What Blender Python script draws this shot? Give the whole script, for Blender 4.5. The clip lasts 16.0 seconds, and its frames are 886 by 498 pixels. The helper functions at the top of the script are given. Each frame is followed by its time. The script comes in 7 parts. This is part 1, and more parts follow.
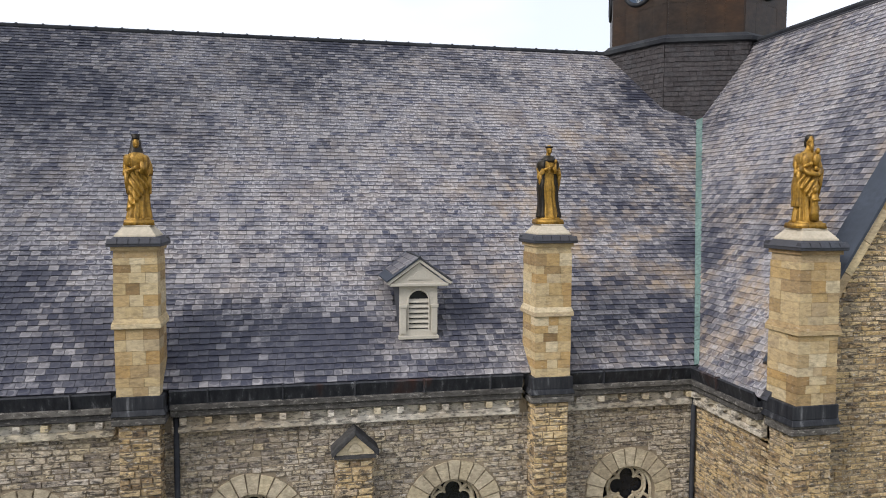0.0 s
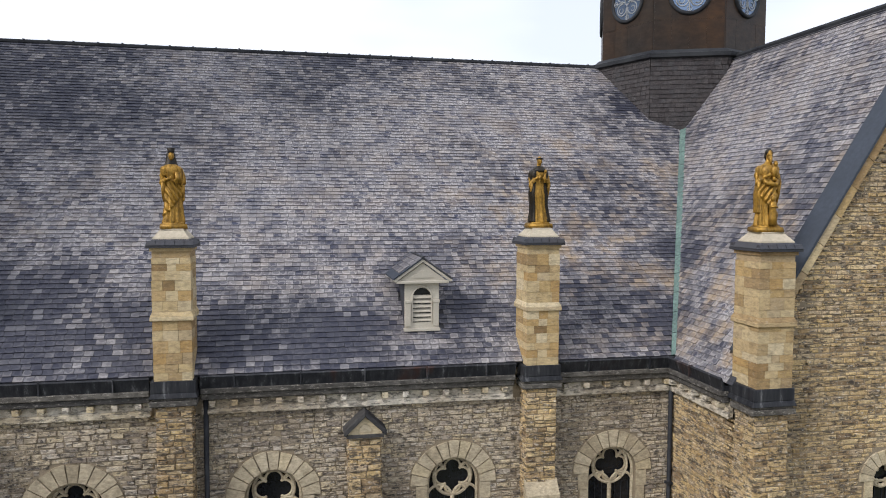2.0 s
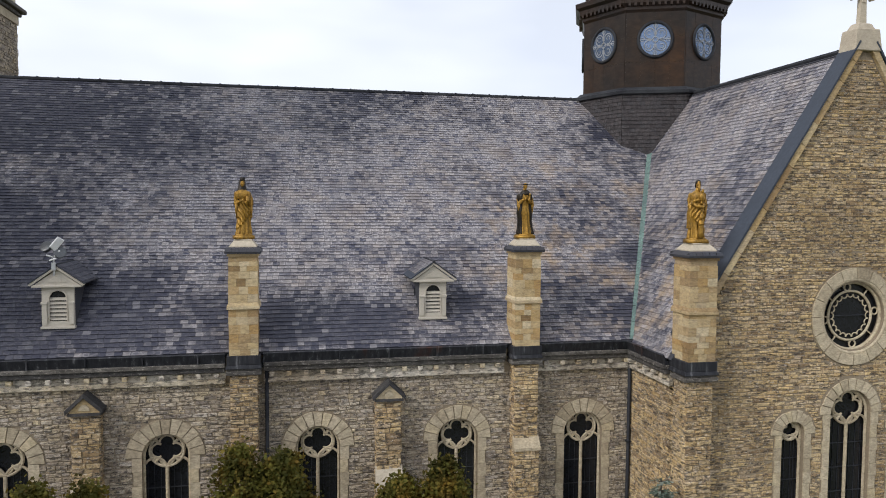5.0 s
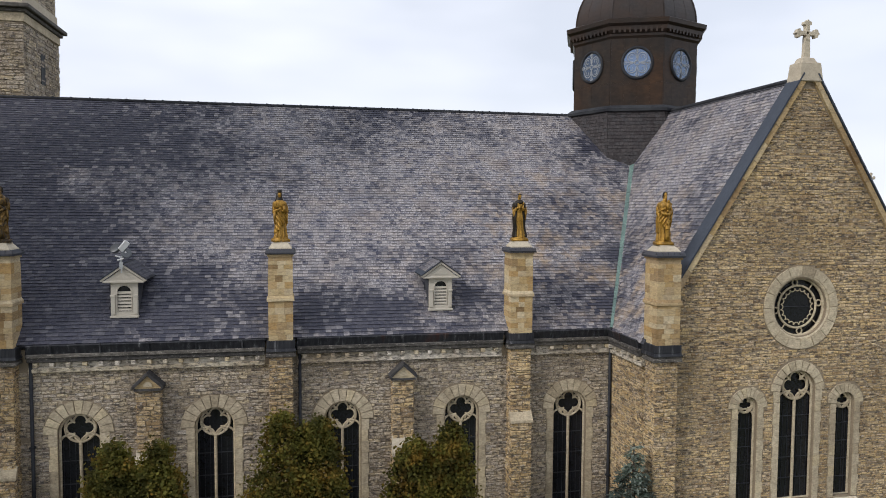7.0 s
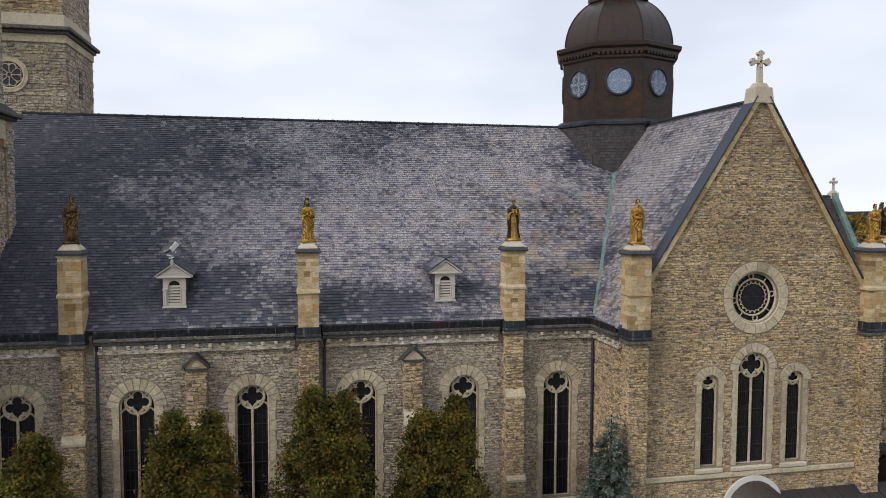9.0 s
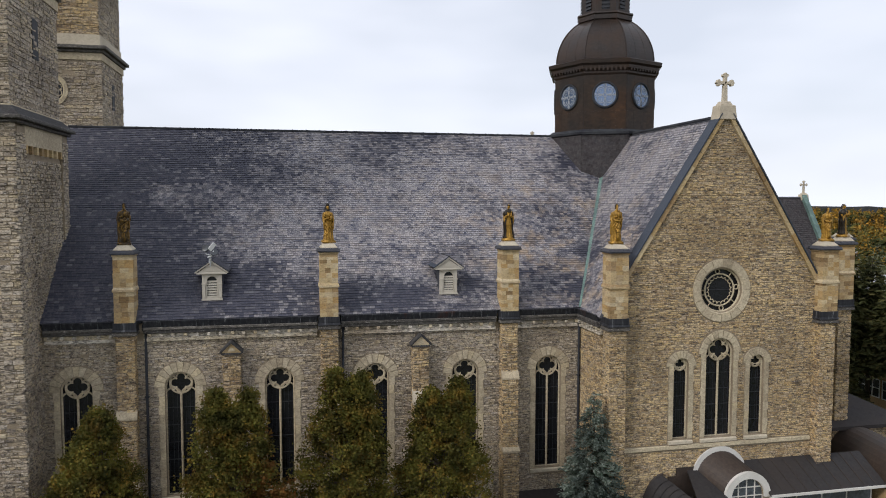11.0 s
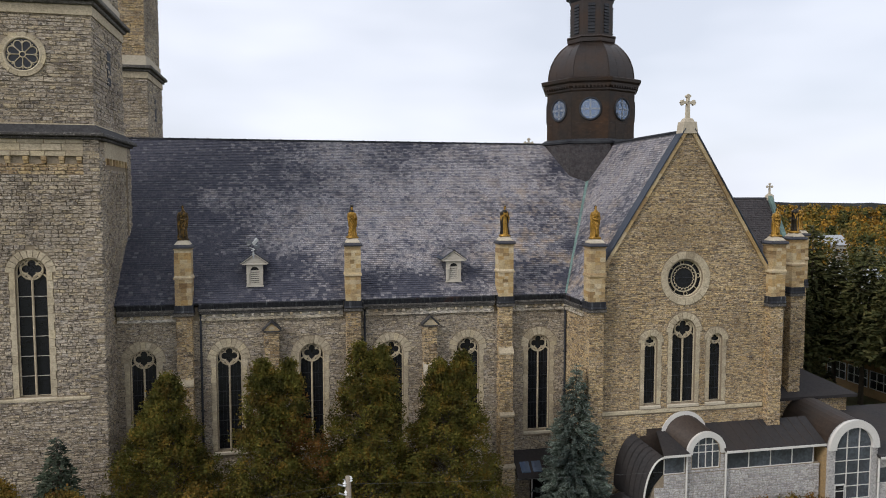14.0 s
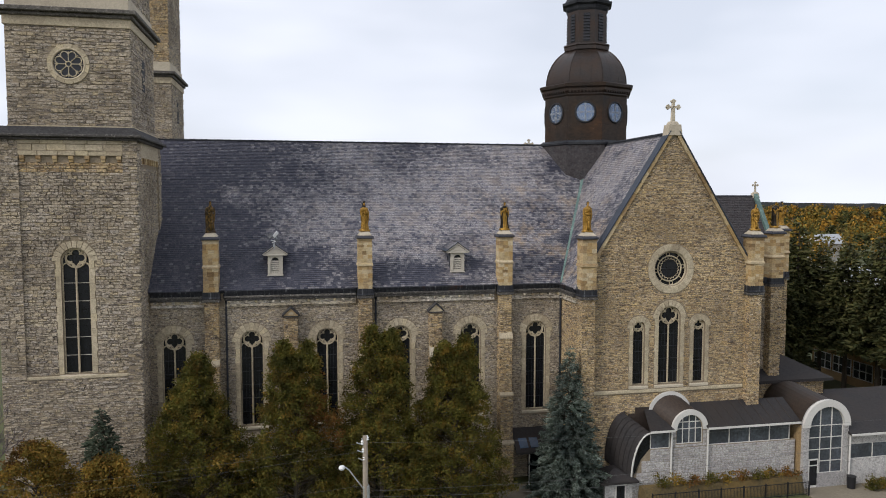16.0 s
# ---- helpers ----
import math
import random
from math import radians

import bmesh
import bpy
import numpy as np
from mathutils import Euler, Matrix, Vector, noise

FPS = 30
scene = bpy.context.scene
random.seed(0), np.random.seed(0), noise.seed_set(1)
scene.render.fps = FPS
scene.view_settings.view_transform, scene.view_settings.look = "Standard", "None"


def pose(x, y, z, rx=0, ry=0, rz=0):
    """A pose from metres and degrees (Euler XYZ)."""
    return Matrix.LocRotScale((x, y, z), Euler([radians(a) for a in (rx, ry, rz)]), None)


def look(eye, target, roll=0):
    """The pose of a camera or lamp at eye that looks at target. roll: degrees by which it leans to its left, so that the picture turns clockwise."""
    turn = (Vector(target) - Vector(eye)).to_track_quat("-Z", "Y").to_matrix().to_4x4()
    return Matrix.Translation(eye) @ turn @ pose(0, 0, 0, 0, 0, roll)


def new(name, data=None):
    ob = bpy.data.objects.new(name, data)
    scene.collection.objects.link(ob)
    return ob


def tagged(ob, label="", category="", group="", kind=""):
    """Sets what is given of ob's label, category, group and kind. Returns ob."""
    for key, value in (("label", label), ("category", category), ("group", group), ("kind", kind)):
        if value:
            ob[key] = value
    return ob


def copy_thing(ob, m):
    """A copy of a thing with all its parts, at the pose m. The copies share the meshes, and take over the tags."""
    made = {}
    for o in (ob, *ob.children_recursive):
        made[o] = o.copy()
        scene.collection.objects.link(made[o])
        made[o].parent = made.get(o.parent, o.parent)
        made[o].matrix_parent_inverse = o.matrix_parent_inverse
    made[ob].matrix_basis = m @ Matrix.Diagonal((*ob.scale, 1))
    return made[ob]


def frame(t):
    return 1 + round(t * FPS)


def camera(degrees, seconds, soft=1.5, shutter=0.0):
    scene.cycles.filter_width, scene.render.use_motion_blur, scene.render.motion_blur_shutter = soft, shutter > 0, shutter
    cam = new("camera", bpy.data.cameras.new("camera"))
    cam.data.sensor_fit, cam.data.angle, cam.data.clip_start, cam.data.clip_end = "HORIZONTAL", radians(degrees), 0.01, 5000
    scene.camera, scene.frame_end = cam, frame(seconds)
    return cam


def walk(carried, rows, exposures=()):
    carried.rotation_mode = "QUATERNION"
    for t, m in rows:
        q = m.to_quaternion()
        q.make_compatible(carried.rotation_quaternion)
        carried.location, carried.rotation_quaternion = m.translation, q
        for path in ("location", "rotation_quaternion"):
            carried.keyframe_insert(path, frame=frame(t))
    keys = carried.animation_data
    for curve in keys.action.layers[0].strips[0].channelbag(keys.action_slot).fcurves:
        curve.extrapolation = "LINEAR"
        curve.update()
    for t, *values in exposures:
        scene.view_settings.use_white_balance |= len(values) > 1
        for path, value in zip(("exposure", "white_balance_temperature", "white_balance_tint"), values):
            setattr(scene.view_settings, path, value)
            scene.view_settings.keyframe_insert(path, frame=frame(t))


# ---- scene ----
cam = camera(63.0, 16.0, soft=1.0)
# seconds, eye x y z, yaw, pitch, roll in degrees
ROWS = [
    (0.0, -7.109, -19.952, 18.335, -11.728, -3.631, 0.221),
    (0.5, -7.162, -20.298, 18.346, -11.688, -3.653, 0.21),
    (1.0, -7.25, -20.786, 18.37, -11.648, -3.664, 0.205),
    (1.5, -7.388, -21.468, 18.411, -11.609, -3.662, 0.206),
    (2.0, -7.585, -22.201, 18.5, -11.673, -3.594, 0.249),
    (2.5, -7.808, -23.036, 18.593, -11.739, -3.527, 0.291),
    (3.0, -8.053, -23.954, 18.687, -11.806, -3.465, 0.33),
    (3.5, -8.341, -25.032, 18.788, -11.875, -3.407, 0.366),
    (4.0, -8.614, -26.099, 18.865, -11.846, -3.372, 0.384),
    (6.5, -10.111, -31.911, 19.278, -11.71, -3.359, 0.383),
    (7.0, -10.418, -33.1, 19.37, -11.682, -3.385, 0.366),
    (7.5, -10.787, -34.439, 19.463, -11.724, -3.419, 0.331),
    (8.0, -11.129, -35.679, 19.554, -11.764, -3.456, 0.295),
    (8.5, -11.475, -36.935, 19.65, -11.801, -3.5, 0.256),
    (9.0, -11.818, -38.189, 19.751, -11.836, -3.547, 0.215),
    (11.5, -13.384, -44.624, 20.392, -11.759, -3.954, 0.044),
    (12.0, -13.681, -45.885, 20.497, -11.728, -4.027, 0.018),
    (12.5, -13.971, -47.131, 20.586, -11.691, -4.093, -0.003),
    (13.0, -14.306, -48.506, 20.637, -11.649, -4.115, -0.009),
    (13.5, -14.609, -49.765, 20.657, -11.603, -4.126, -0.007),
    (14.0, -14.909, -51.034, 20.647, -11.55, -4.126, 0.002),
    (14.5, -15.207, -52.314, 20.601, -11.487, -4.116, 0.019),
    (15.0, -15.528, -53.768, 20.527, -11.393, -4.12, 0.029),
    (15.5, -15.775, -54.906, 20.431, -11.309, -4.113, 0.044),
    (16.0, -15.9, -55.496, 20.375, -11.258, -4.109, 0.049),
]


def aim(x, y, z, yaw, pitch, roll):
    a, b = radians(yaw), radians(pitch)
    way = (-math.sin(a) * math.cos(b), math.cos(a) * math.cos(b), math.sin(b))
    return look((x, y, z), (x + way[0], y + way[1], z + way[2]), roll)


walk(cam, [(t, aim(*row)) for t, *row in ROWS], exposures=[(0.0, 0.33, 6280, 11), (3.5, 0.18, 6270, 11), (7.0, 0.03, 6310, 11.5), (9.0, -0.01, 6310, 11.5), (12.5, -0.03, 6310, 11.5), (16.0, -0.04, 6310, 11.5)])


# ---- light: bright overcast, thin cloud, low soft sun from the south-west ----
SUN_EL, SUN_AZ = radians(36), radians(243)      # azimuth clockwise from +y
world = bpy.data.worlds.new("sky")
scene.world = world
world.use_nodes = True
wn, wl = world.node_tree.nodes, world.node_tree.links
wn.clear()
w_out, w_bg = wn.new("ShaderNodeOutputWorld"), wn.new("ShaderNodeBackground")
w_sky, w_mix = wn.new("ShaderNodeTexSky"), wn.new("ShaderNodeMix")
w_sky.sky_type, w_sky.sun_disc = "NISHITA", False
w_sky.sun_elevation, w_sky.sun_rotation = SUN_EL, SUN_AZ
w_sky.air_density, w_sky.dust_density = 1.0, 2.0
w_co, w_map, w_noise, w_ramp = (wn.new("ShaderNodeTexCoord"), wn.new("ShaderNodeMapping"), wn.new("ShaderNodeTexNoise"),
                                wn.new("ShaderNodeValToRGB"))
w_map.inputs["Scale"].default_value = (1.0, 1.0, 3.2)
w_map.inputs["Location"].default_value = (0.35, 0.1, 0.0)
w_noise.inputs["Scale"].default_value, w_noise.inputs["Detail"].default_value = 1.9, 3.5
w_ramp.color_ramp.elements[0].position, w_ramp.color_ramp.elements[0].color = 0.36, (0.7, 0.7, 0.7, 1)
w_ramp.color_ramp.elements[1].position, w_ramp.color_ramp.elements[1].color = 0.62, (1, 1, 1, 1)
w_mix.data_type = "RGBA"
w_mix.inputs["B"].default_value = (11.3, 11.7, 12.6, 1)
wl.new(w_co.outputs["Generated"], w_map.inputs["Vector"])
wl.new(w_map.outputs["Vector"], w_noise.inputs["Vector"])
wl.new(w_noise.outputs["Fac"], w_ramp.inputs["Fac"])
wl.new(w_ramp.outputs["Color"], w_mix.inputs["Factor"])
wl.new(w_sky.outputs["Color"], w_mix.inputs["A"])
wl.new(w_mix.outputs["Result"], w_bg.inputs["Color"])
w_bg.inputs["Strength"].default_value = 0.086
wl.new(w_bg.outputs["Background"], w_out.inputs["Surface"])
sun = new("sun", bpy.data.lights.new("sun", "SUN"))
sun.data.energy, sun.data.angle, sun.data.color = 2.0, radians(16), (1.0, 0.95, 0.88)
sun.matrix_world = look((math.sin(SUN_AZ) * 90, math.cos(SUN_AZ) * 90, 90 * math.tan(SUN_EL)), (0, 0, 0))


# ---- materials ----
def node_mat(name, rough=0.8, metal=0.0, spec=0.5):
    m = bpy.data.materials.new(name)
    m.use_nodes = True
    b = m.node_tree.nodes["Principled BSDF"]
    b.inputs["Roughness"].default_value, b.inputs["Metallic"].default_value = rough, metal
    b.inputs["Specular IOR Level"].default_value = spec
    return m, m.node_tree.nodes, m.node_tree.links, b


def ramp_node(n, stops):
    r = n.new("ShaderNodeValToRGB")
    e = r.color_ramp.elements
    while len(e) < len(stops):
        e.new(0.5)
    for el, (p, c) in zip(e, stops):
        el.position, el.color = p, (*c, 1)
    return r


def noise_node(n, l, scale, detail=4, rough=0.6, stretch=(1, 1, 1), shift=(0, 0, 0)):
    co, mp, t = n.new("ShaderNodeNewGeometry"), n.new("ShaderNodeMapping"), n.new("ShaderNodeTexNoise")
    mp.inputs["Scale"].default_value, mp.inputs["Location"].default_value = stretch, shift
    t.inputs["Scale"].default_value, t.inputs["Detail"].default_value, t.inputs["Roughness"].default_value = scale, detail, rough
    l.new(co.outputs["Position"], mp.inputs["Vector"])
    l.new(mp.outputs["Vector"], t.inputs["Vector"])
    return t.outputs["Fac"]


def mixed(n, l, fac, a, b, kind="MIX"):
    x = n.new("ShaderNodeMix")
    x.data_type, x.blend_type = "RGBA", kind
    for sock, v in (("Factor", fac), ("A", a), ("B", b)):
        if isinstance(v, (int, float)):
            x.inputs[sock].default_value = v
        elif isinstance(v, tuple):
            x.inputs[sock].default_value = (*v, 1)
        else:
            l.new(v, x.inputs[sock])
    return x.outputs["Result"]


def mathed(n, l, op, a, b=0.0):
    x = n.new("ShaderNodeMath")
    x.operation = op
    for i, v in enumerate((a, b)):
        if isinstance(v, (int, float)):
            x.inputs[i].default_value = v
        else:
            l.new(v, x.inputs[i])
    return x.outputs[0]


def piece_random(n, l):
    g, o = n.new("ShaderNodeNewGeometry"), n.new("ShaderNodeObjectInfo")
    return mathed(n, l, "FRACT", mathed(n, l, "ADD", g.outputs["Random Per Island"], o.outputs["Random"]))


def bumped(n, l, b, height, strength=0.3, dist=0.02):
    u = n.new("ShaderNodeBump")
    u.inputs["Strength"].default_value, u.inputs["Distance"].default_value = strength, dist
    l.new(height, u.inputs["Height"])
    l.new(u.outputs["Normal"], b.inputs["Normal"])


def masonry(name, tones, grime=0.45, grain=9.0, rough=0.9, patch=(0.36, 0.33, 0.30), pits=0.0, mottle=1.0):
    """Stone pieces: a tone for each piece, grain, dark pits and large weather patches."""
    m, n, l, b = node_mat(name, rough, 0, 0.25)
    k = len(tones)
    tone = ramp_node(n, [(i / max(1, k - 1), c) for i, c in enumerate(tones)])
    l.new(piece_random(n, l), tone.inputs["Fac"])
    g = noise_node(n, l, grain, 6, 0.7)
    c = mixed(n, l, mottle, tone.outputs["Color"], ramp_out(n, l, g, [(0.25, (0.45, 0.43, 0.4)), (0.5, (0.95, 0.95, 0.95)), (0.75, (1.35, 1.3, 1.22))]), "MULTIPLY")
    fine = noise_node(n, l, grain * 2.6, 4, 0.65, (0.7, 0.7, 1.5), (1, 5, 2))
    c = mixed(n, l, mottle, c, ramp_out(n, l, fine, [(0.33, (0.62, 0.6, 0.58)), (0.55, (1.02, 1.02, 1.02)), (0.72, (1.35, 1.33, 1.3))]), "MULTIPLY")
    big = ramp_out(n, l, noise_node(n, l, 0.22, 5, 0.65, shift=(3, 1, 7)), [(0.42, (0, 0, 0)), (0.66, (1, 1, 1))])
    c = mixed(n, l, mathed(n, l, "MULTIPLY", big, grime), c, mixed(n, l, 1.0, c, patch, "MULTIPLY"))
    if pits:
        p = ramp_out(n, l, noise_node(n, l, 6.0, 5, 0.7, (0.65, 0.65, 2.0)), [(0.505, (0, 0, 0)), (0.575, (1, 1, 1))])
        c = mixed(n, l, mathed(n, l, "MULTIPLY", p, pits), c, (0.045, 0.04, 0.037))
        flake = ramp_out(n, l, noise_node(n, l, 10.0, 5, 0.75, (0.6, 0.6, 1.6), (5, 9, 2)), [(0.56, (0, 0, 0)), (0.64, (1, 1, 1))])
        c = mixed(n, l, mathed(n, l, "MULTIPLY", flake, pits * 0.65), c, (0.66, 0.61, 0.53))
    l.new(c, b.inputs["Base Color"])
    bumped(n, l, b, g, 0.5, 0.03)
    return m


def ramp_out(n, l, fac, stops):
    r = ramp_node(n, stops)
    l.new(fac, r.inputs["Fac"])
    return r.outputs["Color"]


def plain(name, colour, rough=0.7, metal=0.0, vary=0.25, scale=3.0, bump=0.15, second=None, spec=0.4):
    """A surface of one colour with stains at two scales."""
    m, n, l, b = node_mat(name, rough, metal, spec)
    g = noise_node(n, l, scale * 6, 5, 0.65)
    c = mixed(n, l, 1.0, colour, ramp_out(n, l, g, [(0.3, (1 - vary,) * 3), (0.7, (1 + vary,) * 3)]), "MULTIPLY")
    big = ramp_out(n, l, noise_node(n, l, scale * 0.5, 4, 0.6), [(0.4, (0, 0, 0)), (0.65, (1, 1, 1))])
    c = mixed(n, l, mathed(n, l, "MULTIPLY", big, 0.7), c, second if second else tuple(x * (1 - vary) for x in colour))
    l.new(c, b.inputs["Base Color"])
    if bump:
        bumped(n, l, b, g, bump, 0.01)
    return m


def slate_mat(name, west_darker=True, spots=(), ochre=None):
    """Roof slates: blue-grey to pale lilac-grey, each with a pale lichen rim, in darker and paler stretches."""
    m, n, l, b = node_mat(name, 0.6, 0, 0.4)
    rnd = piece_random(n, l)
    tone = ramp_out(n, l, rnd, [(0.0, (0.045, 0.05, 0.085)), (0.12, (0.115, 0.114, 0.14)), (0.5, (0.165, 0.158, 0.172)), (0.85, (0.205, 0.194, 0.2)), (1.0, (0.27, 0.25, 0.245))])
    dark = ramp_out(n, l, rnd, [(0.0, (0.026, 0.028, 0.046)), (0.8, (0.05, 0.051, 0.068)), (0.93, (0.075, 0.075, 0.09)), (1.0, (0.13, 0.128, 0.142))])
    zone = noise_node(n, l, 0.17, 6, 0.62, (0.8, 1, 1), (4, 2, 0))
    shift = 0.06
    if west_darker:
        # slates get steadily darker towards the west end of the nave
        sp, co = n.new("ShaderNodeSeparateXYZ"), n.new("ShaderNodeNewGeometry")
        l.new(co.outputs["Position"], sp.inputs[0])
        mr = n.new("ShaderNodeMapRange")
        mr.inputs["From Min"].default_value, mr.inputs["From Max"].default_value = -25, -13.5
        mr.inputs["To Min"].default_value, mr.inputs["To Max"].default_value = -0.30, 0.05
        l.new(sp.outputs["X"], mr.inputs["Value"])
        shift = mr.outputs["Result"]
    pos = n.new("ShaderNodeNewGeometry").outputs["Position"]

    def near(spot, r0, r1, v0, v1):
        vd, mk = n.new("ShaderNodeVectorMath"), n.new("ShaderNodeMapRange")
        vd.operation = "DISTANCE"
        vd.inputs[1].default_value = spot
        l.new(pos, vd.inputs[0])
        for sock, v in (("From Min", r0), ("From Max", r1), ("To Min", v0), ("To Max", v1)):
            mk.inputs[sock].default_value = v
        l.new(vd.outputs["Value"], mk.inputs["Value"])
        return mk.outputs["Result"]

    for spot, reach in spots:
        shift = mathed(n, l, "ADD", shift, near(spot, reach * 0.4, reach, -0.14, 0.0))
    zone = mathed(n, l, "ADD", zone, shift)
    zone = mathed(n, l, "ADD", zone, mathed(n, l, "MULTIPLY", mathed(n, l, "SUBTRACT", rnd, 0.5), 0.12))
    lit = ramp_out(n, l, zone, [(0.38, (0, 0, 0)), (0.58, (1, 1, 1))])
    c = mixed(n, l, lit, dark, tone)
    uv, su = n.new("ShaderNodeUVMap"), n.new("ShaderNodeSeparateXYZ")
    l.new(uv.outputs["UV"], su.inputs[0])
    other = mathed(n, l, "FRACT", mathed(n, l, "MULTIPLY", rnd, 37.7))
    third = mathed(n, l, "FRACT", mathed(n, l, "MULTIPLY", rnd, 91.3))
    du = mathed(n, l, "MULTIPLY", mathed(n, l, "SUBTRACT", su.outputs["X"], mathed(n, l, "ADD", 0.2, mathed(n, l, "MULTIPLY", other, 0.55))), 2.1)
    dv = mathed(n, l, "MULTIPLY", mathed(n, l, "SUBTRACT", su.outputs["Y"], mathed(n, l, "ADD", 0.3, mathed(n, l, "MULTIPLY", third, 0.5))), 2.4)
    ring = mathed(n, l, "SQRT", mathed(n, l, "ADD", mathed(n, l, "MULTIPLY", du, du), mathed(n, l, "MULTIPLY", dv, dv)))
    wob = noise_node(n, l, 7.0, 3, 0.55)
    ring = mathed(n, l, "ADD", ring, mathed(n, l, "MULTIPLY", mathed(n, l, "SUBTRACT", wob, 0.5), 2.6))
    rim = ramp_out(n, l, mathed(n, l, "MULTIPLY", ring, 0.5), [(0.36, (0, 0, 0)), (0.47, (1, 1, 1)), (0.62, (0.75, 0.75, 0.75)), (0.8, (0.2, 0.2, 0.2))])
    much = mixed(n, l, lit, (0.09, 0.09, 0.09), (0.85, 0.85, 0.85))
    fade = ramp_out(n, l, noise_node(n, l, 0.9, 4, 0.6, shift=(2, 8, 5)), [(0.35, (0.25, 0.25, 0.25)), (0.6, (1, 1, 1))])
    c = mixed(n, l, mathed(n, l, "MULTIPLY", mathed(n, l, "MULTIPLY", rim, much), fade), c, (0.45, 0.425, 0.425))
    gap = ramp_out(n, l, su.outputs["X"], [(0.0, (1, 1, 1)), (0.035, (0, 0, 0)), (0.965, (0, 0, 0)), (1.0, (1, 1, 1))])
    c = mixed(n, l, mathed(n, l, "MULTIPLY", gap, 0.42), c, (0.05, 0.05, 0.06))
    lich = ramp_out(n, l, noise_node(n, l, 0.8, 5, 0.7, shift=(9, 4, 1)), [(0.47, (0, 0, 0)), (0.62, (1, 1, 1))])
    lich = mathed(n, l, "MULTIPLY", lich, near(ochre, 3.0, 8.0, 1.0, 0.22))
    c = mixed(n, l, mathed(n, l, "MULTIPLY", mathed(n, l, "MULTIPLY", lich, lit), 0.62), c, (0.36, 0.245, 0.12))
    l.new(c, b.inputs["Base Color"])
    bumped(n, l, b, noise_node(n, l, 14, 4, 0.6), 0.25, 0.01)
    return m


BUFF = [(0.26, 0.185, 0.11), (0.46, 0.33, 0.178), (0.55, 0.41, 0.22), (0.60, 0.465, 0.27), (0.48, 0.375, 0.25), (0.62, 0.465, 0.24), (0.50, 0.355, 0.175)]
GREY = [(0.26, 0.22, 0.18), (0.43, 0.365, 0.275), (0.52, 0.445, 0.335), (0.47, 0.415, 0.345), (0.55, 0.455, 0.30), (0.38, 0.33, 0.275)]
stone = masonry("coursed_limestone", BUFF, 0.6, pits=0.85)
stone_grey = masonry("grey_limestone", GREY, 0.6, pits=0.85)
mortar = plain("mortar", (0.26, 0.21, 0.145), 0.95, vary=0.3)
ashlar = masonry("pale_ashlar", [(0.22, 0.14, 0.065), (0.46, 0.33, 0.165), (0.54, 0.42, 0.24), (0.30, 0.195, 0.09), (0.60, 0.50, 0.33), (0.48, 0.35, 0.17), (0.42, 0.27, 0.11), (0.56, 0.45, 0.27)], 0.3, 5.0, pits=0.25, mottle=0.4)
cornice_stone = masonry("stained_cornice_stone", [(0.60, 0.55, 0.46), (0.66, 0.61, 0.53), (0.54, 0.45, 0.28)], 0.7, 3.0, patch=(0.38, 0.29, 0.17), pits=0.7, mottle=0.7)
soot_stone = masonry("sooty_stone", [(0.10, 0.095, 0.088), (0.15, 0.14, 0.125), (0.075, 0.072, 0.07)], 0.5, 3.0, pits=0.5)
dressed = masonry("dressed_stone", [(0.46, 0.39, 0.275), (0.54, 0.465, 0.335), (0.41, 0.345, 0.24), (0.50, 0.43, 0.305), (0.56, 0.47, 0.31)], 0.4, 5.0, mottle=0.7)
capstone = masonry("pale_capstone", [(0.54, 0.48, 0.37), (0.50, 0.44, 0.34)], 0.35, 5.0, mottle=0.35)
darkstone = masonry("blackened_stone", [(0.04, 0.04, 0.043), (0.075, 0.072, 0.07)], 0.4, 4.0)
def streaked_lead(name, rusty=0.7):
    """Black lead with pale and rusty runs down it."""
    m, n, l, b = node_mat(name, 0.6, 0, 0.3)
    run = noise_node(n, l, 5.0, 5, 0.7, (1.0, 1.0, 0.12))
    rust = noise_node(n, l, 0.45, 4, 0.6, (1, 1, 0.3), (3, 3, 3))
    c = ramp_out(n, l, run, [(0.42, (0.012, 0.013, 0.017)), (0.58, (0.03, 0.031, 0.035)), (0.66, (0.11, 0.11, 0.115)), (0.76, (0.28, 0.28, 0.29))])
    c = mixed(n, l, ramp_out(n, l, rust, [(0.60, (0, 0, 0)), (0.68, (rusty,) * 3)]), c, (0.085, 0.03, 0.014))
    l.new(c, b.inputs["Base Color"])
    bumped(n, l, b, run, 0.3, 0.02)
    return m


gutter_lead = streaked_lead("streaked_lead")
plinth_lead = streaked_lead("plinth_lead", 0.0)
lead = plain("dark_lead", (0.016, 0.017, 0.021), 0.7, 0.0, 0.4, 2.0, 0.2, (0.045, 0.048, 0.052), 0.25)
# Dark slate patches; those right of piers and dormer have their shade painted in.
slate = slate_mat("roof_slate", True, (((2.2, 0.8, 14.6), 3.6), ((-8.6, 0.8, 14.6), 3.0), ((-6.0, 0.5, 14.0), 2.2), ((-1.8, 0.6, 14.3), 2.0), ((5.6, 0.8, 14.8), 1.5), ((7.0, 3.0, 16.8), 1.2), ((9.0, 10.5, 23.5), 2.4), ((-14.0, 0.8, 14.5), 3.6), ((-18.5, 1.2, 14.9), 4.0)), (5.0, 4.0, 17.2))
slate_east = slate_mat("transept_slate", False, (((5.7, 0.0, 15.2), 1.7), ((5.4, -1.9, 14.3), 0.9), ((6.5, 2.0, 16.6), 1.0)), (6.0, -1.5, 15.5))
slate_dark = plain("dark_slate", (0.042, 0.045, 0.055), 0.65, 0, 0.35, 2.0, 0.3, (0.045, 0.04, 0.042))
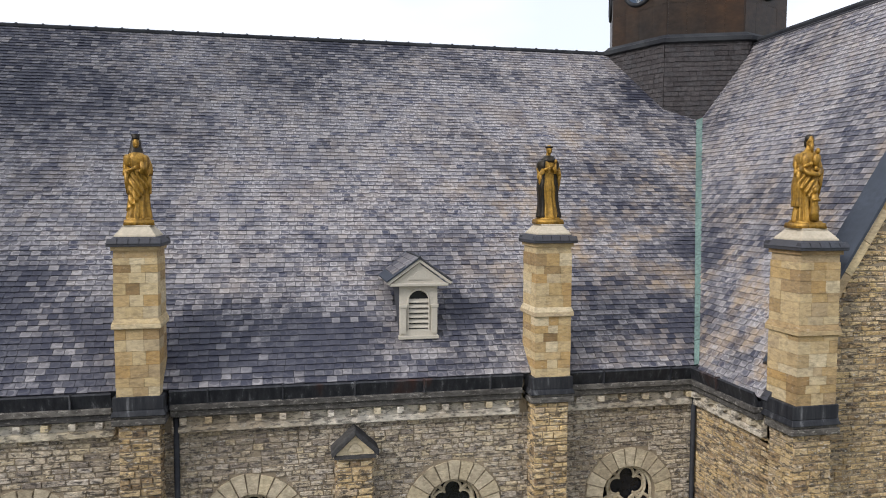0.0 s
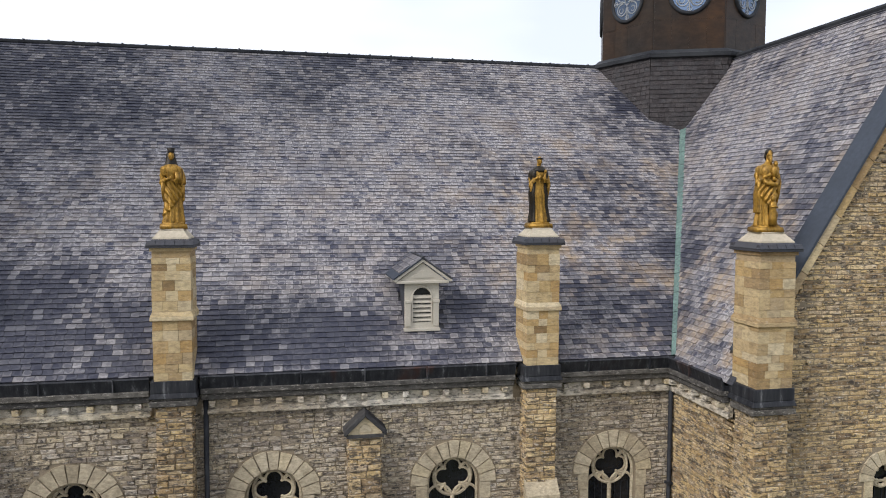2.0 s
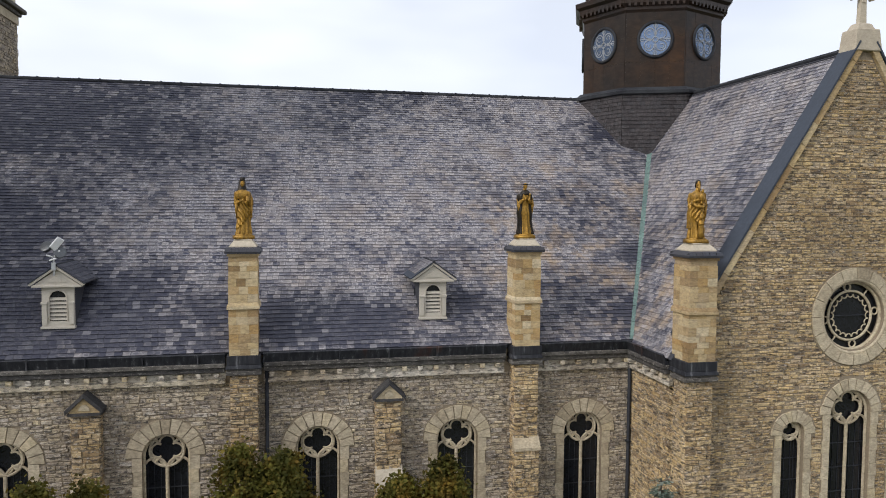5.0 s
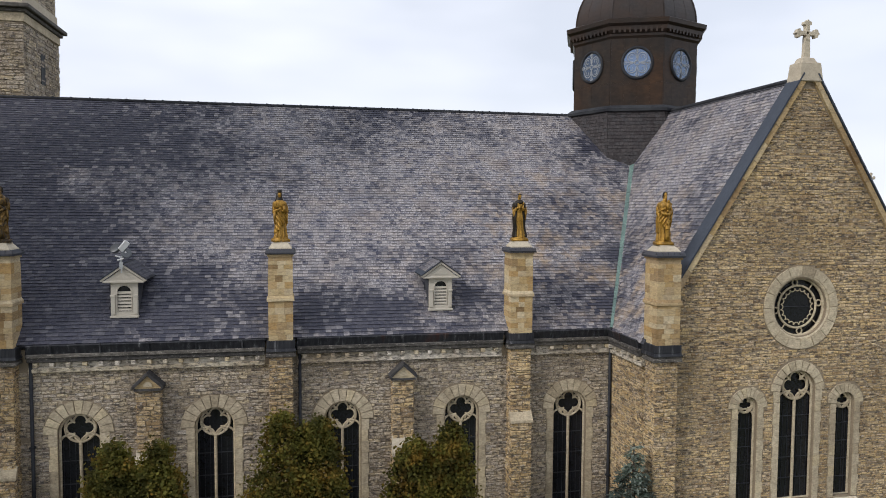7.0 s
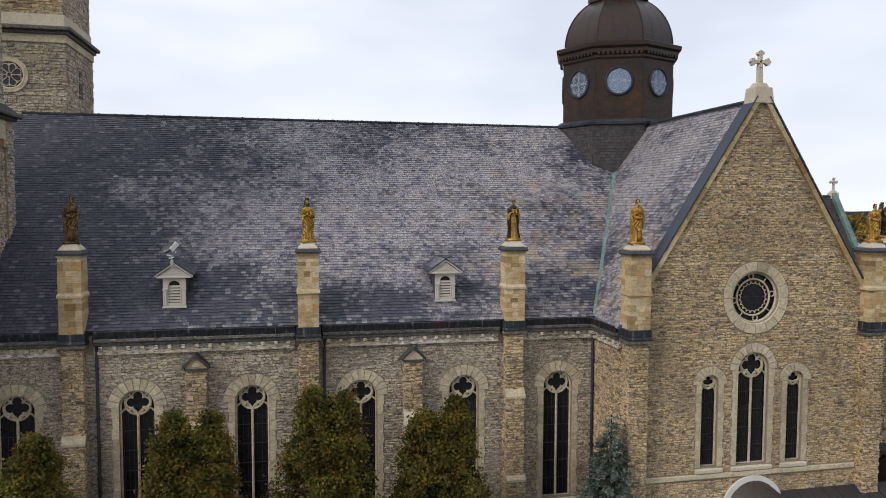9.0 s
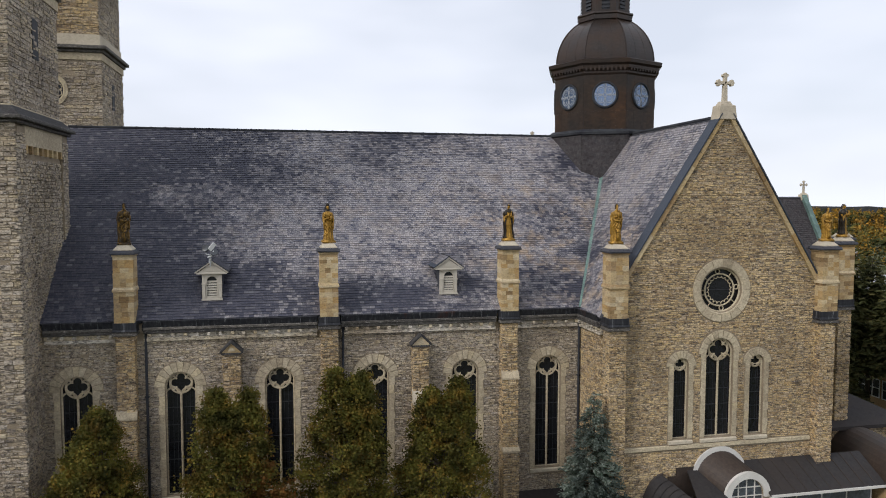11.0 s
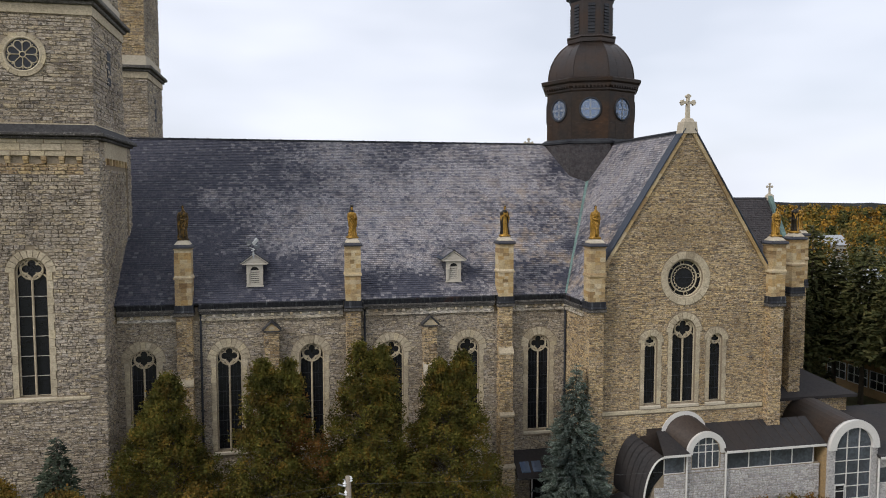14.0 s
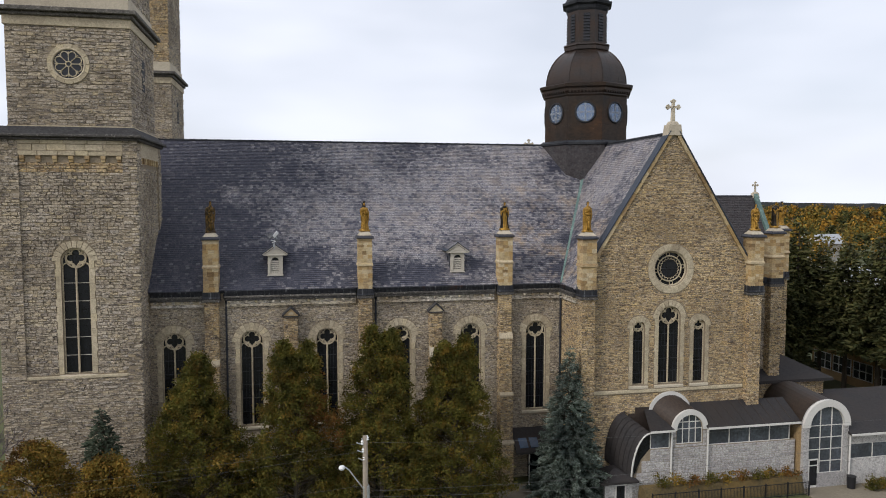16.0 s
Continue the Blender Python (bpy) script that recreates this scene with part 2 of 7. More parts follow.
copper_brown = plain("brown_copper", (0.027, 0.021, 0.018), 0.38, 0.3, 0.4, 0.9, 0.1, (0.042, 0.022, 0.011))
patina = plain("green_copper", (0.13, 0.20, 0.175), 0.7, 0, 0.45, 2.0, 0.1, (0.05, 0.08, 0.078))
flash_blue = plain("blue_grey_flashing", (0.036, 0.045, 0.062), 0.55, 0.0, 0.25, 1.2, 0.1)
white_paint = plain("grey_white_paint", (0.47, 0.43, 0.36), 0.6, 0, 0.12, 3.0, 0.1)
def gilding(name, colour, tarnish, low, high):
    """Worn gold leaf with dark streaks of tarnish that run down the folds."""
    m, n, l, b = node_mat(name, 0.42, 0.45, 0.45)
    g = noise_node(n, l, 14, 5, 0.65)
    c = mixed(n, l, 1.0, colour, ramp_out(n, l, g, [(0.3, (0.6, 0.6, 0.6)), (0.7, (1.3, 1.3, 1.3))]), "MULTIPLY")
    streak = noise_node(n, l, 4.2, 5, 0.65, (1.5, 1.5, 0.5))
    c = mixed(n, l, ramp_out(n, l, streak, [(low, (0, 0, 0)), (high, (0.9, 0.9, 0.9))]), c, tarnish)
    l.new(c, b.inputs["Base Color"])
    bumped(n, l, b, g, 0.6, 0.02)
    return m


gilt = gilding("weathered_gilding", (0.36, 0.20, 0.03), (0.10, 0.055, 0.012), 0.48, 0.72)
gilt_dark = gilding("tarnished_gilding", (0.20, 0.115, 0.024), (0.02, 0.016, 0.011), 0.40, 0.56)
tarnish = gilding("black_tarnish", (0.028, 0.02, 0.01), (0.01, 0.008, 0.006), 0.45, 0.6)
glass_dark = plain("dark_leaded_glass", (0.012, 0.013, 0.016), 0.22, 0, 0.3, 3.0, 0.25)
glass_sky = plain("pale_reflecting_glass", (0.16, 0.22, 0.33), 0.12, 0.55, 0.2, 1.5, 0.05)
bark = plain("bark", (0.07, 0.055, 0.04), 0.9)


# ---- mesh helpers ----
class M:
    """Gathers corners and faces for one mesh."""

    def __init__(self):
        self.v, self.f = [], []

    def add(self, vs, fs):
        k = len(self.v)
        self.v.extend(vs)
        self.f.extend([tuple(i + k for i in q) for q in fs])
        return self

    def box(self, x0, x1, y0, y1, z0, z1, tx=0.0, ty=0.0):
        """A box whose top is drawn in by tx and ty on each side."""
        return self.add([(x0, y0, z0), (x1, y0, z0), (x1, y1, z0), (x0, y1, z0), (x0 + tx, y0 + ty, z1), (x1 - tx, y0 + ty, z1),
                         (x1 - tx, y1 - ty, z1), (x0 + tx, y1 - ty, z1)],
                        [(3, 2, 1, 0), (4, 5, 6, 7), (0, 1, 5, 4), (1, 2, 6, 5), (2, 3, 7, 6), (3, 0, 4, 7)])

    def prism(self, poly, at, d0, d1):
        """A polygon of (u, v), placed by at(u, v, d), made thick from d0 to d1."""
        k = len(poly)
        return self.add([at(u, v, d0) for u, v in poly] + [at(u, v, d1) for u, v in poly],
                        [tuple(range(k))[::-1], tuple(range(k, 2 * k))] + [(i, (i + 1) % k, k + (i + 1) % k, k + i) for i in range(k)])

    def tube(self, pts, r, n=6, closed=False, r1=None):
        pts = [Vector(p) for p in pts]
        k = len(pts)
        rings = []
        for i, p in enumerate(pts):
            a = pts[(i - 1) % k] if closed or i else p
            c = pts[(i + 1) % k] if closed or i < k - 1 else p
            t = (c - a).normalized()
            s = t.cross(Vector((0.31, 0.9, 0.29)))
            s = s.normalized() if s.length > 1e-3 else t.orthogonal().normalized()
            u = t.cross(s)
            rad = r if r1 is None else r + (r1 - r) * i / max(1, k - 1)
            rings.append([tuple(p + rad * (math.cos(2 * math.pi * j / n) * s + math.sin(2 * math.pi * j / n) * u)) for j in range(n)])
        fs = [(i * n + j, i * n + (j + 1) % n, (i + 1) % k * n + (j + 1) % n, (i + 1) % k * n + j)
              for i in range(k if closed else k - 1) for j in range(n)]
        if not closed:
            fs += [tuple(range(n))[::-1], tuple(range((k - 1) * n, k * n))]
        return self.add([q for ring in rings for q in ring], fs)

    def lathe(self, c, prof, n=16, phase=0.0, sx=1.0, sy=1.0):
        vs = [(c[0] + sx * r * math.cos(phase + 2 * math.pi * j / n), c[1] + sy * r * math.sin(phase + 2 * math.pi * j / n), c[2] + z)
              for r, z in prof for j in range(n)]
        k = len(prof)
        fs = [(i * n + j, i * n + (j + 1) % n, (i + 1) * n + (j + 1) % n, (i + 1) * n + j) for i in range(k - 1) for j in range(n)]
        return self.add(vs, fs + [tuple(range(n))[::-1], tuple(range((k - 1) * n, k * n))])

    def mesh(self, name, mat, bevel=0.0, smooth=False, fix=True, tile=None):
        me = bpy.data.meshes.new(name)
        me.from_pydata(self.v, [], self.f)
        if tile:
            lay = me.uv_layers.new(name="UVMap")
            lay.data.foreach_set("uv", tile * (len(me.loops) * 2 // len(tile)))
        if fix or bevel:
            bm = bmesh.new()
            bm.from_mesh(me)
            if fix:
                bmesh.ops.recalc_face_normals(bm, faces=bm.faces)
            if bevel:
                bmesh.ops.bevel(bm, geom=bm.edges[:], offset=bevel, segments=1, affect="EDGES", clamp_overlap=True)
            bm.to_mesh(me)
            bm.free()
        if smooth:
            me.polygons.foreach_set("use_smooth", [True] * len(me.polygons))
        me.materials.append(mat)
        return me

    def make(self, name, mat, parent=None, label="", bevel=0.0, smooth=False, fix=True, tile=None):
        ob = new(name, self.mesh(name, mat, bevel, smooth, fix, tile))
        ob.parent = parent
        return tagged(ob, label=label)


def arc(cu, cv, r, a0, a1, n):
    return [(cu + r * math.cos(radians(a0 + (a1 - a0) * i / n)), cv + r * math.sin(radians(a0 + (a1 - a0) * i / n))) for i in range(n + 1)]


def facing(origin, u, nrm):
    """at(u, v, d) on an upright face: u along it, v its height, d out of it."""
    o, uu, nn = Vector(origin), Vector(u), Vector(nrm)
    return lambda a, v, d: tuple(o + a * uu + d * nn + Vector((0, 0, v)))


def slab(name, outline, holes, at, d0, d1, mat, parent=None):
    """A wall with real openings: outline and holes are lists of (u, v)."""
    bm = bmesh.new()
    edges = []
    for loop in [outline] + holes:
        vs = [bm.verts.new(at(u, v, d0)) for u, v in loop]
        edges += [bm.edges.new((vs[i], vs[(i + 1) % len(vs)])) for i in range(len(vs))]
    bmesh.ops.triangle_fill(bm, edges=edges, use_beauty=True, use_dissolve=False)
    out = bmesh.ops.extrude_face_region(bm, geom=bm.faces[:])
    step = Vector(at(0, 0, d1)) - Vector(at(0, 0, d0))
    bmesh.ops.translate(bm, vec=step, verts=[g for g in out["geom"] if isinstance(g, bmesh.types.BMVert)])
    bmesh.ops.recalc_face_normals(bm, faces=bm.faces)
    me = bpy.data.meshes.new(name)
    bm.to_mesh(me)
    bm.free()
    me.materials.append(mat)
    ob = new(name, me)
    ob.parent = parent
    return ob


def arch_hole(cu, half, sill, spring):
    """Spans taken from a course by a round-headed opening."""
    def cut(v0, v1):
        if v1 <= sill or v0 >= spring + half:
            return None
        v = v0 if v0 > spring else min(v1, spring) if v1 <= spring else spring
        w = half if v <= spring else math.sqrt(max(0.0, half * half - (v - spring) ** 2))
        return (cu - w, cu + w)
    return cut


def round_hole(cu, cv, r):
    def cut(v0, v1):
        if v1 <= cv - r or v0 >= cv + r:
            return None
        d = 0 if v0 < cv < v1 else min(abs(v0 - cv), abs(v1 - cv))
        w = math.sqrt(max(0.0, r * r - d * d))
        return (cu - w, cu + w)
    return cut


def box_hole(u0, u1, w0, w1):
    return lambda v0, v1: None if v1 <= w0 + 0.01 or v0 >= w1 - 0.01 else (u0, u1)


def stone_pieces(v_lo, v_hi, left, right, holes, rng, course=0.165, long=(0.18, 0.6)):
    """Coursed rubble: (u0, u1, v0, v1) for every stone."""
    out, v = [], v_lo
    while v < v_hi - 0.05:
        h = course * rng.uniform(0.72, 1.3)
        top = min(v + h, v_hi)
        a, b = max(left(v), left(top)), min(right(v), right(top))
        spans = [(a, b)]
        for hole in holes:
            c = hole(v, top)
            if c:
                spans = [p for s in spans for p in ((s[0], min(s[1], c[0])), (max(s[0], c[1]), s[1])) if p[1] - p[0] > 0.06]
        for s0, s1 in spans:
            u = s0
            while u < s1 - 0.02:
                w = rng.uniform(*long) * (1.15 if h > course else 0.9)
                e = s1 if s1 - u - w < 0.16 else min(u + w, s1)
                if rng.random() < 0.12 and h > 0.19:
                    mid = v + h * rng.uniform(0.4, 0.6)
                    out.append((u, e, v, mid))
                    out.append((u, e, mid, top))
                else:
                    out.append((u, e, v, top))
                u = e
        v = top
    return out


UNIT_STONES = []


def lay_stones(pieces, at, mat, parent, rng, pick=None, joint=0.009, base=0.0, name="stone", depth=(0.012, 0.075)):
    """Stones with recessed joints. Those within pick (u0, u1, v0, v1) are objects of their own, the rest is one mesh."""
    rest, singles = M(), []
    vs, fs = rest.v, rest.f
    for u0, u1, v0, v1 in pieces:
        if pick and pick[0] < u0 and u1 < pick[1] and pick[2] < v0 and v1 < pick[3] and len(singles) < 300:
            singles.append((u0, u1, v0, v1))
            continue
        a0, a1, b0, b1 = u0 + joint, u1 - joint, v0 + joint, v1 - joint
        if a1 - a0 < 0.02 or b1 - b0 < 0.02:
            continue
        d = base + rng.uniform(*depth)
        i = min(0.02, (b1 - b0) * 0.2)
        j = [rng.uniform(-0.016, 0.016) for _ in range(8)]
        k = len(vs)
        vs.extend((at(a0, b0, base - 0.01), at(a1, b0, base - 0.01), at(a1, b1, base - 0.01), at(a0, b1, base - 0.01),
                   at(a0 + i + j[0], b0 + i + j[1], d + j[2]), at(a1 - i + j[3], b0 + i + j[4], d + j[5]),
                   at(a1 - i + j[6], b1 - i + j[7], d + j[0]), at(a0 + i + j[1], b1 - i + j[3], d + j[4])))
        fs.extend(((k + 4, k + 5, k + 6, k + 7), (k, k + 1, k + 5, k + 4), (k + 1, k + 2, k + 6, k + 5), (k + 2, k + 3, k + 7, k + 6), (k + 3, k, k + 4, k + 7)))
    ob = rest.make(name + "work", mat, parent, fix=False)
    tagged(ob, kind="stuff")
    if singles:
        if mat.name not in [m[0] for m in UNIT_STONES]:
            shapes = []
            for _ in range(5):
                q = M()
                j = [rng.uniform(-0.04, 0.04) for _ in range(8)]
                q.add([(-0.5, 0, -0.5), (0.5, 0, -0.5), (0.5, 0, 0.5), (-0.5, 0, 0.5), (-0.45 + j[0], -1 + j[1], -0.42 + j[2]), (0.45 + j[3], -1 + j[4], -0.42 + j[5]),
                       (0.45 + j[6], -1 + j[7], 0.42 + j[0]), (-0.45 + j[1], -1 + j[2], 0.42 + j[3])],
                      [(4, 5, 6, 7), (0, 1, 5, 4), (1, 2, 6, 5), (2, 3, 7, 6), (3, 0, 4, 7)])
                shapes.append(q.mesh(name, mat, fix=False))
            UNIT_STONES.append((mat.name, shapes))
        shapes = [m[1] for m in UNIT_STONES if m[0] == mat.name][0]
        o, u = Vector(at(0, 0, 0)), Vector(at(1, 0, 0))
        turn = math.atan2((u - o).y, (u - o).x)
        for u0, u1, v0, v1 in singles:
            s = new(name, rng.choice(shapes))
            s.parent = parent
            s.matrix_basis = Matrix.LocRotScale(at((u0 + u1) / 2, (v0 + v1) / 2, base - 0.01), Euler((0, 0, turn)),
                                                (u1 - u0 - 2 * joint, rng.uniform(*depth) + 0.01, v1 - v0 - 2 * joint))
    return ob


def thing(name, label, category, at=(0, 0, 0), group="", kind=""):
    ob = new(name)
    ob.location = at
    ob.empty_display_size = 0.2
    return tagged(ob, label, category, group, kind)


def kid(parent, m, name, mat, label="", bevel=0.0, smooth=False, fix=True):
    """A part made of corners in the world, under a thing that stands at its own place."""
    ob = m.make(name, mat, parent, label, bevel, smooth, fix)
    root, off = parent, Vector((0, 0, 0))
    while root:
        off += root.location
        root = root.parent
    ob.location = -off
    return ob


def setting(ob, label, category):
    return tagged(ob, label, category, kind="structure")


# ---- ground ----
GROUND = -2.5
lawn = plain("autumn_grass", (0.075, 0.085, 0.03), 0.95, 0, 0.4, 0.6, 0.3, (0.10, 0.085, 0.035))
gm = M()
rings = [(0, 0.0), (60, 0.0), (300, 0.0), (900, -4.0), (2000, -35.0), (4200, -100.0)]
for i, (r, dz) in enumerate(rings):
    gm.v += [(r * math.cos(2 * math.pi * j / 48), r * math.sin(2 * math.pi * j / 48), GROUND + dz) for j in range(48)]
gm.f += [(i * 48 + j, (i + 1) * 48 + j, (i + 1) * 48 + (j + 1) % 48, i * 48 + (j + 1) % 48) for i in range(len(rings) - 1) for j in range(48)]
setting(gm.make("ground", lawn), "patchy autumn lawn and land round the church", "ground")

# ---- nave roof ----
EAVE_Y, EAVE_Z, RIDGE_Y, RIDGE_Z = -0.30, 13.45, 12.65, 25.4
SLOPE = (RIDGE_Z - EAVE_Z) / (RIDGE_Y - EAVE_Y)
ROOF_LEN = math.hypot(RIDGE_Z - EAVE_Z, RIDGE_Y - EAVE_Y)
TX, TR_EAVE_X, TR_EAVE_Z, TR_RIDGE = 12.45, 4.75, 13.3, 25.3
TR_SLOPE = (TR_RIDGE - TR_EAVE_Z) / (TX - TR_EAVE_X)
TR_LEN = math.hypot(TR_RIDGE - TR_EAVE_Z, TX - TR_EAVE_X)
FRONT = -4.0
rng = random.Random(5)


def tilted(o, u, s):
    o, u, s = Vector(o), Vector(u), Vector(s).normalized()
    nrm = u.cross(s)
    return lambda a, b, d: tuple(o + a * u + b * s + d * nrm)


SLATE_UV = [0.0, 0.0, 1.0, 0.0, 1.0, 0.0, 0.0, 0.0, 0.0, 0.0, 1.0, 0.0, 1.0, 1.0, 0.0, 1.0] + [1.0, 0.0] * 4 + [0.0, 0.0] * 4


def lay_slates(at, length, span, mat, parent, pick=None, course=0.2, width=0.27, holes=()):
    rest, singles = M(), []
    vs, fs = rest.v, rest.f
    one = M()
    rows = int(length / course)
    course = length / rows
    for r in range(rows):
        s0, s1 = r * course, (r + 1) * course + 0.02
        lo, hi = span(s0 + course / 2)
        u = lo - rng.uniform(0, width)
        while u < hi:
            w = width * rng.uniform(0.88, 1.12)
            a, b = max(u, lo), min(u + w, hi)
            u += w
            if b - a < 0.04 or any(h[0] < (a + b) / 2 < h[1] and h[2] < s0 < h[3] for h in holes):
                continue
            if pick and pick[0] < a and b < pick[1] and pick[2] < s0 < pick[3] and len(singles) < 300:
                singles.append(((a + b) / 2, s0, b - a))
                continue
            lift, sag, k = 0.042 + rng.uniform(-0.006, 0.012), rng.uniform(-0.012, 0.012), len(vs)
            a, b = a + 0.005, b - 0.005
            vs.extend((at(a, s0 + sag, 0), at(b, s0 + sag, 0), at(a, s0 + sag, lift), at(b, s0 + sag, lift), at(b, s1, 0.010), at(a, s1, 0.010), at(a, s1, 0), at(b, s1, 0)))
            fs.extend(((k, k + 1, k + 3, k + 2), (k + 2, k + 3, k + 4, k + 5), (k + 1, k + 7, k + 4, k + 3), (k, k + 2, k + 5, k + 6)))
    tagged(rest.make("slatework", mat, parent, fix=False, tile=SLATE_UV), kind="stuff")
    if singles:
        h = course + 0.02
        one.add([(-0.5, 0, 0), (0.5, 0, 0), (-0.5, 0, 0.042), (0.5, 0, 0.042), (0.5, h, 0.01), (-0.5, h, 0.01), (-0.5, h, 0), (0.5, h, 0)],
                [(0, 1, 3, 2), (2, 3, 4, 5), (1, 7, 4, 3), (0, 2, 5, 6)])
        me = one.mesh("slate", mat, fix=False, tile=SLATE_UV)
        o, x, y, z = (Vector(at(*q)) for q in ((0, 0, 0), (1, 0, 0), (0, 1, 0), (0, 0, 1)))
        rot = Matrix((x - o, y - o, z - o)).transposed().to_4x4()
        for a, s0, w in singles:
            ob = new("slate", me)
            ob.parent = parent
            ob.matrix_basis = Matrix.Translation(at(a, s0 + rng.uniform(-0.012, 0.012), rng.uniform(0, 0.006))) @ rot @ Matrix.Diagonal((w - 0.01, 1, 1, 1))


def valley_x(z):
    return TR_EAVE_X + (z - TR_EAVE_Z) / TR_SLOPE


def valley_y(z):
    return EAVE_Y + (z - EAVE_Z) / SLOPE


nave_at = tilted((0, EAVE_Y, EAVE_Z), (1, 0, 0), (0, RIDGE_Y - EAVE_Y, RIDGE_Z - EAVE_Z))
nm = M().prism([(-30, 0), (valley_x(EAVE_Z), 0), (valley_x(RIDGE_Z), ROOF_LEN), (-30, ROOF_LEN)], nave_at, -0.2, 0.0)
roof_nave = setting(nm.make("roof_nave", slate_dark), "steep nave roof of weathered blue-grey slates with dark patches", "roof")
DORMERS = (-3.45, -17.72)
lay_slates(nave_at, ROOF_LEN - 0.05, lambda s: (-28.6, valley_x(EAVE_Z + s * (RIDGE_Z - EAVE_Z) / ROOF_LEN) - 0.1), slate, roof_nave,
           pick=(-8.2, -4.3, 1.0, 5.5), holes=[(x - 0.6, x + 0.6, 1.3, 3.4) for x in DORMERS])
back_at = tilted((0, 2 * RIDGE_Y - EAVE_Y, EAVE_Z), (-1, 0, 0), (0, EAVE_Y - RIDGE_Y, RIDGE_Z - EAVE_Z))
setting(M().prism([(-8, 0), (30, 0), (30, ROOF_LEN), (-12, ROOF_LEN)], back_at, -0.2, 0.0).make("roof_nave_north", slate_dark), "north slope of the slate nave roof", "roof")
rm = M()
rm.tube([(-28.5, RIDGE_Y, RIDGE_Z + 0.02), (9, RIDGE_Y, RIDGE_Z + 0.02)], 0.11, 8)
for i in range(36):
    rm.box(-28 + i, -27.93 + i, RIDGE_Y - 0.1, RIDGE_Y + 0.1, RIDGE_Z + 0.02, RIDGE_Z + 0.145)
setting(rm.make("ridge_trim", lead), "dark lead roll along the nave ridge", "roof ridge")

# ---- transept roof ----
west_at = tilted((TR_EAVE_X, 0, TR_EAVE_Z), (0, -1, 0), (TX - TR_EAVE_X, 0, TR_RIDGE - TR_EAVE_Z))
wm = M().prism([(-valley_y(TR_EAVE_Z), 0), (3.75, 0), (3.75, TR_LEN), (-12, TR_LEN)], west_at, -0.2, 0.0)
roof_tr = setting(wm.make("roof_transept", slate_dark), "steep transept roof of pale weathered slates", "roof")
lay_slates(west_at, TR_LEN - 0.05, lambda s: (-valley_y(TR_EAVE_Z + s * (TR_RIDGE - TR_EAVE_Z) / TR_LEN) + 0.1, 3.5), slate_east, roof_tr,
           pick=(-1.5, 2.2, 2.0, 6.5))
east_at = tilted((2 * TX - TR_EAVE_X, 0, TR_EAVE_Z), (0, 1, 0), (TR_EAVE_X - TX, 0, TR_RIDGE - TR_EAVE_Z))
setting(M().prism([(-3.75, 0), (13, 0), (13, TR_LEN), (-3.75, TR_LEN)], east_at, -0.2, 0.0).make("roof_transept_east", slate_dark), "east slope of the slate transept roof", "roof")
setting(M().tube([(TX, -3.7, TR_RIDGE + 0.03), (TX, 8, TR_RIDGE + 0.03)], 0.13, 8).make("ridge_trim", lead), "dark lead roll along the transept ridge", "roof ridge")
vm = M()
a, b = Vector((valley_x(13.4), valley_y(13.4), 13.45)), Vector((valley_x(22.0), valley_y(22.0), 22.05))
side = Vector((0.2, -0.12, 0.06))
up = Vector((-0.03, -0.05, 0.06))
pts = [a + (b - a) * i / 14 for i in range(15)]
for i in range(14):
    w0, w1 = 0.3 + 0.4 * (i / 14), 0.3 + 0.4 * ((i + 1) / 14)
    p, q = pts[i], pts[i + 1] - (b - a).normalized() * 0.02
    vm.add([tuple(p - side * w0 + up), tuple(p + side * w0 + up), tuple(q + side * w1 + up), tuple(q - side * w1 + up),
            tuple(p - side * w0 - up), tuple(p + side * w0 - up), tuple(q + side * w1 - up), tuple(q - side * w1 - up)],
           [(0, 1, 2, 3), (7, 6, 5, 4), (0, 4, 5, 1), (1, 5, 6, 2), (2, 6, 7, 3), (3, 7, 4, 0)])
setting(vm.make("valley_trim", patina), "green weathered copper strip in the roof valley", "roof valley")

# ---- walls ----
south = facing((0, 0, 0), (1, 0, 0), (0, -1, 0))
NAVE_WINDOWS = [-25.05, -19.5, -13.9, -8.25, -2.62, 2.85]
W_HALF, W_SILL, W_SPRING = 0.86, 3.1, 9.52


def arch_loop(cu, half, sill, spring, n=20):
    return [(cu - half, sill), (cu + half, sill)] + arc(cu, spring, half, 0, 180, n)


wall_s = slab("wall_south", [(-27.5, GROUND - 0.3), (5.3, GROUND - 0.3), (5.3, 13.2), (-27.5, 13.2)],
              [arch_loop(c, W_HALF, W_SILL, W_SPRING) for c in NAVE_WINDOWS], south, -0.8, 0.0, mortar)
setting(wall_s, "nave wall of coursed buff limestone rubble", "wall")
jamb = [box_hole(c - 1.2, c + 1.2, W_SILL - 0.35, W_SPRING) for c in NAVE_WINDOWS] + [arch_hole(c, 1.42, W_SPRING, W_SPRING) for c in NAVE_WINDOWS]
lay_stones(stone_pieces(GROUND, 12.24, lambda v: -27.0, lambda v: 5.0, jamb, rng, 0.145, (0.16, 0.5)), south, stone_grey, wall_s, rng, pick=(-7.0, -1.0, 10.9, 12.3), joint=0.007, depth=(0.008, 0.05))
# added near-black sheet in place of the interior's shade behind the windows
setting(M().box(-27, 5, 0.9, 1.0, GROUND, 13).make("wall_inner", darkstone), "dark sheet standing in for the unlit interior behind the nave windows", "wall")

tr_front = facing((0, FRONT, 0), (1, 0, 0), (0, -1, 0))
XL, XR = 5.0, 2 * TX - 5.0


def rake_l(v):
    return XL if v < 13.75 else TR_EAVE_X - 0.06 + (v - TR_EAVE_Z) / TR_SLOPE


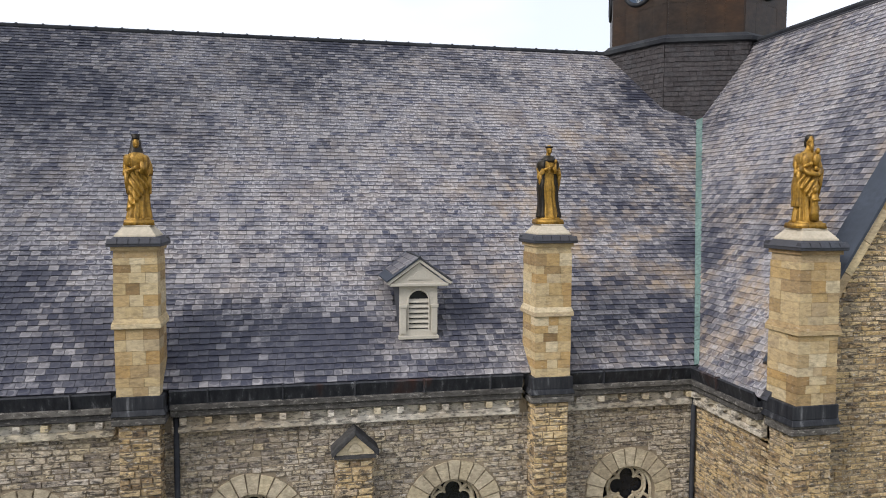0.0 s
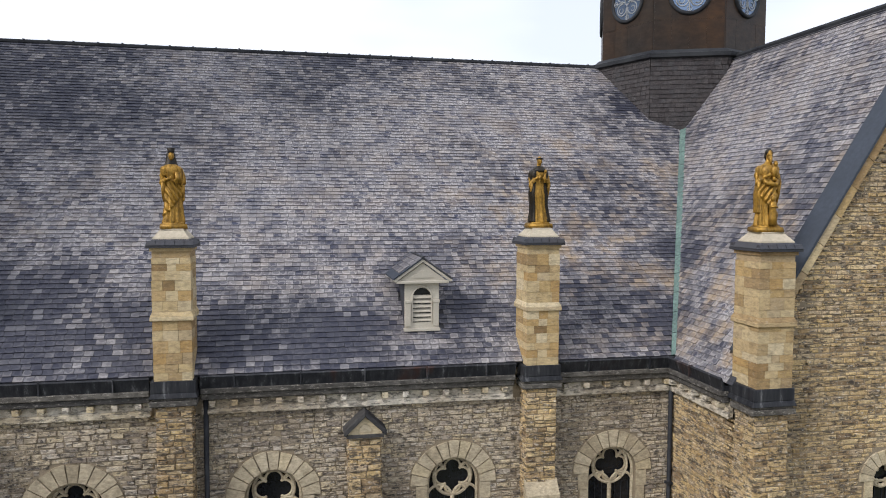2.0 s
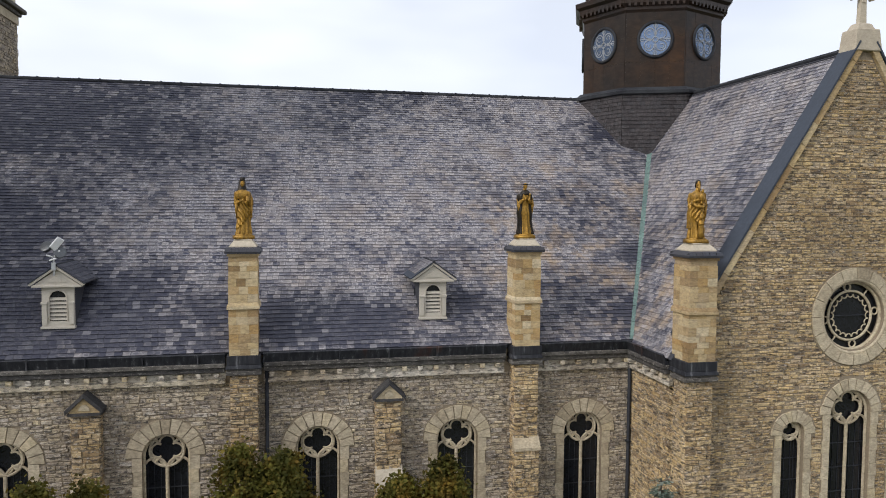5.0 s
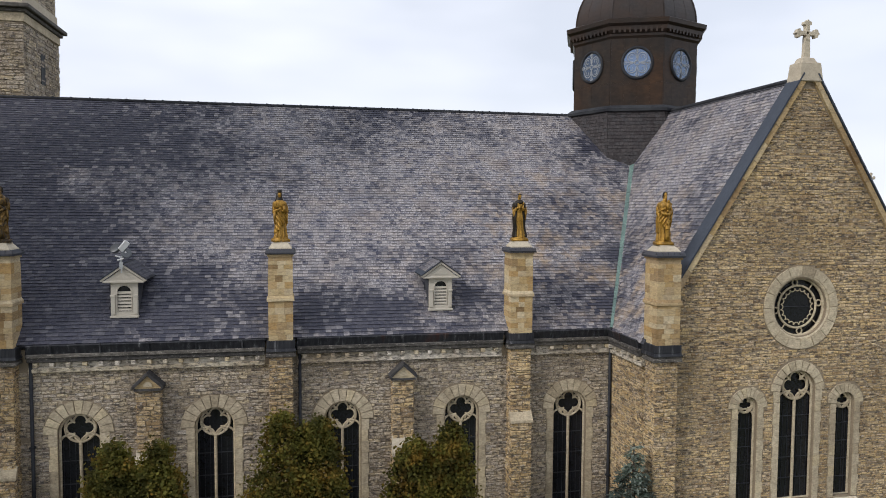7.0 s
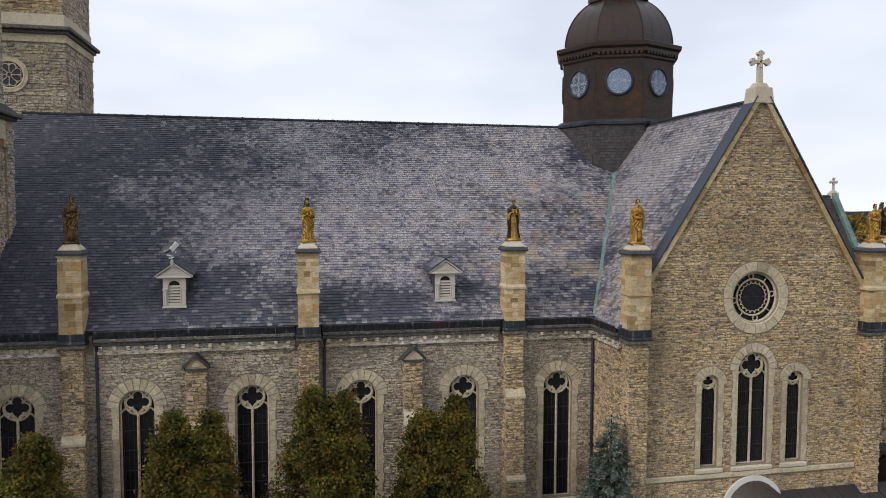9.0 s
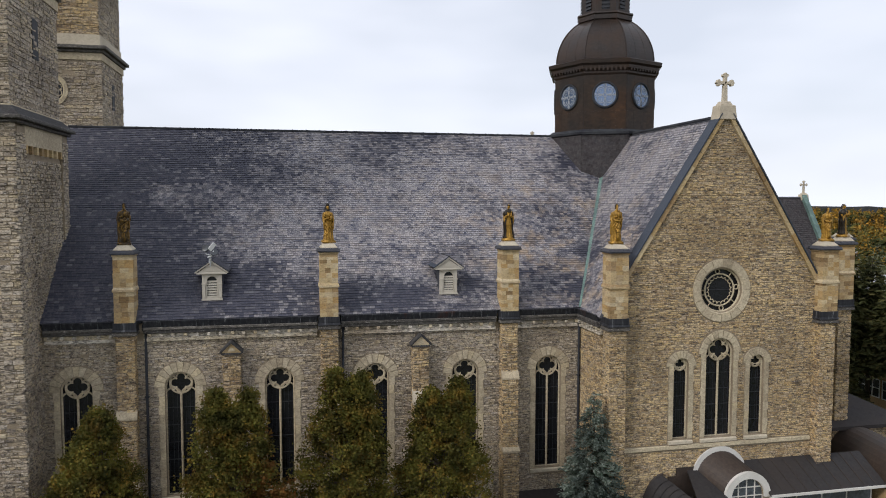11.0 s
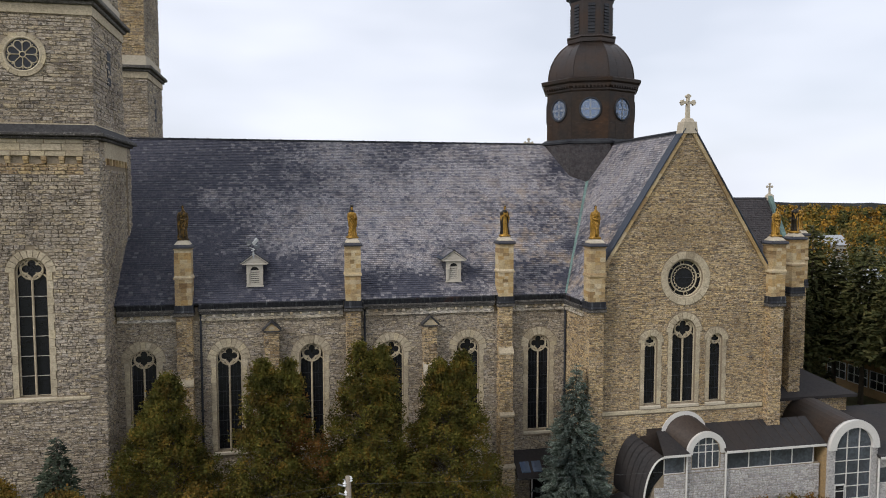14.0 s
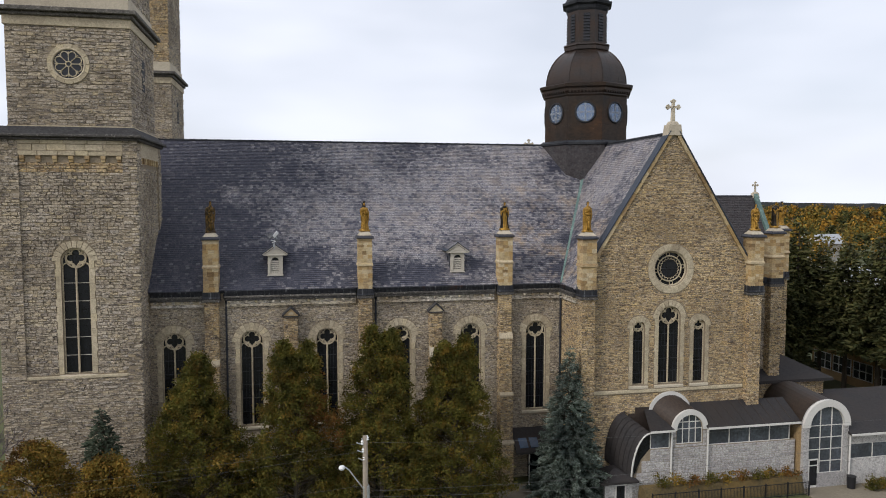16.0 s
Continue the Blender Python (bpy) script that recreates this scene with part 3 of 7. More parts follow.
def rake_r(v):
    return 2 * TX - rake_l(v)


ROSE = (TX, 14.82, 1.35)
G_WINDOWS = [(TX - 2.57, 0.5, 5.75, 10.25), (TX, 0.93, 5.75, 10.95), (TX + 2.57, 0.5, 5.75, 10.25)]
gable_outline = [(XL, GROUND - 0.3), (XR, GROUND - 0.3), (XR, 13.3), (TX, 25.2), (XL, 13.3)]
wall_t = slab("wall_transept", gable_outline, [arch_loop(c, h, s, p) for c, h, s, p in G_WINDOWS] + [arc(ROSE[0], ROSE[1], ROSE[2], 0, 360, 40)[:-1]],
              tr_front, -0.8, 0.0, mortar)
setting(wall_t, "transept gable wall of coursed buff limestone", "wall")
cuts = [box_hole(c - h - 0.34, c + h + 0.34, s - 0.3, p) for c, h, s, p in G_WINDOWS] + [arch_hole(c, h + 0.5, p, p) for c, h, s, p in G_WINDOWS]
cuts += [round_hole(ROSE[0], ROSE[1], 1.93), box_hole(XL - 1, XR + 1, 5.12, 5.42)]
lay_stones(stone_pieces(GROUND, 24.8, rake_l, rake_r, cuts, rng, 0.14, (0.18, 0.55)), tr_front, stone, wall_t, rng, pick=(TX - 3.2, TX + 3.2, 17.5, 20.5), joint=0.006, depth=(0.006, 0.035))
west_face = facing((XL, 0, 0), (0, -1, 0), (-1, 0, 0))
wall_w = slab("wall_transept_west", [(0.0, GROUND - 0.3), (4.0, GROUND - 0.3), (4.0, 13.2), (0.0, 13.2)], [], west_face, -0.8, 0.0, mortar)
setting(wall_w, "west flank of the transept in warm buff limestone", "wall")
lay_stones(stone_pieces(GROUND, 12.24, lambda v: 0.05, lambda v: 4.06, [], rng, 0.15), west_face, stone, wall_w, rng, joint=0.007, depth=(0.008, 0.045))
em = M().box(XR - 0.8, XR - 0.01, FRONT + 0.81, 13, GROUND - 0.3, 13.2)
setting(em.make("wall_transept_east", mortar), "east flank of the transept", "wall")

# ---- cornice, gutter ----
corbel_me = M().box(-0.09, 0.09, -0.24, 0.02, 0, 0.17).mesh("corbel", cornice_stone, 0.012)


def cornice(name, at, u0, u1, label):
    band = M().prism([(u0, 12.25), (u1, 12.25), (u1, 12.9), (u0, 12.9)], at, -0.05, 0.10)
    ob = setting(band.make(name, cornice_stone), label, "cornice")
    n = max(1, round((u1 - u0) / 0.66))
    turn = Vector(at(1, 0, 0)) - Vector(at(0, 0, 0))
    for i in range(n):
        c = new("corbel", corbel_me)
        c.parent = ob
        c.matrix_basis = Matrix.Translation(at(u0 + (i + 0.5) * (u1 - u0) / n, 12.5, 0.1)) @ Matrix.Rotation(math.atan2(turn.y, turn.x), 4, "Z")
    lip = M().prism([(u0, 12.22), (u1, 12.22), (u1, 12.42), (u0, 12.42)], at, 0.09, 0.19)
    lip.make("lower_moulding", cornice_stone, ob, "pale stained lower moulding", bevel=0.03)
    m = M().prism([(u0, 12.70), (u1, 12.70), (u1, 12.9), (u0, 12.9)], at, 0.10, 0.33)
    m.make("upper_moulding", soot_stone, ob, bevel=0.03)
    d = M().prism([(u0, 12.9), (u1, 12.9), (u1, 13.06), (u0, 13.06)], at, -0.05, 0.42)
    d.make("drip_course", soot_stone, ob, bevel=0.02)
    g = M()
    g.add([at(u, v, q) for u in (u0, u1) for v, q in ((13.06, 0.12), (13.06, 0.34), (13.42, 0.46), (13.46, 0.40), (13.2, 0.28), (13.2, 0.12))],
          [(0, 1, 7, 6), (1, 2, 8, 7), (2, 3, 9, 8), (3, 4, 10, 9), (4, 5, 11, 10), (5, 0, 6, 11), (0, 5, 4, 3, 2, 1), (6, 7, 8, 9, 10, 11)])
    k = max(1, int((u1 - u0) / 1.7))
    for i in range(k):
        u = u0 + (i + 0.5) * (u1 - u0) / k
        g.prism([(u - 0.02, 13.08), (u + 0.02, 13.08), (u + 0.02, 13.47), (u - 0.02, 13.47)], at, 0.34, 0.47)
    g.make("gutter", gutter_lead, ob, "black lead gutter on brackets")
    return ob


PIERS = (-22.1, -11.0, 0.0)
for i, (u0, u1) in enumerate(((-26.6, -22.8), (-21.4, -11.7), (-10.3, -0.7), (0.7, 4.99))):
    cornice("cornice_%d" % (i + 1), south, u0, u1, "stone cornice with corbels under a black gutter")
cornice("cornice_5", west_face, 0.1, 3.48, "stone cornice with corbels on the transept flank")

# ---- windows ----
WIN = 0


def window(at, cu, half, sill, spring, ring=0.5, lights=2, bars=5, jamb_w=0.36, bar_mat=None, label="tall round-headed church window with stone tracery and dark glass"):
    """Surround of voussoirs and quoins, sill, frame, tracery, panes."""
    global WIN
    WIN += 1
    base = thing("window_%d" % WIN, label, "window", at(cu, sill - 0.3, 0.0), kind="structure")
    n = 11
    for i in range(n):
        a0, a1 = 180 * i / n + 0.9, 180 * (i + 1) / n - 0.9
        poly = arc(cu, spring, half + ring + rng.uniform(-0.03, 0.03), a0, a1, 3) + arc(cu, spring, half + 0.01, a1, a0, 3)
        kid(base, M().prism(poly, at, -0.25, 0.05 + rng.uniform(0, 0.015)), "voussoir", dressed)
    rows = max(3, int((spring - sill) / 0.5))
    h = (spring - sill) / rows
    for sgn in (-1, 1):
        for r in range(rows):
            w = jamb_w if r % 2 else jamb_w * 0.85
            u0, u1 = cu + sgn * (half + 0.005), cu + sgn * (half + w)
            v0, v1 = sill + r * h + 0.006, sill + (r + 1) * h - 0.006
            kid(base, M().prism([(min(u0, u1), v0), (max(u0, u1), v0), (max(u0, u1), v1), (min(u0, u1), v1)], at, -0.25, 0.045), "quoin", dressed)
    kid(base, M().add([at(u, v, d) for u in (cu - half - 0.3, cu + half + 0.3) for v, d in ((sill - 0.28, -0.3), (sill - 0.28, 0.14), (sill - 0.12, 0.14), (sill + 0.04, -0.3))],
                      [(0, 1, 2, 3), (7, 6, 5, 4), (0, 4, 5, 1), (1, 5, 6, 2), (2, 6, 7, 3), (3, 7, 4, 0)]), "sill", capstone)
    loop = arch_loop(cu, half - 0.04, sill + 0.04, spring)
    kid(base, M().tube([at(u, v, -0.2) for u, v in loop], 0.06, 6, True), "window_frame", dressed)
    kid(base, M().prism(arch_loop(cu, half, sill, spring), at, -0.34, -0.31), "pane", glass_dark)
    r = half * 0.72
    cz = spring + half - r - 0.06
    tr = M().tube([at(u, v, -0.2) for u, v in arc(cu, cz, r, 0, 360, 28)[:-1]], 0.055, 6, True)
    lobe = r * 0.42
    for k in range(4):
        an = 90 * k
        ou, ov = cu + r * 0.50 * math.cos(radians(an)), cz + r * 0.50 * math.sin(radians(an))
        tr.tube([at(u, v, -0.2) for u, v in arc(ou, ov, lobe, an - 106, an + 106, 12)], 0.045, 5)
        ca, sa = math.cos(radians(an + 45)), math.sin(radians(an + 45))
        tr.tube([at(cu + q * r * ca, cz + q * r * sa, -0.2) for q in (0.5, 0.75, 1.0)], 0.04, 5, r1=0.12 * r)
    kid(base, tr, "tracery", dressed, "quatrefoil stone tracery")
    gl = cz - r * 0.72
    if lights == 2:
        q = half / 2
        for sgn in (-1, 1):
            kid(base, M().tube([at(u, v, -0.2) for u, v in arc(cu + sgn * q, gl - q * 0.6, q - 0.01, 0, 180, 12)], 0.05, 6), "light_arch", dressed)
        kid(base, M().tube([at(cu, sill, -0.2), at(cu, gl - q * 0.5, -0.2), at(cu, cz - r, -0.2)], 0.07, 8), "mullion", dressed)
    else:
        q = half
        kid(base, M().tube([at(u, v, -0.2) for u, v in arc(cu, gl - q * 0.75, q * 0.9, 0, 180, 12)], 0.045, 6), "light_arch", dressed)
    bm_ = M()
    for i in range(1, bars + 1):
        v = sill + (gl - sill) * i / (bars + 1)
        bm_.prism([(cu - half, v - 0.02), (cu + half, v - 0.02), (cu + half, v + 0.02), (cu - half, v + 0.02)], at, -0.3, -0.27)
    for i in range(-3, 4):
        u = cu + i * half / 3.6
        if i and not bar_mat:
            bm_.prism([(u - 0.008, sill), (u + 0.008, sill), (u + 0.008, gl), (u - 0.008, gl)], at, -0.305, -0.285)
    kid(base, bm_, "glazing_bar", bar_mat or lead)
    return base


for c in NAVE_WINDOWS:
    window(south, c, W_HALF, W_SILL, W_SPRING, 0.56, jamb_w=0.36)
for c, h, s, p in G_WINDOWS:
    window(tr_front, c, h, s, p, 0.45, 2 if h > 0.7 else 1, 4, 0.34)

# rose window of the transept
rose = thing("window_%d" % (WIN + 1), "round rose window with cusped stone ring and dark glass", "window", (ROSE[0], FRONT, ROSE[1]), kind="structure")
WIN += 1
for i in range(16):
    a0, a1 = 22.5 * i + 0.5, 22.5 * (i + 1) - 0.5
    kid(rose, M().prism(arc(*ROSE[:2], 1.92, a0, a1, 3) + arc(*ROSE[:2], 1.5, a1, a0, 3), tr_front, -0.3, 0.07), "voussoir", dressed)
kid(rose, M().tube([tr_front(u, v, -0.03) for u, v in arc(*ROSE[:2], 1.46, 0, 360, 48)[:-1]], 0.09, 6, True), "outer_moulding", dressed, smooth=True)
kid(rose, M().tube([tr_front(u, v, -0.17) for u, v in arc(*ROSE[:2], 1.33, 0, 360, 48)[:-1]], 0.07, 6, True), "inner_moulding", dressed, smooth=True)
kid(rose, M().tube([tr_front(u, v, -0.25) for u, v in arc(*ROSE[:2], 0.98, 0, 360, 48)[:-1]], 0.055, 6, True), "tracery_ring", dressed, smooth=True)
for i in range(20):
    an = radians(18 * i)
    u, v = ROSE[0] + 0.86 * math.cos(an), ROSE[1] + 0.86 * math.sin(an)
    kid(rose, M().tube([tr_front(a_, b_, -0.25) for a_, b_ in arc(u, v, 0.13, 18 * i + 95, 18 * i + 265, 5)], 0.025, 4), "cusp", dressed)
for i in range(4):
    an = radians(90 * i + 8)
    u, v = ROSE[0] + 1.14 * math.cos(an), ROSE[1] + 1.14 * math.sin(an)
    kid(rose, M().tube([tr_front(a_, b_, -0.24) for a_, b_ in arc(u, v, 0.14, 0, 360, 14)[:-1]], 0.035, 5, True), "roundel", dressed)
for i in range(8):
    if i % 2:
        an = radians(45 * i + 8)
        kid(rose, M().tube([tr_front(ROSE[0] + q * math.cos(an), ROSE[1] + q * math.sin(an), -0.25) for q in (1.0, 1.3)], 0.03, 5), "spoke", dressed)
kid(rose, M().prism(arc(*ROSE[:2], 1.36, 0, 360, 40)[:-1], tr_front, -0.36, -0.33), "pane", glass_dark)
kid(rose, M().tube([tr_front(ROSE[0] - 0.95, ROSE[1], -0.3), tr_front(ROSE[0] + 0.95, ROSE[1], -0.3)], 0.025, 5), "glazing_bar", lead)

# string course and gable coping
setting(M().prism([(6.0, 5.14), (18.9, 5.14), (18.9, 5.4), (6.0, 5.4)], tr_front, -0.05, 0.12).make("string_course_trim", dressed, bevel=0.03), "dressed stone string course under the transept windows", "string course")
for sgn, nm_ in ((-1, "coping_west"), (1, "coping_east")):
    ax, az = TX + sgn * 0.12, 25.55
    bx, bz = TX + sgn * (TX - TR_EAVE_X - 0.35), TR_EAVE_Z + 0.85
    dx, dz = (bx - ax), (bz - az)
    ln = math.hypot(dx, dz)
    tx, tz, ox, oz = dx / ln, dz / ln, -sgn * dz / ln * 1.0, abs(dx) / ln
    root = setting(M().add([(x + ox * q, y, z + oz * q) for x, z in ((ax, az), (bx, bz)) for y, q in ((-4.0, -0.30), (-3.45, -0.30), (-3.45, 0.12), (-4.0, 0.16))],
                           [(0, 1, 2, 3), (7, 6, 5, 4), (0, 4, 5, 1), (1, 5, 6, 2), (2, 6, 7, 3), (3, 7, 4, 0)]).make("gable_%s" % nm_, mortar), "raking stone coping with blue-grey metal flashing", "gable coping")
    k = 14
    for i in range(k):
        s0, s1 = ln * i / k + 0.008, ln * (i + 1) / k - 0.008
        M().add([(ax + tx * s + ox * q, y, az + tz * s + oz * q) for s in (s0, s1) for y, q in ((-4.15, -0.16), (-3.95, -0.16), (-3.95, 0.10), (-4.15, 0.08))],
                [(0, 1, 2, 3), (7, 6, 5, 4), (0, 4, 5, 1), (1, 5, 6, 2), (2, 6, 7, 3), (3, 7, 4, 0)]).make("coping_stone", ashlar, root)
    M().add([(ax + tx * s + ox * q, y, az + tz * s + oz * q) for s in (0.2, ln) for y, q in ((-4.2, 0.12), (-3.3, 0.14), (-3.3, 0.20), (-4.2, 0.19))],
            [(0, 1, 2, 3), (7, 6, 5, 4), (0, 4, 5, 1), (1, 5, 6, 2), (2, 6, 7, 3), (3, 7, 4, 0)]).make("flashing", flash_blue, root, "blue-grey metal flashing")
    M().add([(ax + tx * s + ox * q, y, az + tz * s + oz * q) for s in (0.2, ln) for y, q in ((-3.35, -0.3), (-2.75, -0.3), (-2.75, -0.22), (-3.35, 0.16))],
            [(0, 1, 2, 3), (7, 6, 5, 4), (0, 4, 5, 1), (1, 5, 6, 2), (2, 6, 7, 3), (3, 7, 4, 0)]).make("lead_apron", flash_blue, root)
# gable cross
cross = thing("gable_cross", "pale stone cross with flared arms on the gable peak", "cross", (TX, -3.75, 25.45))
kid(cross, M().box(TX - 0.62, TX + 0.62, -4.2, -3.3, 25.1, 25.95, 0.1, 0.05).box(TX - 0.42, TX + 0.42, -4.05, -3.45, 25.95, 26.2, 0.12, 0.1), "base", capstone, bevel=0.03)
cm = M()
C0 = 27.3
yy = facing((TX, -3.75, 0), (1, 0, 0), (0, -1, 0))
cm.prism([(-0.15, 26.15), (0.15, 26.15), (0.12, 27.15), (-0.12, 27.15)], yy, -0.1, 0.1)
for k in range(4):
    an = radians(90 * k)
    ca, sa = math.cos(an), math.sin(an)
    poly = [(0.07, -0.08), (0.34, -0.09), (0.40, -0.2), (0.52, -0.17), (0.54, -0.07), (0.62, 0), (0.54, 0.07), (0.52, 0.17), (0.40, 0.2), (0.34, 0.09), (0.07, 0.08)]
    if k == 3:
        poly = [(0.05, -0.08), (0.3, -0.09), (0.3, 0.09), (0.05, 0.08)]
    cm.prism([(x * ca - y * sa, C0 + x * sa + y * ca) for x, y in poly], yy, -0.11 - 0.004 * k, 0.11 + 0.004 * k)
kid(cross, cm, "cross", capstone)

# ---- buttresses with pedestals ----
def pier_parts(base, x, y, steps):
    f = y - 0.55
    if steps:
        at = facing((x, f, 0), (1, 0, 0), (0, -1, 0))
        for lo, hi, d in steps:
            core = kid(base, M().box(x - 0.55, x + 0.55, f - d + 0.02, y + 0.5, lo, hi), "pier_core", mortar)
            hf = facing((x, f - d + 0.02, 0), (1, 0, 0), (0, -1, 0))
            ps = stone_pieces(lo, hi, lambda v: -0.59, lambda v: 0.59, [], rng, 0.17, (0.25, 0.55))
            sw = lay_stones(ps, hf, stone, base, rng)
            sw.location = -Vector(base.location)
            for sg in (-1, 1):
                u0, u1 = (0.0, d + 1.0)
                ps = stone_pieces(lo, hi, lambda v: u0, lambda v: u1, [], rng, 0.2, (0.3, 0.6))
                if sg == 1:
                    so = facing((x + 0.55, f - d + 0.02, 0), (0, 1, 0), (1, 0, 0))
                else:
                    so = facing((x - 0.55, f - d + 0.02 + u1, 0), (0, -1, 0), (-1, 0, 0))
                sw = lay_stones(ps, so, stone, base, rng)
                sw.location = -Vector(base.location)
            if d:
                kid(base, M().add([(x + sx, yy_, z) for sx in (-0.64, 0.64) for yy_, z in ((f - d - 0.06, hi - 0.1), (f - d - 0.06, hi + 0.02), (f + 0.02, hi + 0.45 if d < 0.5 else hi + 0.3), (f + 0.02, hi - 0.1))],
                                  [(0, 1, 2, 3), (7, 6, 5, 4), (0, 4, 5, 1), (1, 5, 6, 2), (2, 6, 7, 3), (3, 7, 4, 0)]), "weathering", dressed, "sloping pale offset stone")
    kid(base, M().box(x - 0.76, x + 0.76, y - 0.68, y + 0.5, 12.66, 12.82).box(x - 0.70, x + 0.70, y - 0.62, y + 0.5, 12.82, 12.9), "drip_course", soot_stone, bevel=0.02)
    kid(base, M().box(x - 0.78, x + 0.78, y - 0.7, y + 0.66, 12.9, 13.05, 0.06, 0.06).box(x - 0.72, x + 0.72, y - 0.64, y + 0.66, 13.05, 13.4), "plinth", plinth_lead, "black lead-covered plinth", 0.015)
    z = 13.4
    r = 0
    while z < 16.9:
        if 15.1 < z < 15.2:
            kid(base, M().box(x - 0.69, x + 0.69, y - 0.69, y + 0.69, 15.14, 15.26).box(x - 0.69, x + 0.69, y - 0.69, y + 0.69, 15.26, 15.4, 0.07, 0.07), "band", ashlar, bevel=0.012)
            z = 15.4
            continue
        top = 15.14 if z < 15.1 and z + 0.45 > 15.14 else min(z + rng.uniform(0.2, 0.36), 16.93)
        if 16.93 - top < 0.15:
            top = 16.93
        cut, cut2 = x + rng.uniform(-0.34, -0.12), x + rng.uniform(0.1, 0.36)
        cy = y + rng.choice((-0.2, 0.15))
        for q0, q1 in ((x - 0.62, cut), (cut, cut2), (cut2, x + 0.62)):
            for p0, p1 in ((y - 0.62, cy), (cy, y + 0.62)):
                o = rng.uniform(-0.008, 0.008)
                kid(base, M().box(q0 + 0.003 + o * (q0 < cut), q1 - 0.003 + o * (q1 > cut2), p0 + 0.003 + o, p1 - 0.003, z + 0.003, top - 0.003), "block", ashlar)
        z = top
        r += 1
    kid(base, M().box(x - 0.6, x + 0.6, y - 0.6, y + 0.6, 16.93, 17.12).box(x - 0.66, x + 0.66, y - 0.66, y + 0.66, 17.12, 17.22), "neck", ashlar)
    sl = M().box(x - 0.76, x + 0.76, y - 0.76, y + 0.76, 17.22, 17.30).box(x - 0.78, x + 0.78, y - 0.78, y + 0.78, 17.30, 17.46, 0.19, 0.19)
    kid(base, sl, "slate_cap", slate_dark, bevel=0.01)
    for k in range(5):
        for sg in (-1, 1):
            o = -0.6 + 0.3 * k
            kid(base, M().box(x + o - 0.142, x + o + 0.142, y + sg * 0.66 - 0.13, y + sg * 0.66 + 0.13, 17.30, 17.42, 0.01, 0.08), "slate", slate_dark) if abs(o) < 0.65 else None
    kid(base, M().box(x - 0.58, x + 0.58, y - 0.58, y + 0.58, 17.42, 17.5).box(x - 0.57, x + 0.57, y - 0.57, y + 0.57, 17.5, 17.70, 0.18, 0.18).box(x - 0.38, x + 0.38, y - 0.38, y + 0.38, 17.70, 17.75), "capstone", capstone, "pale tapering capstone", 0.01)


def pier_at(x, y):
    return thing("buttress", "stone buttress with ashlar pedestal, black plinth and pale cap", "buttress", (x, y, GROUND), "statue buttresses")


pier = pier_at(0.0, -0.1)
pier_parts(pier, 0.0, -0.1, [(9.25, 12.7, 0.0), (4.7, 9.25, 0.28), (0.9, 4.7, 0.58), (GROUND - 0.2, 0.9, 0.95)])
pier.location.x, pier.scale = 0.1, (0.86, 0.92, 1.0)
for x, y in ((-11.0, -0.1), (-22.3, -0.1)):
    west_pier = pier_at(x, y)
    pier_parts(west_pier, x, y, [(8.0, 12.7, 0.0), (3.9, 8.0, 0.16), (GROUND - 0.2, 3.9, 0.4)])
    west_pier.scale = (0.86, 0.92, 1.0)
corner_pier = pier_at(5.45, -4.1)
pier_parts(corner_pier, 5.45, -4.1, [(GROUND - 0.2, 12.7, 0.0)])
corner_pier.scale = (0.9, 0.92, 1.0)
for x, y in ((19.5, -4.1), (24.6, 0.4), (28.7, 5.2)):
    copy_thing(corner_pier, pose(x, y, GROUND))

nt = M().prism([(5.0, GROUND), (19.9, GROUND), (19.9, 13.3), (TX, 25.2), (5.0, 13.3)], facing((0, 29.4, 0), (1, 0, 0), (0, 1, 0)), -6.0, 0.0)
setting(nt.make("wall_transept_north", mortar), "north transept gable beyond the ridge", "wall")

# ---- crossing cupola ----
CX, CY = TX, RIDGE_Y
cup = thing("cupola", "octagonal brown copper cupola with round windows, dome and lantern", "cupola", (CX, CY, 21.0))
apron_slate = masonry("apron_slate", [(0.05, 0.045, 0.047), (0.075, 0.068, 0.07), (0.06, 0.058, 0.062)], 0.3, 6.0)
copper_panel = masonry("copper_sheet", [(0.022, 0.016, 0.012), (0.025, 0.018, 0.013), (0.024, 0.016, 0.0105)], 0.9, 1.2, 0.45, (1.9, 1.3, 0.7))


dull_iron = plain("grey_painted_iron", (0.30, 0.31, 0.32), 0.6, 0, 0.2)


def octa(m, prof):
    return m.lathe((CX, CY, 0), prof, 8)


kid(cup, octa(M(), [(4.93, 19.0), (4.93, 25.7)]), "apron", apron_slate)
for k in (4, 5, 6):
    a0, a1 = radians(45 * k), radians(45 * (k + 1))
    p0, p1 = Vector((CX + 4.95 * math.cos(a0), CY + 4.95 * math.sin(a0), 21.0)), Vector((CX + 4.95 * math.cos(a1), CY + 4.95 * math.sin(a1), 21.0))
    ln = (p1 - p0).length
    at8 = tilted(p0, (p1 - p0).normalized(), (0, 0, 1))
    before = len(cup.children)
    lay_slates(at8, 4.7, lambda s: (0.0, ln), apron_slate, cup, course=0.22, width=0.32)
    for ob in cup.children[before:]:
        ob.location = -cup.location
kid(cup, octa(M(), [(4.95, 25.62), (5.16, 25.68), (5.18, 25.86), (5.0, 25.92), (4.8, 26.08), (4.6, 26.1)]), "base_moulding", lead)
kid(cup, octa(M(), [(4.58, 26.0), (4.58, 30.75)]), "drum", copper_brown)
kid(cup, octa(M(), [(4.6, 30.45), (4.72, 30.6), (4.72, 30.75), (4.95, 30.95), (4.98, 31.2), (5.2, 31.35), (5.24, 31.62), (5.05, 31.7), (4.5, 31.82)]), "cornice", copper_brown)
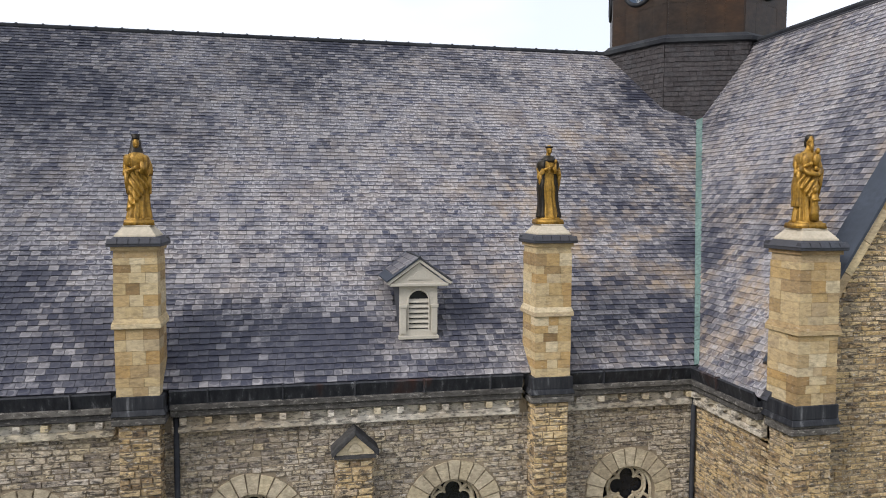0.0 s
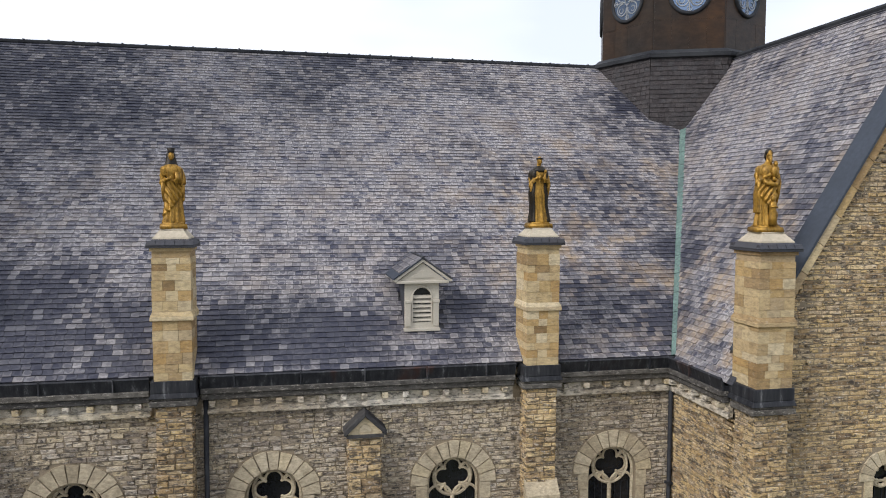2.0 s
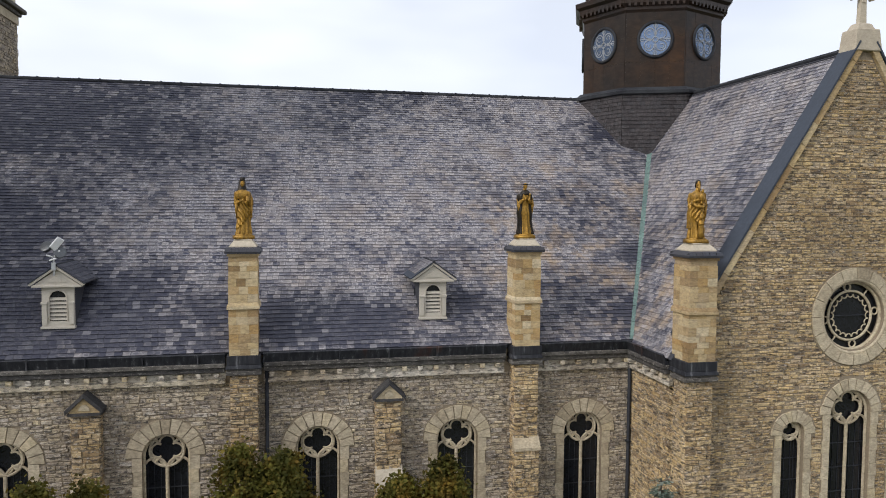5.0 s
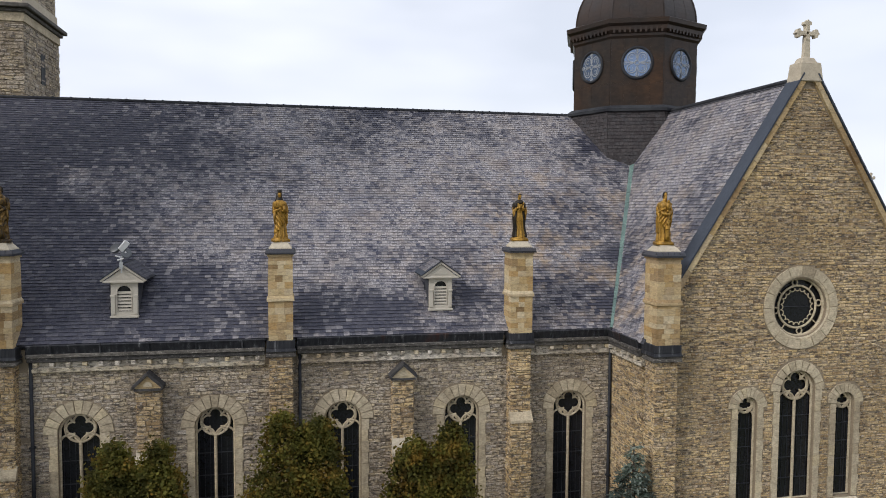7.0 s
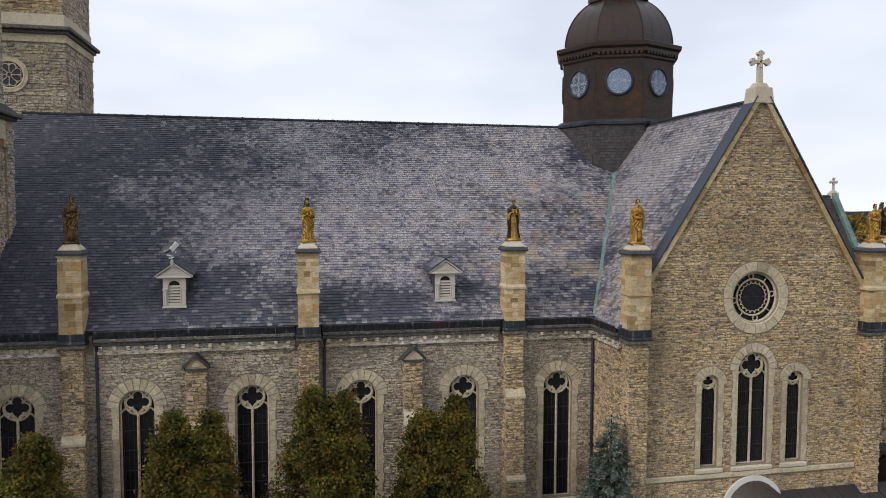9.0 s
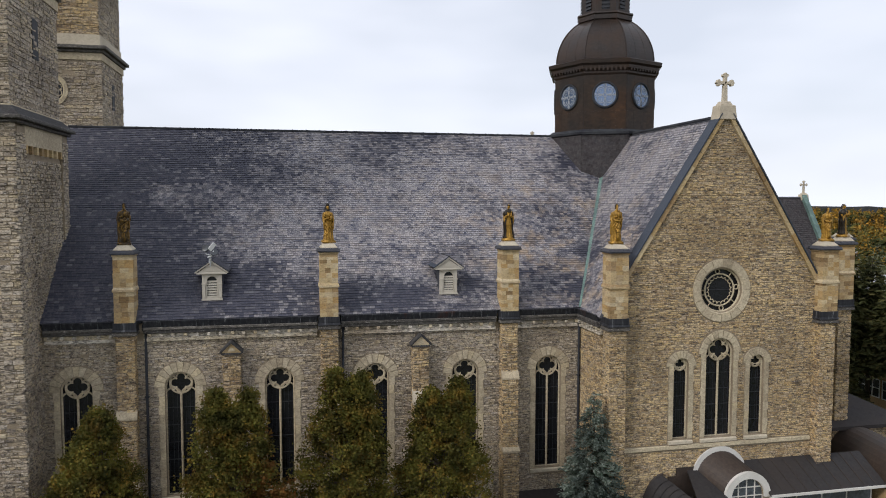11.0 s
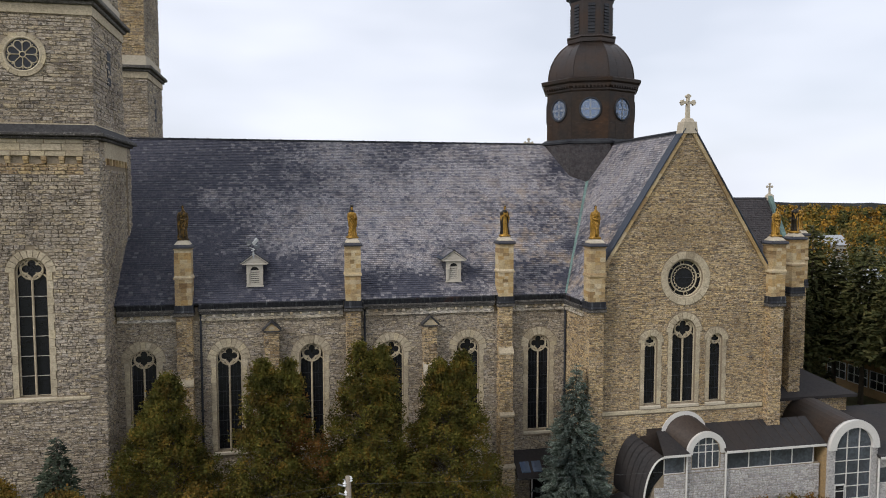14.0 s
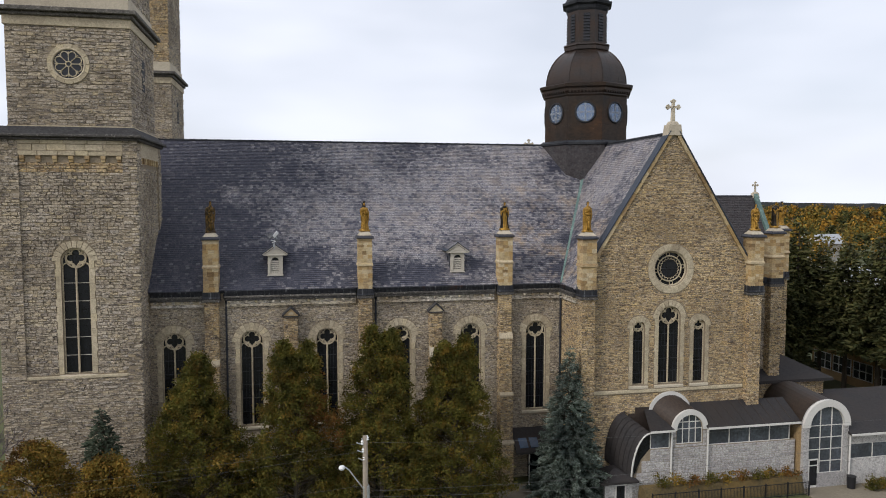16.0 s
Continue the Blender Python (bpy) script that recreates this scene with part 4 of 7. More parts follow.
for k in range(8):
    a0, a1 = 45 * k, 45 * (k + 1)
    n_ang = radians(a0 + 22.5)
    nv = Vector((math.cos(n_ang), math.sin(n_ang), 0))
    uv = Vector((-math.sin(n_ang), math.cos(n_ang), 0))
    ap = 4.58 * math.cos(radians(22.5))
    fat = facing(Vector((CX, CY, 0)) + nv * ap, uv, nv)
    half8 = 4.58 * math.sin(radians(22.5))
    # sheet seams
    for j in range(3):
        for i in range(4):
            u0, u1 = -half8 + 0.03 + i * (2 * half8 - 0.06) / 4, -half8 + 0.03 + (i + 1) * (2 * half8 - 0.06) / 4
            v0, v1 = 26.1 + j * 1.46, 26.1 + (j + 1) * 1.46
            hole = math.hypot(max(u0, min(0, u1), -abs(u1)) if u0 > 0 else min(0, u1) if u1 < 0 else 0, max(v0 - 28.85, 0, 28.85 - v1))
            kid(cup, M().prism([(u0 + 0.003, v0 + 0.003), (u1 - 0.003, v0 + 0.003), (u1 - 0.003, v1 - 0.003), (u0 + 0.003, v1 - 0.003)], fat, -0.01, 0.018 + 0.003 * ((i + j) % 2)), "panel", copper_panel)
    for i in range(10):
        u = -half8 + (i + 0.5) * 2 * half8 / 10
        kid(cup, M().prism([(u - 0.07, 30.78), (u + 0.07, 30.78), (u + 0.07, 31.15), (u - 0.07, 31.15)], fat, 0.05, 0.36), "dentil", copper_brown)
    win = kid(cup, M().tube([fat(u, v, 0.05) for u, v in arc(0, 28.85, 1.0, 0, 360, 32)[:-1]], 0.10, 8, True), "round_window", lead, "round window with pale scroll tracery", smooth=True)
    kid(win, M().prism(arc(0, 28.85, 0.98, 0, 360, 32)[:-1], fat, 0.0, 0.045), "pane", glass_sky)
    tr = M()
    for q in range(4):
        an = 90 * q + 45
        ou, ov = 0.5 * math.cos(radians(an)), 28.85 + 0.5 * math.sin(radians(an))
        tr.tube([fat(u, v, 0.06) for u, v in arc(ou, ov, 0.3, an - 150, an + 150, 14)], 0.03, 4)
        tr.tube([fat(u, v, 0.06) for u, v in arc(ou * 1.1, 28.85 + (ov - 28.85) * 1.1, 0.13, an - 100, an + 180, 9)], 0.025, 4)
        c_, s_ = math.cos(radians(90 * q)), math.sin(radians(90 * q))
        tr.tube([fat(0.08 * c_, 28.85 + 0.08 * s_, 0.06), fat(0.93 * c_, 28.85 + 0.93 * s_, 0.06)], 0.028, 4)
        tr.tube([fat(u, v, 0.06) for u, v in arc(0.78 * c_, 28.85 + 0.78 * s_, 0.12, 0, 360, 10)], 0.02, 4)
    tr.tube([fat(u, v, 0.06) for u, v in arc(0, 28.85, 0.16, 0, 360, 14)[:-1]], 0.03, 4, True)
    kid(win, tr, "tracery", dull_iron)
    # lantern louvres
    ap2 = 2.2 * math.cos(radians(22.5))
    fl = facing(Vector((CX, CY, 0)) + nv * ap2, uv, nv)
    lv = kid(cup, M().prism([(-0.32, 36.2), (0.32, 36.2), (0.32, 39.0), (-0.32, 39.0)], fl, -0.02, 0.02), "louvre", glass_dark)
    for i in range(9):
        z = 36.3 + i * 0.3
        kid(lv, M().add([fl(u, v, d) for u in (-0.34, 0.34) for v, d in ((z, 0.1), (z + 0.14, 0.02), (z + 0.17, 0.02), (z + 0.03, 0.11))],
                        [(0, 1, 2, 3), (7, 6, 5, 4), (0, 4, 5, 1), (1, 5, 6, 2), (2, 6, 7, 3), (3, 7, 4, 0)]), "slat", lead)
dome_prof = [(4.5 * math.cos(radians(th)), 31.75 + 3.62 * math.sin(radians(th)) / math.sin(radians(59))) for th in range(0, 60, 4)] + [(2.3, 35.4)]
kid(cup, octa(M(), dome_prof), "dome", copper_brown)
for k in range(8):
    an = radians(45 * k)
    kid(cup, M().tube([(CX + r * math.cos(an), CY + r * math.sin(an), z) for r, z in dome_prof], 0.06, 5), "rib", copper_brown)
    for j in (0.33, 0.67):
        b0 = an
        b1 = an + math.pi / 4
        kid(cup, M().tube([(CX + r * ((1 - j) * math.cos(b0) + j * math.cos(b1)), CY + r * ((1 - j) * math.sin(b0) + j * math.sin(b1)), z) for r, z in dome_prof], 0.012, 4), "seam", copper_brown)
kid(cup, octa(M(), [(2.3, 35.3), (2.5, 35.4), (2.5, 35.75), (2.6, 35.85), (2.55, 35.98), (2.2, 36.05)]), "collar", copper_brown)
kid(cup, octa(M(), [(2.2, 36.0), (2.2, 39.5)]), "lantern", copper_brown)
kid(cup, octa(M(), [(2.2, 39.3), (2.35, 39.5), (2.45, 39.8), (2.75, 39.95), (2.8, 40.2), (2.5, 40.3), (2.3, 40.6), (1.9, 41.6), (1.0, 42.6), (0.3, 43.0), (0.1, 44.5)]), "lantern_roof", lead)

cup.location, cup.scale = (TX - 0.42, CY, 20.915), (0.91, 0.91, 0.947)

# ---- far gable cross of the north transept ----
copy_thing(cross, pose(TX - 0.95, 29.05, 24.95))

# ---- bell towers ----
def tower(num, dx, dy, deep):
    x0, x1, y0, y1 = -34.9 + dx, -26.6 + dx, -3.2 + dy, -3.2 + dy + deep
    body = M().box(x0 + 0.02, x1 - 0.16, y0 + 0.75, y1, GROUND - 0.3, 24.2)
    root = setting(body.make("tower_%d" % num, mortar), "square bell tower of grey-buff limestone with dark cornices", "tower")
    sf = facing((0, y0 + 0.17, 0), (1, 0, 0), (0, -1, 0))
    ef = facing((x1 - 0.15, 0, 0), (0, 1, 0), (1, 0, 0))
    cx = (x0 + x1) / 2
    near = num == 1
    fs = slab("front_wall", [(x0 + 0.02, GROUND - 0.3), (x1 - 0.16, GROUND - 0.3), (x1 - 0.16, 24.2), (x0 + 0.02, 24.2)], [arch_loop(cx, 0.9, 8.35, 16.05)], sf, -0.56, -0.01, mortar, root)
    if near:
        holes = [box_hole(cx - 1.25, cx + 1.25, 8.2, 16.1), arch_hole(cx, 1.38, 16.1, 16.1)]
        lay_stones(stone_pieces(8.3, 22.0 if near else 23.0, lambda v: x0 + 0.9, lambda v: x1 - 0.9, holes, rng, 0.21), sf, stone_grey, root, rng, pick=(x0 + 1, cx - 1.2, 17.0, 21.5))
        window(sf, cx, 0.9, 8.35, 16.05, 0.5, 2, 5, 0.36, white_paint, "very tall round-headed tower window with dark glass")
    xw = x0 - 0.6
    M().box(xw, x1 - 0.1, y0 + 0.04, y0 + 0.3, GROUND - 0.3, 8.1).make("lower_stage", mortar, root)
    lf = facing((0, y0 + 0.05, 0), (1, 0, 0), (0, -1, 0))
    lay_stones(stone_pieces(GROUND, 8.1, lambda v: xw, lambda v: x1, [], rng, 0.17), lf, stone_grey, root, rng)
    for a, b in ((xw, x0 + 0.95), (x1 - 0.95, x1)):
        M().box(a + 0.03, b - 0.03 if b < x1 else b - 0.1, y0 + 0.04, y0 + 0.3, 8.1, 24.0).make("corner_pilaster", mortar, root)
        lay_stones(stone_pieces(8.1, 24.2, lambda v: a, lambda v: b, [], rng, 0.22, (0.3, 0.6)), lf, stone_grey, root, rng)
    M().box(x0 + 0.95, x1 - 0.95, y0 - 0.03, y0 + 0.2, 8.05, 8.25).make("string_course", dressed, root, bevel=0.03)
    M().box(x0 + 0.9, x1 - 0.9, y0 + 0.05, y0 + 0.3, 23.1, 24.2).make("corbel_band", mortar, root)
    lay_stones(stone_pieces(23.1, 24.2, lambda v: x0 + 0.9, lambda v: x1 - 0.9, [], rng, 0.36, (0.7, 1.4)), lf, dressed, root, rng)
    for i in range(7):
        u = x0 + 1.15 + i * (x1 - x0 - 2.3) / 6
        M().box(u - 0.15, u + 0.15, y0 + 0.0, y0 + 0.28, 22.86, 23.09).box(u - 0.13, u + 0.13, y0 + 0.07, y0 + 0.28, 22.68, 22.86).make("corbel", ashlar, root, bevel=0.02)
    lay_stones(stone_pieces(22.0, 22.66, lambda v: x0 + 0.9, lambda v: x1 - 0.9, [], rng, 0.22, (0.4, 0.8)), sf, stone, root, rng)
    # east face
    M().box(x1 - 0.3, x1 - 0.02, y0 + 0.3, y0 + 1.4, GROUND, 24.0).make("corner_pilaster", mortar, root)
    efo = facing((x1 - 0.02, 0, 0), (0, 1, 0), (1, 0, 0))
    lay_stones(stone_pieces(GROUND, 23.7, lambda v: y0 + 0.02, lambda v: y0 + 1.4, [], rng, 0.22, (0.3, 0.6)), efo, stone_grey, root, rng)
    M().box(x1 - 0.3, x1 - 0.02, y1 - 1.0, y1, 12, 24.2).make("corner_pilaster", mortar, root)
    lay_stones(stone_pieces(12, 23.7, lambda v: y1 - 1.0, lambda v: y1, [], rng, 0.22, (0.3, 0.6)), efo, stone_grey, root, rng)
    lay_stones(stone_pieces(GROUND, 22.4, lambda v: y0 + 1.4, lambda v: y1 - 1.0, [], rng, 0.22), ef, stone_grey, root, rng)
    M().box(x1 - 0.25, x1 - 0.02, y0 + 1.4, y1 - 1.0, 23.1, 24.2).make("corbel_band", dressed, root)
    for i in range(8):
        u = y0 + 1.6 + i * (deep - 2.8) / 7
        M().box(x1 - 0.3, x1 + 0.0, u - 0.14, u + 0.14, 22.68, 23.1).make("corbel", ashlar, root)
    # main cornice and weathering
    M().box(x0 - 0.75, x1 + 0.18, y0 - 0.16, y1 + 0.2, 24.12, 24.3).box(x0 - 0.95, x1 + 0.4, y0 - 0.38, y1 + 0.42, 24.3, 24.52).make("cornice", soot_stone, root, bevel=0.05)
    M().box(x0 - 0.85, x1 + 0.3, y0 - 0.3, y1 + 0.3, 24.52, 25.02, 0.52, 0.5).make("weathering", darkstone, root, "blackened sloping stone course")
    u0, u1, w0, w1 = x0 + 0.3, x1 - 0.28, y0 + 0.3, y1 - 0.3
    M().box(u0 - 0.02, u1 + 0.03, w0 - 0.03, w1, 24.95, 25.1).make("pale_fillet", dressed, root)
    M().box(u0 + 0.03, u1 - 0.03, w0 + 0.03, w1, 25.0, 32.2).make("upper_stage", mortar, root)
    uf = facing((0, w0 + 0.04, 0), (1, 0, 0), (0, -1, 0))
    hole = [round_hole(cx, 29.15, 1.18)]
    lay_stones(stone_pieces(25.1, 31.6, lambda v: u0, lambda v: u1, hole, rng, 0.24, (0.3, 0.8)), uf, stone_grey, root, rng)
    uo = facing((u1 - 0.04, 0, 0), (0, 1, 0), (1, 0, 0))
    lay_stones(stone_pieces(25.1, 31.6, lambda v: w0, lambda v: w1, [], rng, 0.24, (0.3, 0.8)), uo, stone_grey, root, rng)
    M().box(u0 - 0.08, u1 + 0.08, w0 - 0.08, w1 + 0.08, 31.6, 32.2).make("frieze", dressed, root, bevel=0.02)
    M().box(u0 - 0.25, u1 + 0.25, w0 - 0.25, w1 + 0.25, 32.2, 32.45).box(u0 - 0.5, u1 + 0.5, w0 - 0.5, w1 + 0.5, 32.45, 32.75).make("upper_cornice", soot_stone, root, bevel=0.05)
    M().box(u0 + 0.06, u1 - 0.06, w0 + 0.06, w1 - 0.06, 32.75, 33.7).make("belfry_base", capstone, root)
    M().box(u0 + 0.17, u1 - 0.17, w0 + 0.17, w1 - 0.17, 33.7, 42).make("belfry", mortar, root)
    bf = facing((0, w0 + 0.18, 0), (1, 0, 0), (0, -1, 0))
    lay_stones(stone_pieces(33.7, 41.9, lambda v: u0 + 0.15, lambda v: u1 - 0.15, [], rng, 0.24, (0.3, 0.8)), bf, stone, root, rng)
    lay_stones(stone_pieces(33.7, 41.9, lambda v: w0 + 0.15, lambda v: w1 - 0.15, [], rng, 0.24, (0.3, 0.8)), facing((u1 - 0.18, 0, 0), (0, 1, 0), (1, 0, 0)), stone_grey, root, rng)
    M().box(u0, u1, w0, w1, 42, 42.6).box(u0 + 0.3, u1 - 0.3, w0 + 0.3, w1 - 0.3, 42.6, 48, 3.2, 3.2).make("tower_roof", slate_dark, root)
    # round window
    for k in range(14):
        a0 = 360 / 14 * k
        M().prism(arc(cx, 29.15, 1.3, a0 + 0.5, a0 + 360 / 14 - 0.5, 3) + arc(cx, 29.15, 1.06, a0 + 360 / 14 - 0.5, a0 + 0.5, 3), uf, -0.02, 0.13).make("voussoir", dressed, root)
    rw = M().tube([uf(u, v, 0.06) for u, v in arc(cx, 29.15, 1.02, 0, 360, 32)[:-1]], 0.09, 8, True)
    r_ob = rw.make("round_window", dressed, root, "round window with eight-petal tracery", smooth=True)
    M().prism(arc(cx, 29.15, 0.95, 0, 360, 28)[:-1], uf, 0.0, 0.03).make("pane", glass_dark, r_ob)
    t2 = M()
    for k in range(8):
        an = radians(45 * k)
        t2.tube([uf(cx + q * math.cos(an), 29.15 + q * math.sin(an), 0.06) for q in (0.2, 0.85)], 0.035, 5)
    t2.tube([uf(u, v, 0.06) for u, v in arc(cx, 29.15, 0.17, 0, 360, 14)[:-1]], 0.04, 5, True)
    for k in range(8):
        an = radians(45 * k + 22.5)
        t2.tube([uf(u, v, 0.06) for u, v in arc(cx + 0.62 * math.cos(an), 29.15 + 0.62 * math.sin(an), 0.24, 45 * k + 22.5 - 95, 45 * k + 22.5 + 95, 7)], 0.04, 5)
    t2.make("tracery", dressed, r_ob)
    yc = (w0 + w1) / 2
    M().add([uo(yc + q, z, d) for q in (-0.45, 0.45) for z, d in ((28.0, 0.0), (30.2, 0.0), (30.2, 0.06), (28.0, 0.06))],
            [(0, 1, 2, 3), (7, 6, 5, 4), (0, 4, 5, 1), (1, 5, 6, 2), (2, 6, 7, 3), (3, 7, 4, 0)]).make("slit_window", lead, root)
    return root


tower(1, 0.0, 0.0, 8.6)
tower(2, -1.3, 24.0, 8.2)
M_tb = M().box(-27.3, -26.2, -3.7, -2.6, GROUND - 0.2, 0.4, 0.06, 0.06)
setting(M_tb.make("tower_plinth_trim", stone_grey, bevel=0.04), "battered stone plinth at the tower corner", "plinth")

# ---- dormers ----
def dormer(x, lamp=False):
    d = thing("dormer", "small grey-white painted louvred dormer with gabled slate top", "dormer", (x, 0.55, 14.2), "roof dormers")
    f = facing((x, 0.5, 0), (1, 0, 0), (0, -1, 0))
    ow, os_, op = 0.36, 14.42, 15.35
    outline = [(-0.64, 14.2), (0.64, 14.2), (0.64, 15.92), (-0.64, 15.92)]
    front = slab("front", outline, [arch_loop(0, ow, os_, op, 12)], f, -0.12, 0.0, white_paint, d)
    front.location = -d.location
    for sg in (-1, 1):
        kid(d, M().add([(x + sg * q, y, z) for q in (0.52, 0.64) for y, z in ((0.62, 14.2), (2.3, 15.92), (0.62, 15.92))], [(0, 1, 2), (5, 4, 3), (0, 3, 4, 1), (1, 4, 5, 2), (2, 5, 3, 0)]), "cheek", slate_dark)
        kid(d, M().box(x + sg * 0.53 - 0.10, x + sg * 0.53 + 0.10, 0.42, 0.52, 14.3, 15.2).box(x + sg * 0.53 - 0.13, x + sg * 0.53 + 0.13, 0.39, 0.52, 15.14, 15.24), "pilaster", white_paint, bevel=0.01)
    kid(d, M().box(x - 0.68, x + 0.68, 0.38, 0.7, 14.12, 14.22), "sill", white_paint, bevel=0.01)
    kid(d, M().box(x - 0.5, x + 0.5, 0.66, 0.7, 14.3, 15.85), "backing", glass_dark)
    for i in range(6):
        z = 14.46 + i * 0.165
        hw = ow if z < op else math.sqrt(max(0.01, ow * ow - (z + 0.05 - op) ** 2))
        kid(d, M().add([(x + q, y, zz) for q in (-hw, hw) for y, zz in ((0.52, z), (0.62, z + 0.09), (0.62, z + 0.12), (0.52, z + 0.035))],
                       [(0, 1, 2, 3), (7, 6, 5, 4), (0, 4, 5, 1), (1, 5, 6, 2), (2, 6, 7, 3), (3, 7, 4, 0)]), "slat", white_paint)
    kid(d, M().tube([f(u, v, 0.01) for u, v in [(-ow, os_)] + arc(0, op, ow, 180, 0, 12) + [(ow, os_)]], 0.03, 5), "arch_moulding", white_paint)
    ap, ez, hw = 16.64, 15.9, 1.0
    kid(d, M().prism([(-0.92, 15.92), (0.92, 15.92), (0, 16.58)], f, -0.1, 0.12), "pediment", white_paint)
    kid(d, M().prism(arc(0, 16.12, 0.2, 0, 180, 8) + [(-0.2, 16.05), (0.2, 16.05)], f, 0.12, 0.15).prism(arc(-0.27, 16.05, 0.13, 0, 180, 6), f, 0.12, 0.148).prism(arc(0.27, 16.05, 0.13, 0, 180, 6), f, 0.12, 0.146), "relief", white_paint)
    kid(d, M().prism([(-0.98, 15.84), (0.98, 15.84), (0.98, 15.94), (-0.98, 15.94)], f, -0.1, 0.2), "cornice", white_paint, bevel=0.015)
    for sg in (-1, 1):
        kid(d, M().prism([(sg * 1.04, 15.9), (0, 16.62), (0, 16.72), (sg * 1.1, 15.96)], f, 0.02, 0.22), "raking_moulding", white_paint)
        # roof slope
        def q(s, y, lift, sg=sg):
            return (x + sg * (1.1 - 1.1 * s), y, 15.98 + 0.76 * s + lift)
        ys = lambda z: EAVE_Y + (z - EAVE_Z) / SLOPE + 0.1
        kid(d, M().add([q(0, 0.24, 0), q(1, 0.24, 0), q(1, ys(16.74), 0), q(0, ys(15.98), 0), q(0, 0.24, 0.05), q(1, 0.24, 0.05), q(1, ys(16.74), 0.05), q(0, ys(15.98), 0.05)],
                       [(3, 2, 1, 0), (4, 5, 6, 7), (0, 1, 5, 4), (1, 2, 6, 5), (2, 3, 7, 6), (3, 0, 4, 7)]), "roof_slope", flash_blue if sg < 0 else slate_dark)
        for r in range(5):
            for c in range(9):
                y0, y1 = 0.26 + 0.3 * c, 0.26 + 0.3 * (c + 1) - 0.01
                s0, s1 = 0.04 + r * 0.185, 0.04 + (r + 1) * 0.185 + 0.02
                if y1 > ys(15.98 + 0.76 * s0) or (sg < 0 and r == 0) or (sg < 0 and c == 0 and r < 3):
                    continue
                kid(d, M().add([q(s0, y0, 0.05), q(s0, y1, 0.05), q(s0, y0, 0.085), q(s0, y1, 0.085), q(s1, y1, 0.06), q(s1, y0, 0.06)],
                               [(0, 1, 3, 2), (2, 3, 4, 5), (1, 4, 3), (0, 2, 5)]), "slate", slate)
    kid(d, M().tube([(x, 0.22, 16.76), (x, 2.9, 16.76)], 0.06, 6), "ridge_roll", lead)
    return d


dorm = dormer(DORMERS[0])
dorm.location, dorm.scale = (DORMERS[0] - 0.1, 0.70, 14.46), (0.87, 0.87, 0.9)
copy_thing(dorm, pose(DORMERS[1], 0.70, 14.46))
fl = thing("floodlight", "cluster of grey bowl floodlights with a white visor above the dormer", "floodlight", (DORMERS[1] - 0.25, 0.45, 16.5))
lx, ly = DORMERS[1] + 0.02, 0.45
metal_grey = plain("galvanised_metal", (0.45, 0.46, 0.47), 0.4, 0.6, 0.15)
lamp_white = plain("white_lamp_housing", (0.75, 0.75, 0.74), 0.35, 0, 0.08)
kid(fl, M().tube([(lx, ly, 16.35), (lx, ly, 17.25)], 0.05, 8).box(lx - 0.1, lx + 0.1, ly - 0.06, ly + 0.06, 16.6, 16.95), "mast", metal_grey)
kid(fl, M().tube([(lx - 0.32, ly - 0.1, 17.3), (lx, ly, 17.2), (lx + 0.3, ly - 0.05, 17.5)], 0.045, 6).tube([(lx - 0.2, ly, 17.05), (lx + 0.16, ly - 0.1, 17.15)], 0.04, 6), "crossbar", lamp_white)
shell_grey = plain("dark_grey_lamp_shell", (0.10, 0.105, 0.11), 0.35, 0.5, 0.2)
for hx_, hz_, ry_, rz_ in ((-0.33, 17.68, -0.7, 0.5), (0.3, 17.4, 0.9, -0.6)):
    bowl = kid(fl, M().lathe((0, 0, 0), [(0.06, -0.24), (0.17, -0.2), (0.25, -0.1), (0.29, 0.04), (0.31, 0.06), (0.28, 0.07)], 20), "lamp_head", shell_grey, "dark grey bowl-shaped lamp head", smooth=True)
    bowl.matrix_basis = Matrix.Translation(Vector((lx + hx_, ly, hz_)) - fl.location) @ Euler((0.5, ry_, rz_)).to_matrix().to_4x4()
visor = kid(fl, M().box(-0.34, 0.34, -0.05, 0.05, -0.19, 0.19, 0.04, 0.01), "lamp_visor", lamp_white, "white tilted lamp visor", 0.02)
visor.matrix_basis = Matrix.Translation(Vector((lx + 0.18, ly - 0.1, 17.82)) - fl.location) @ Euler((0.5, -0.85, 0.2)).to_matrix().to_4x4()

fl.scale = (0.72, 0.72, 0.8)

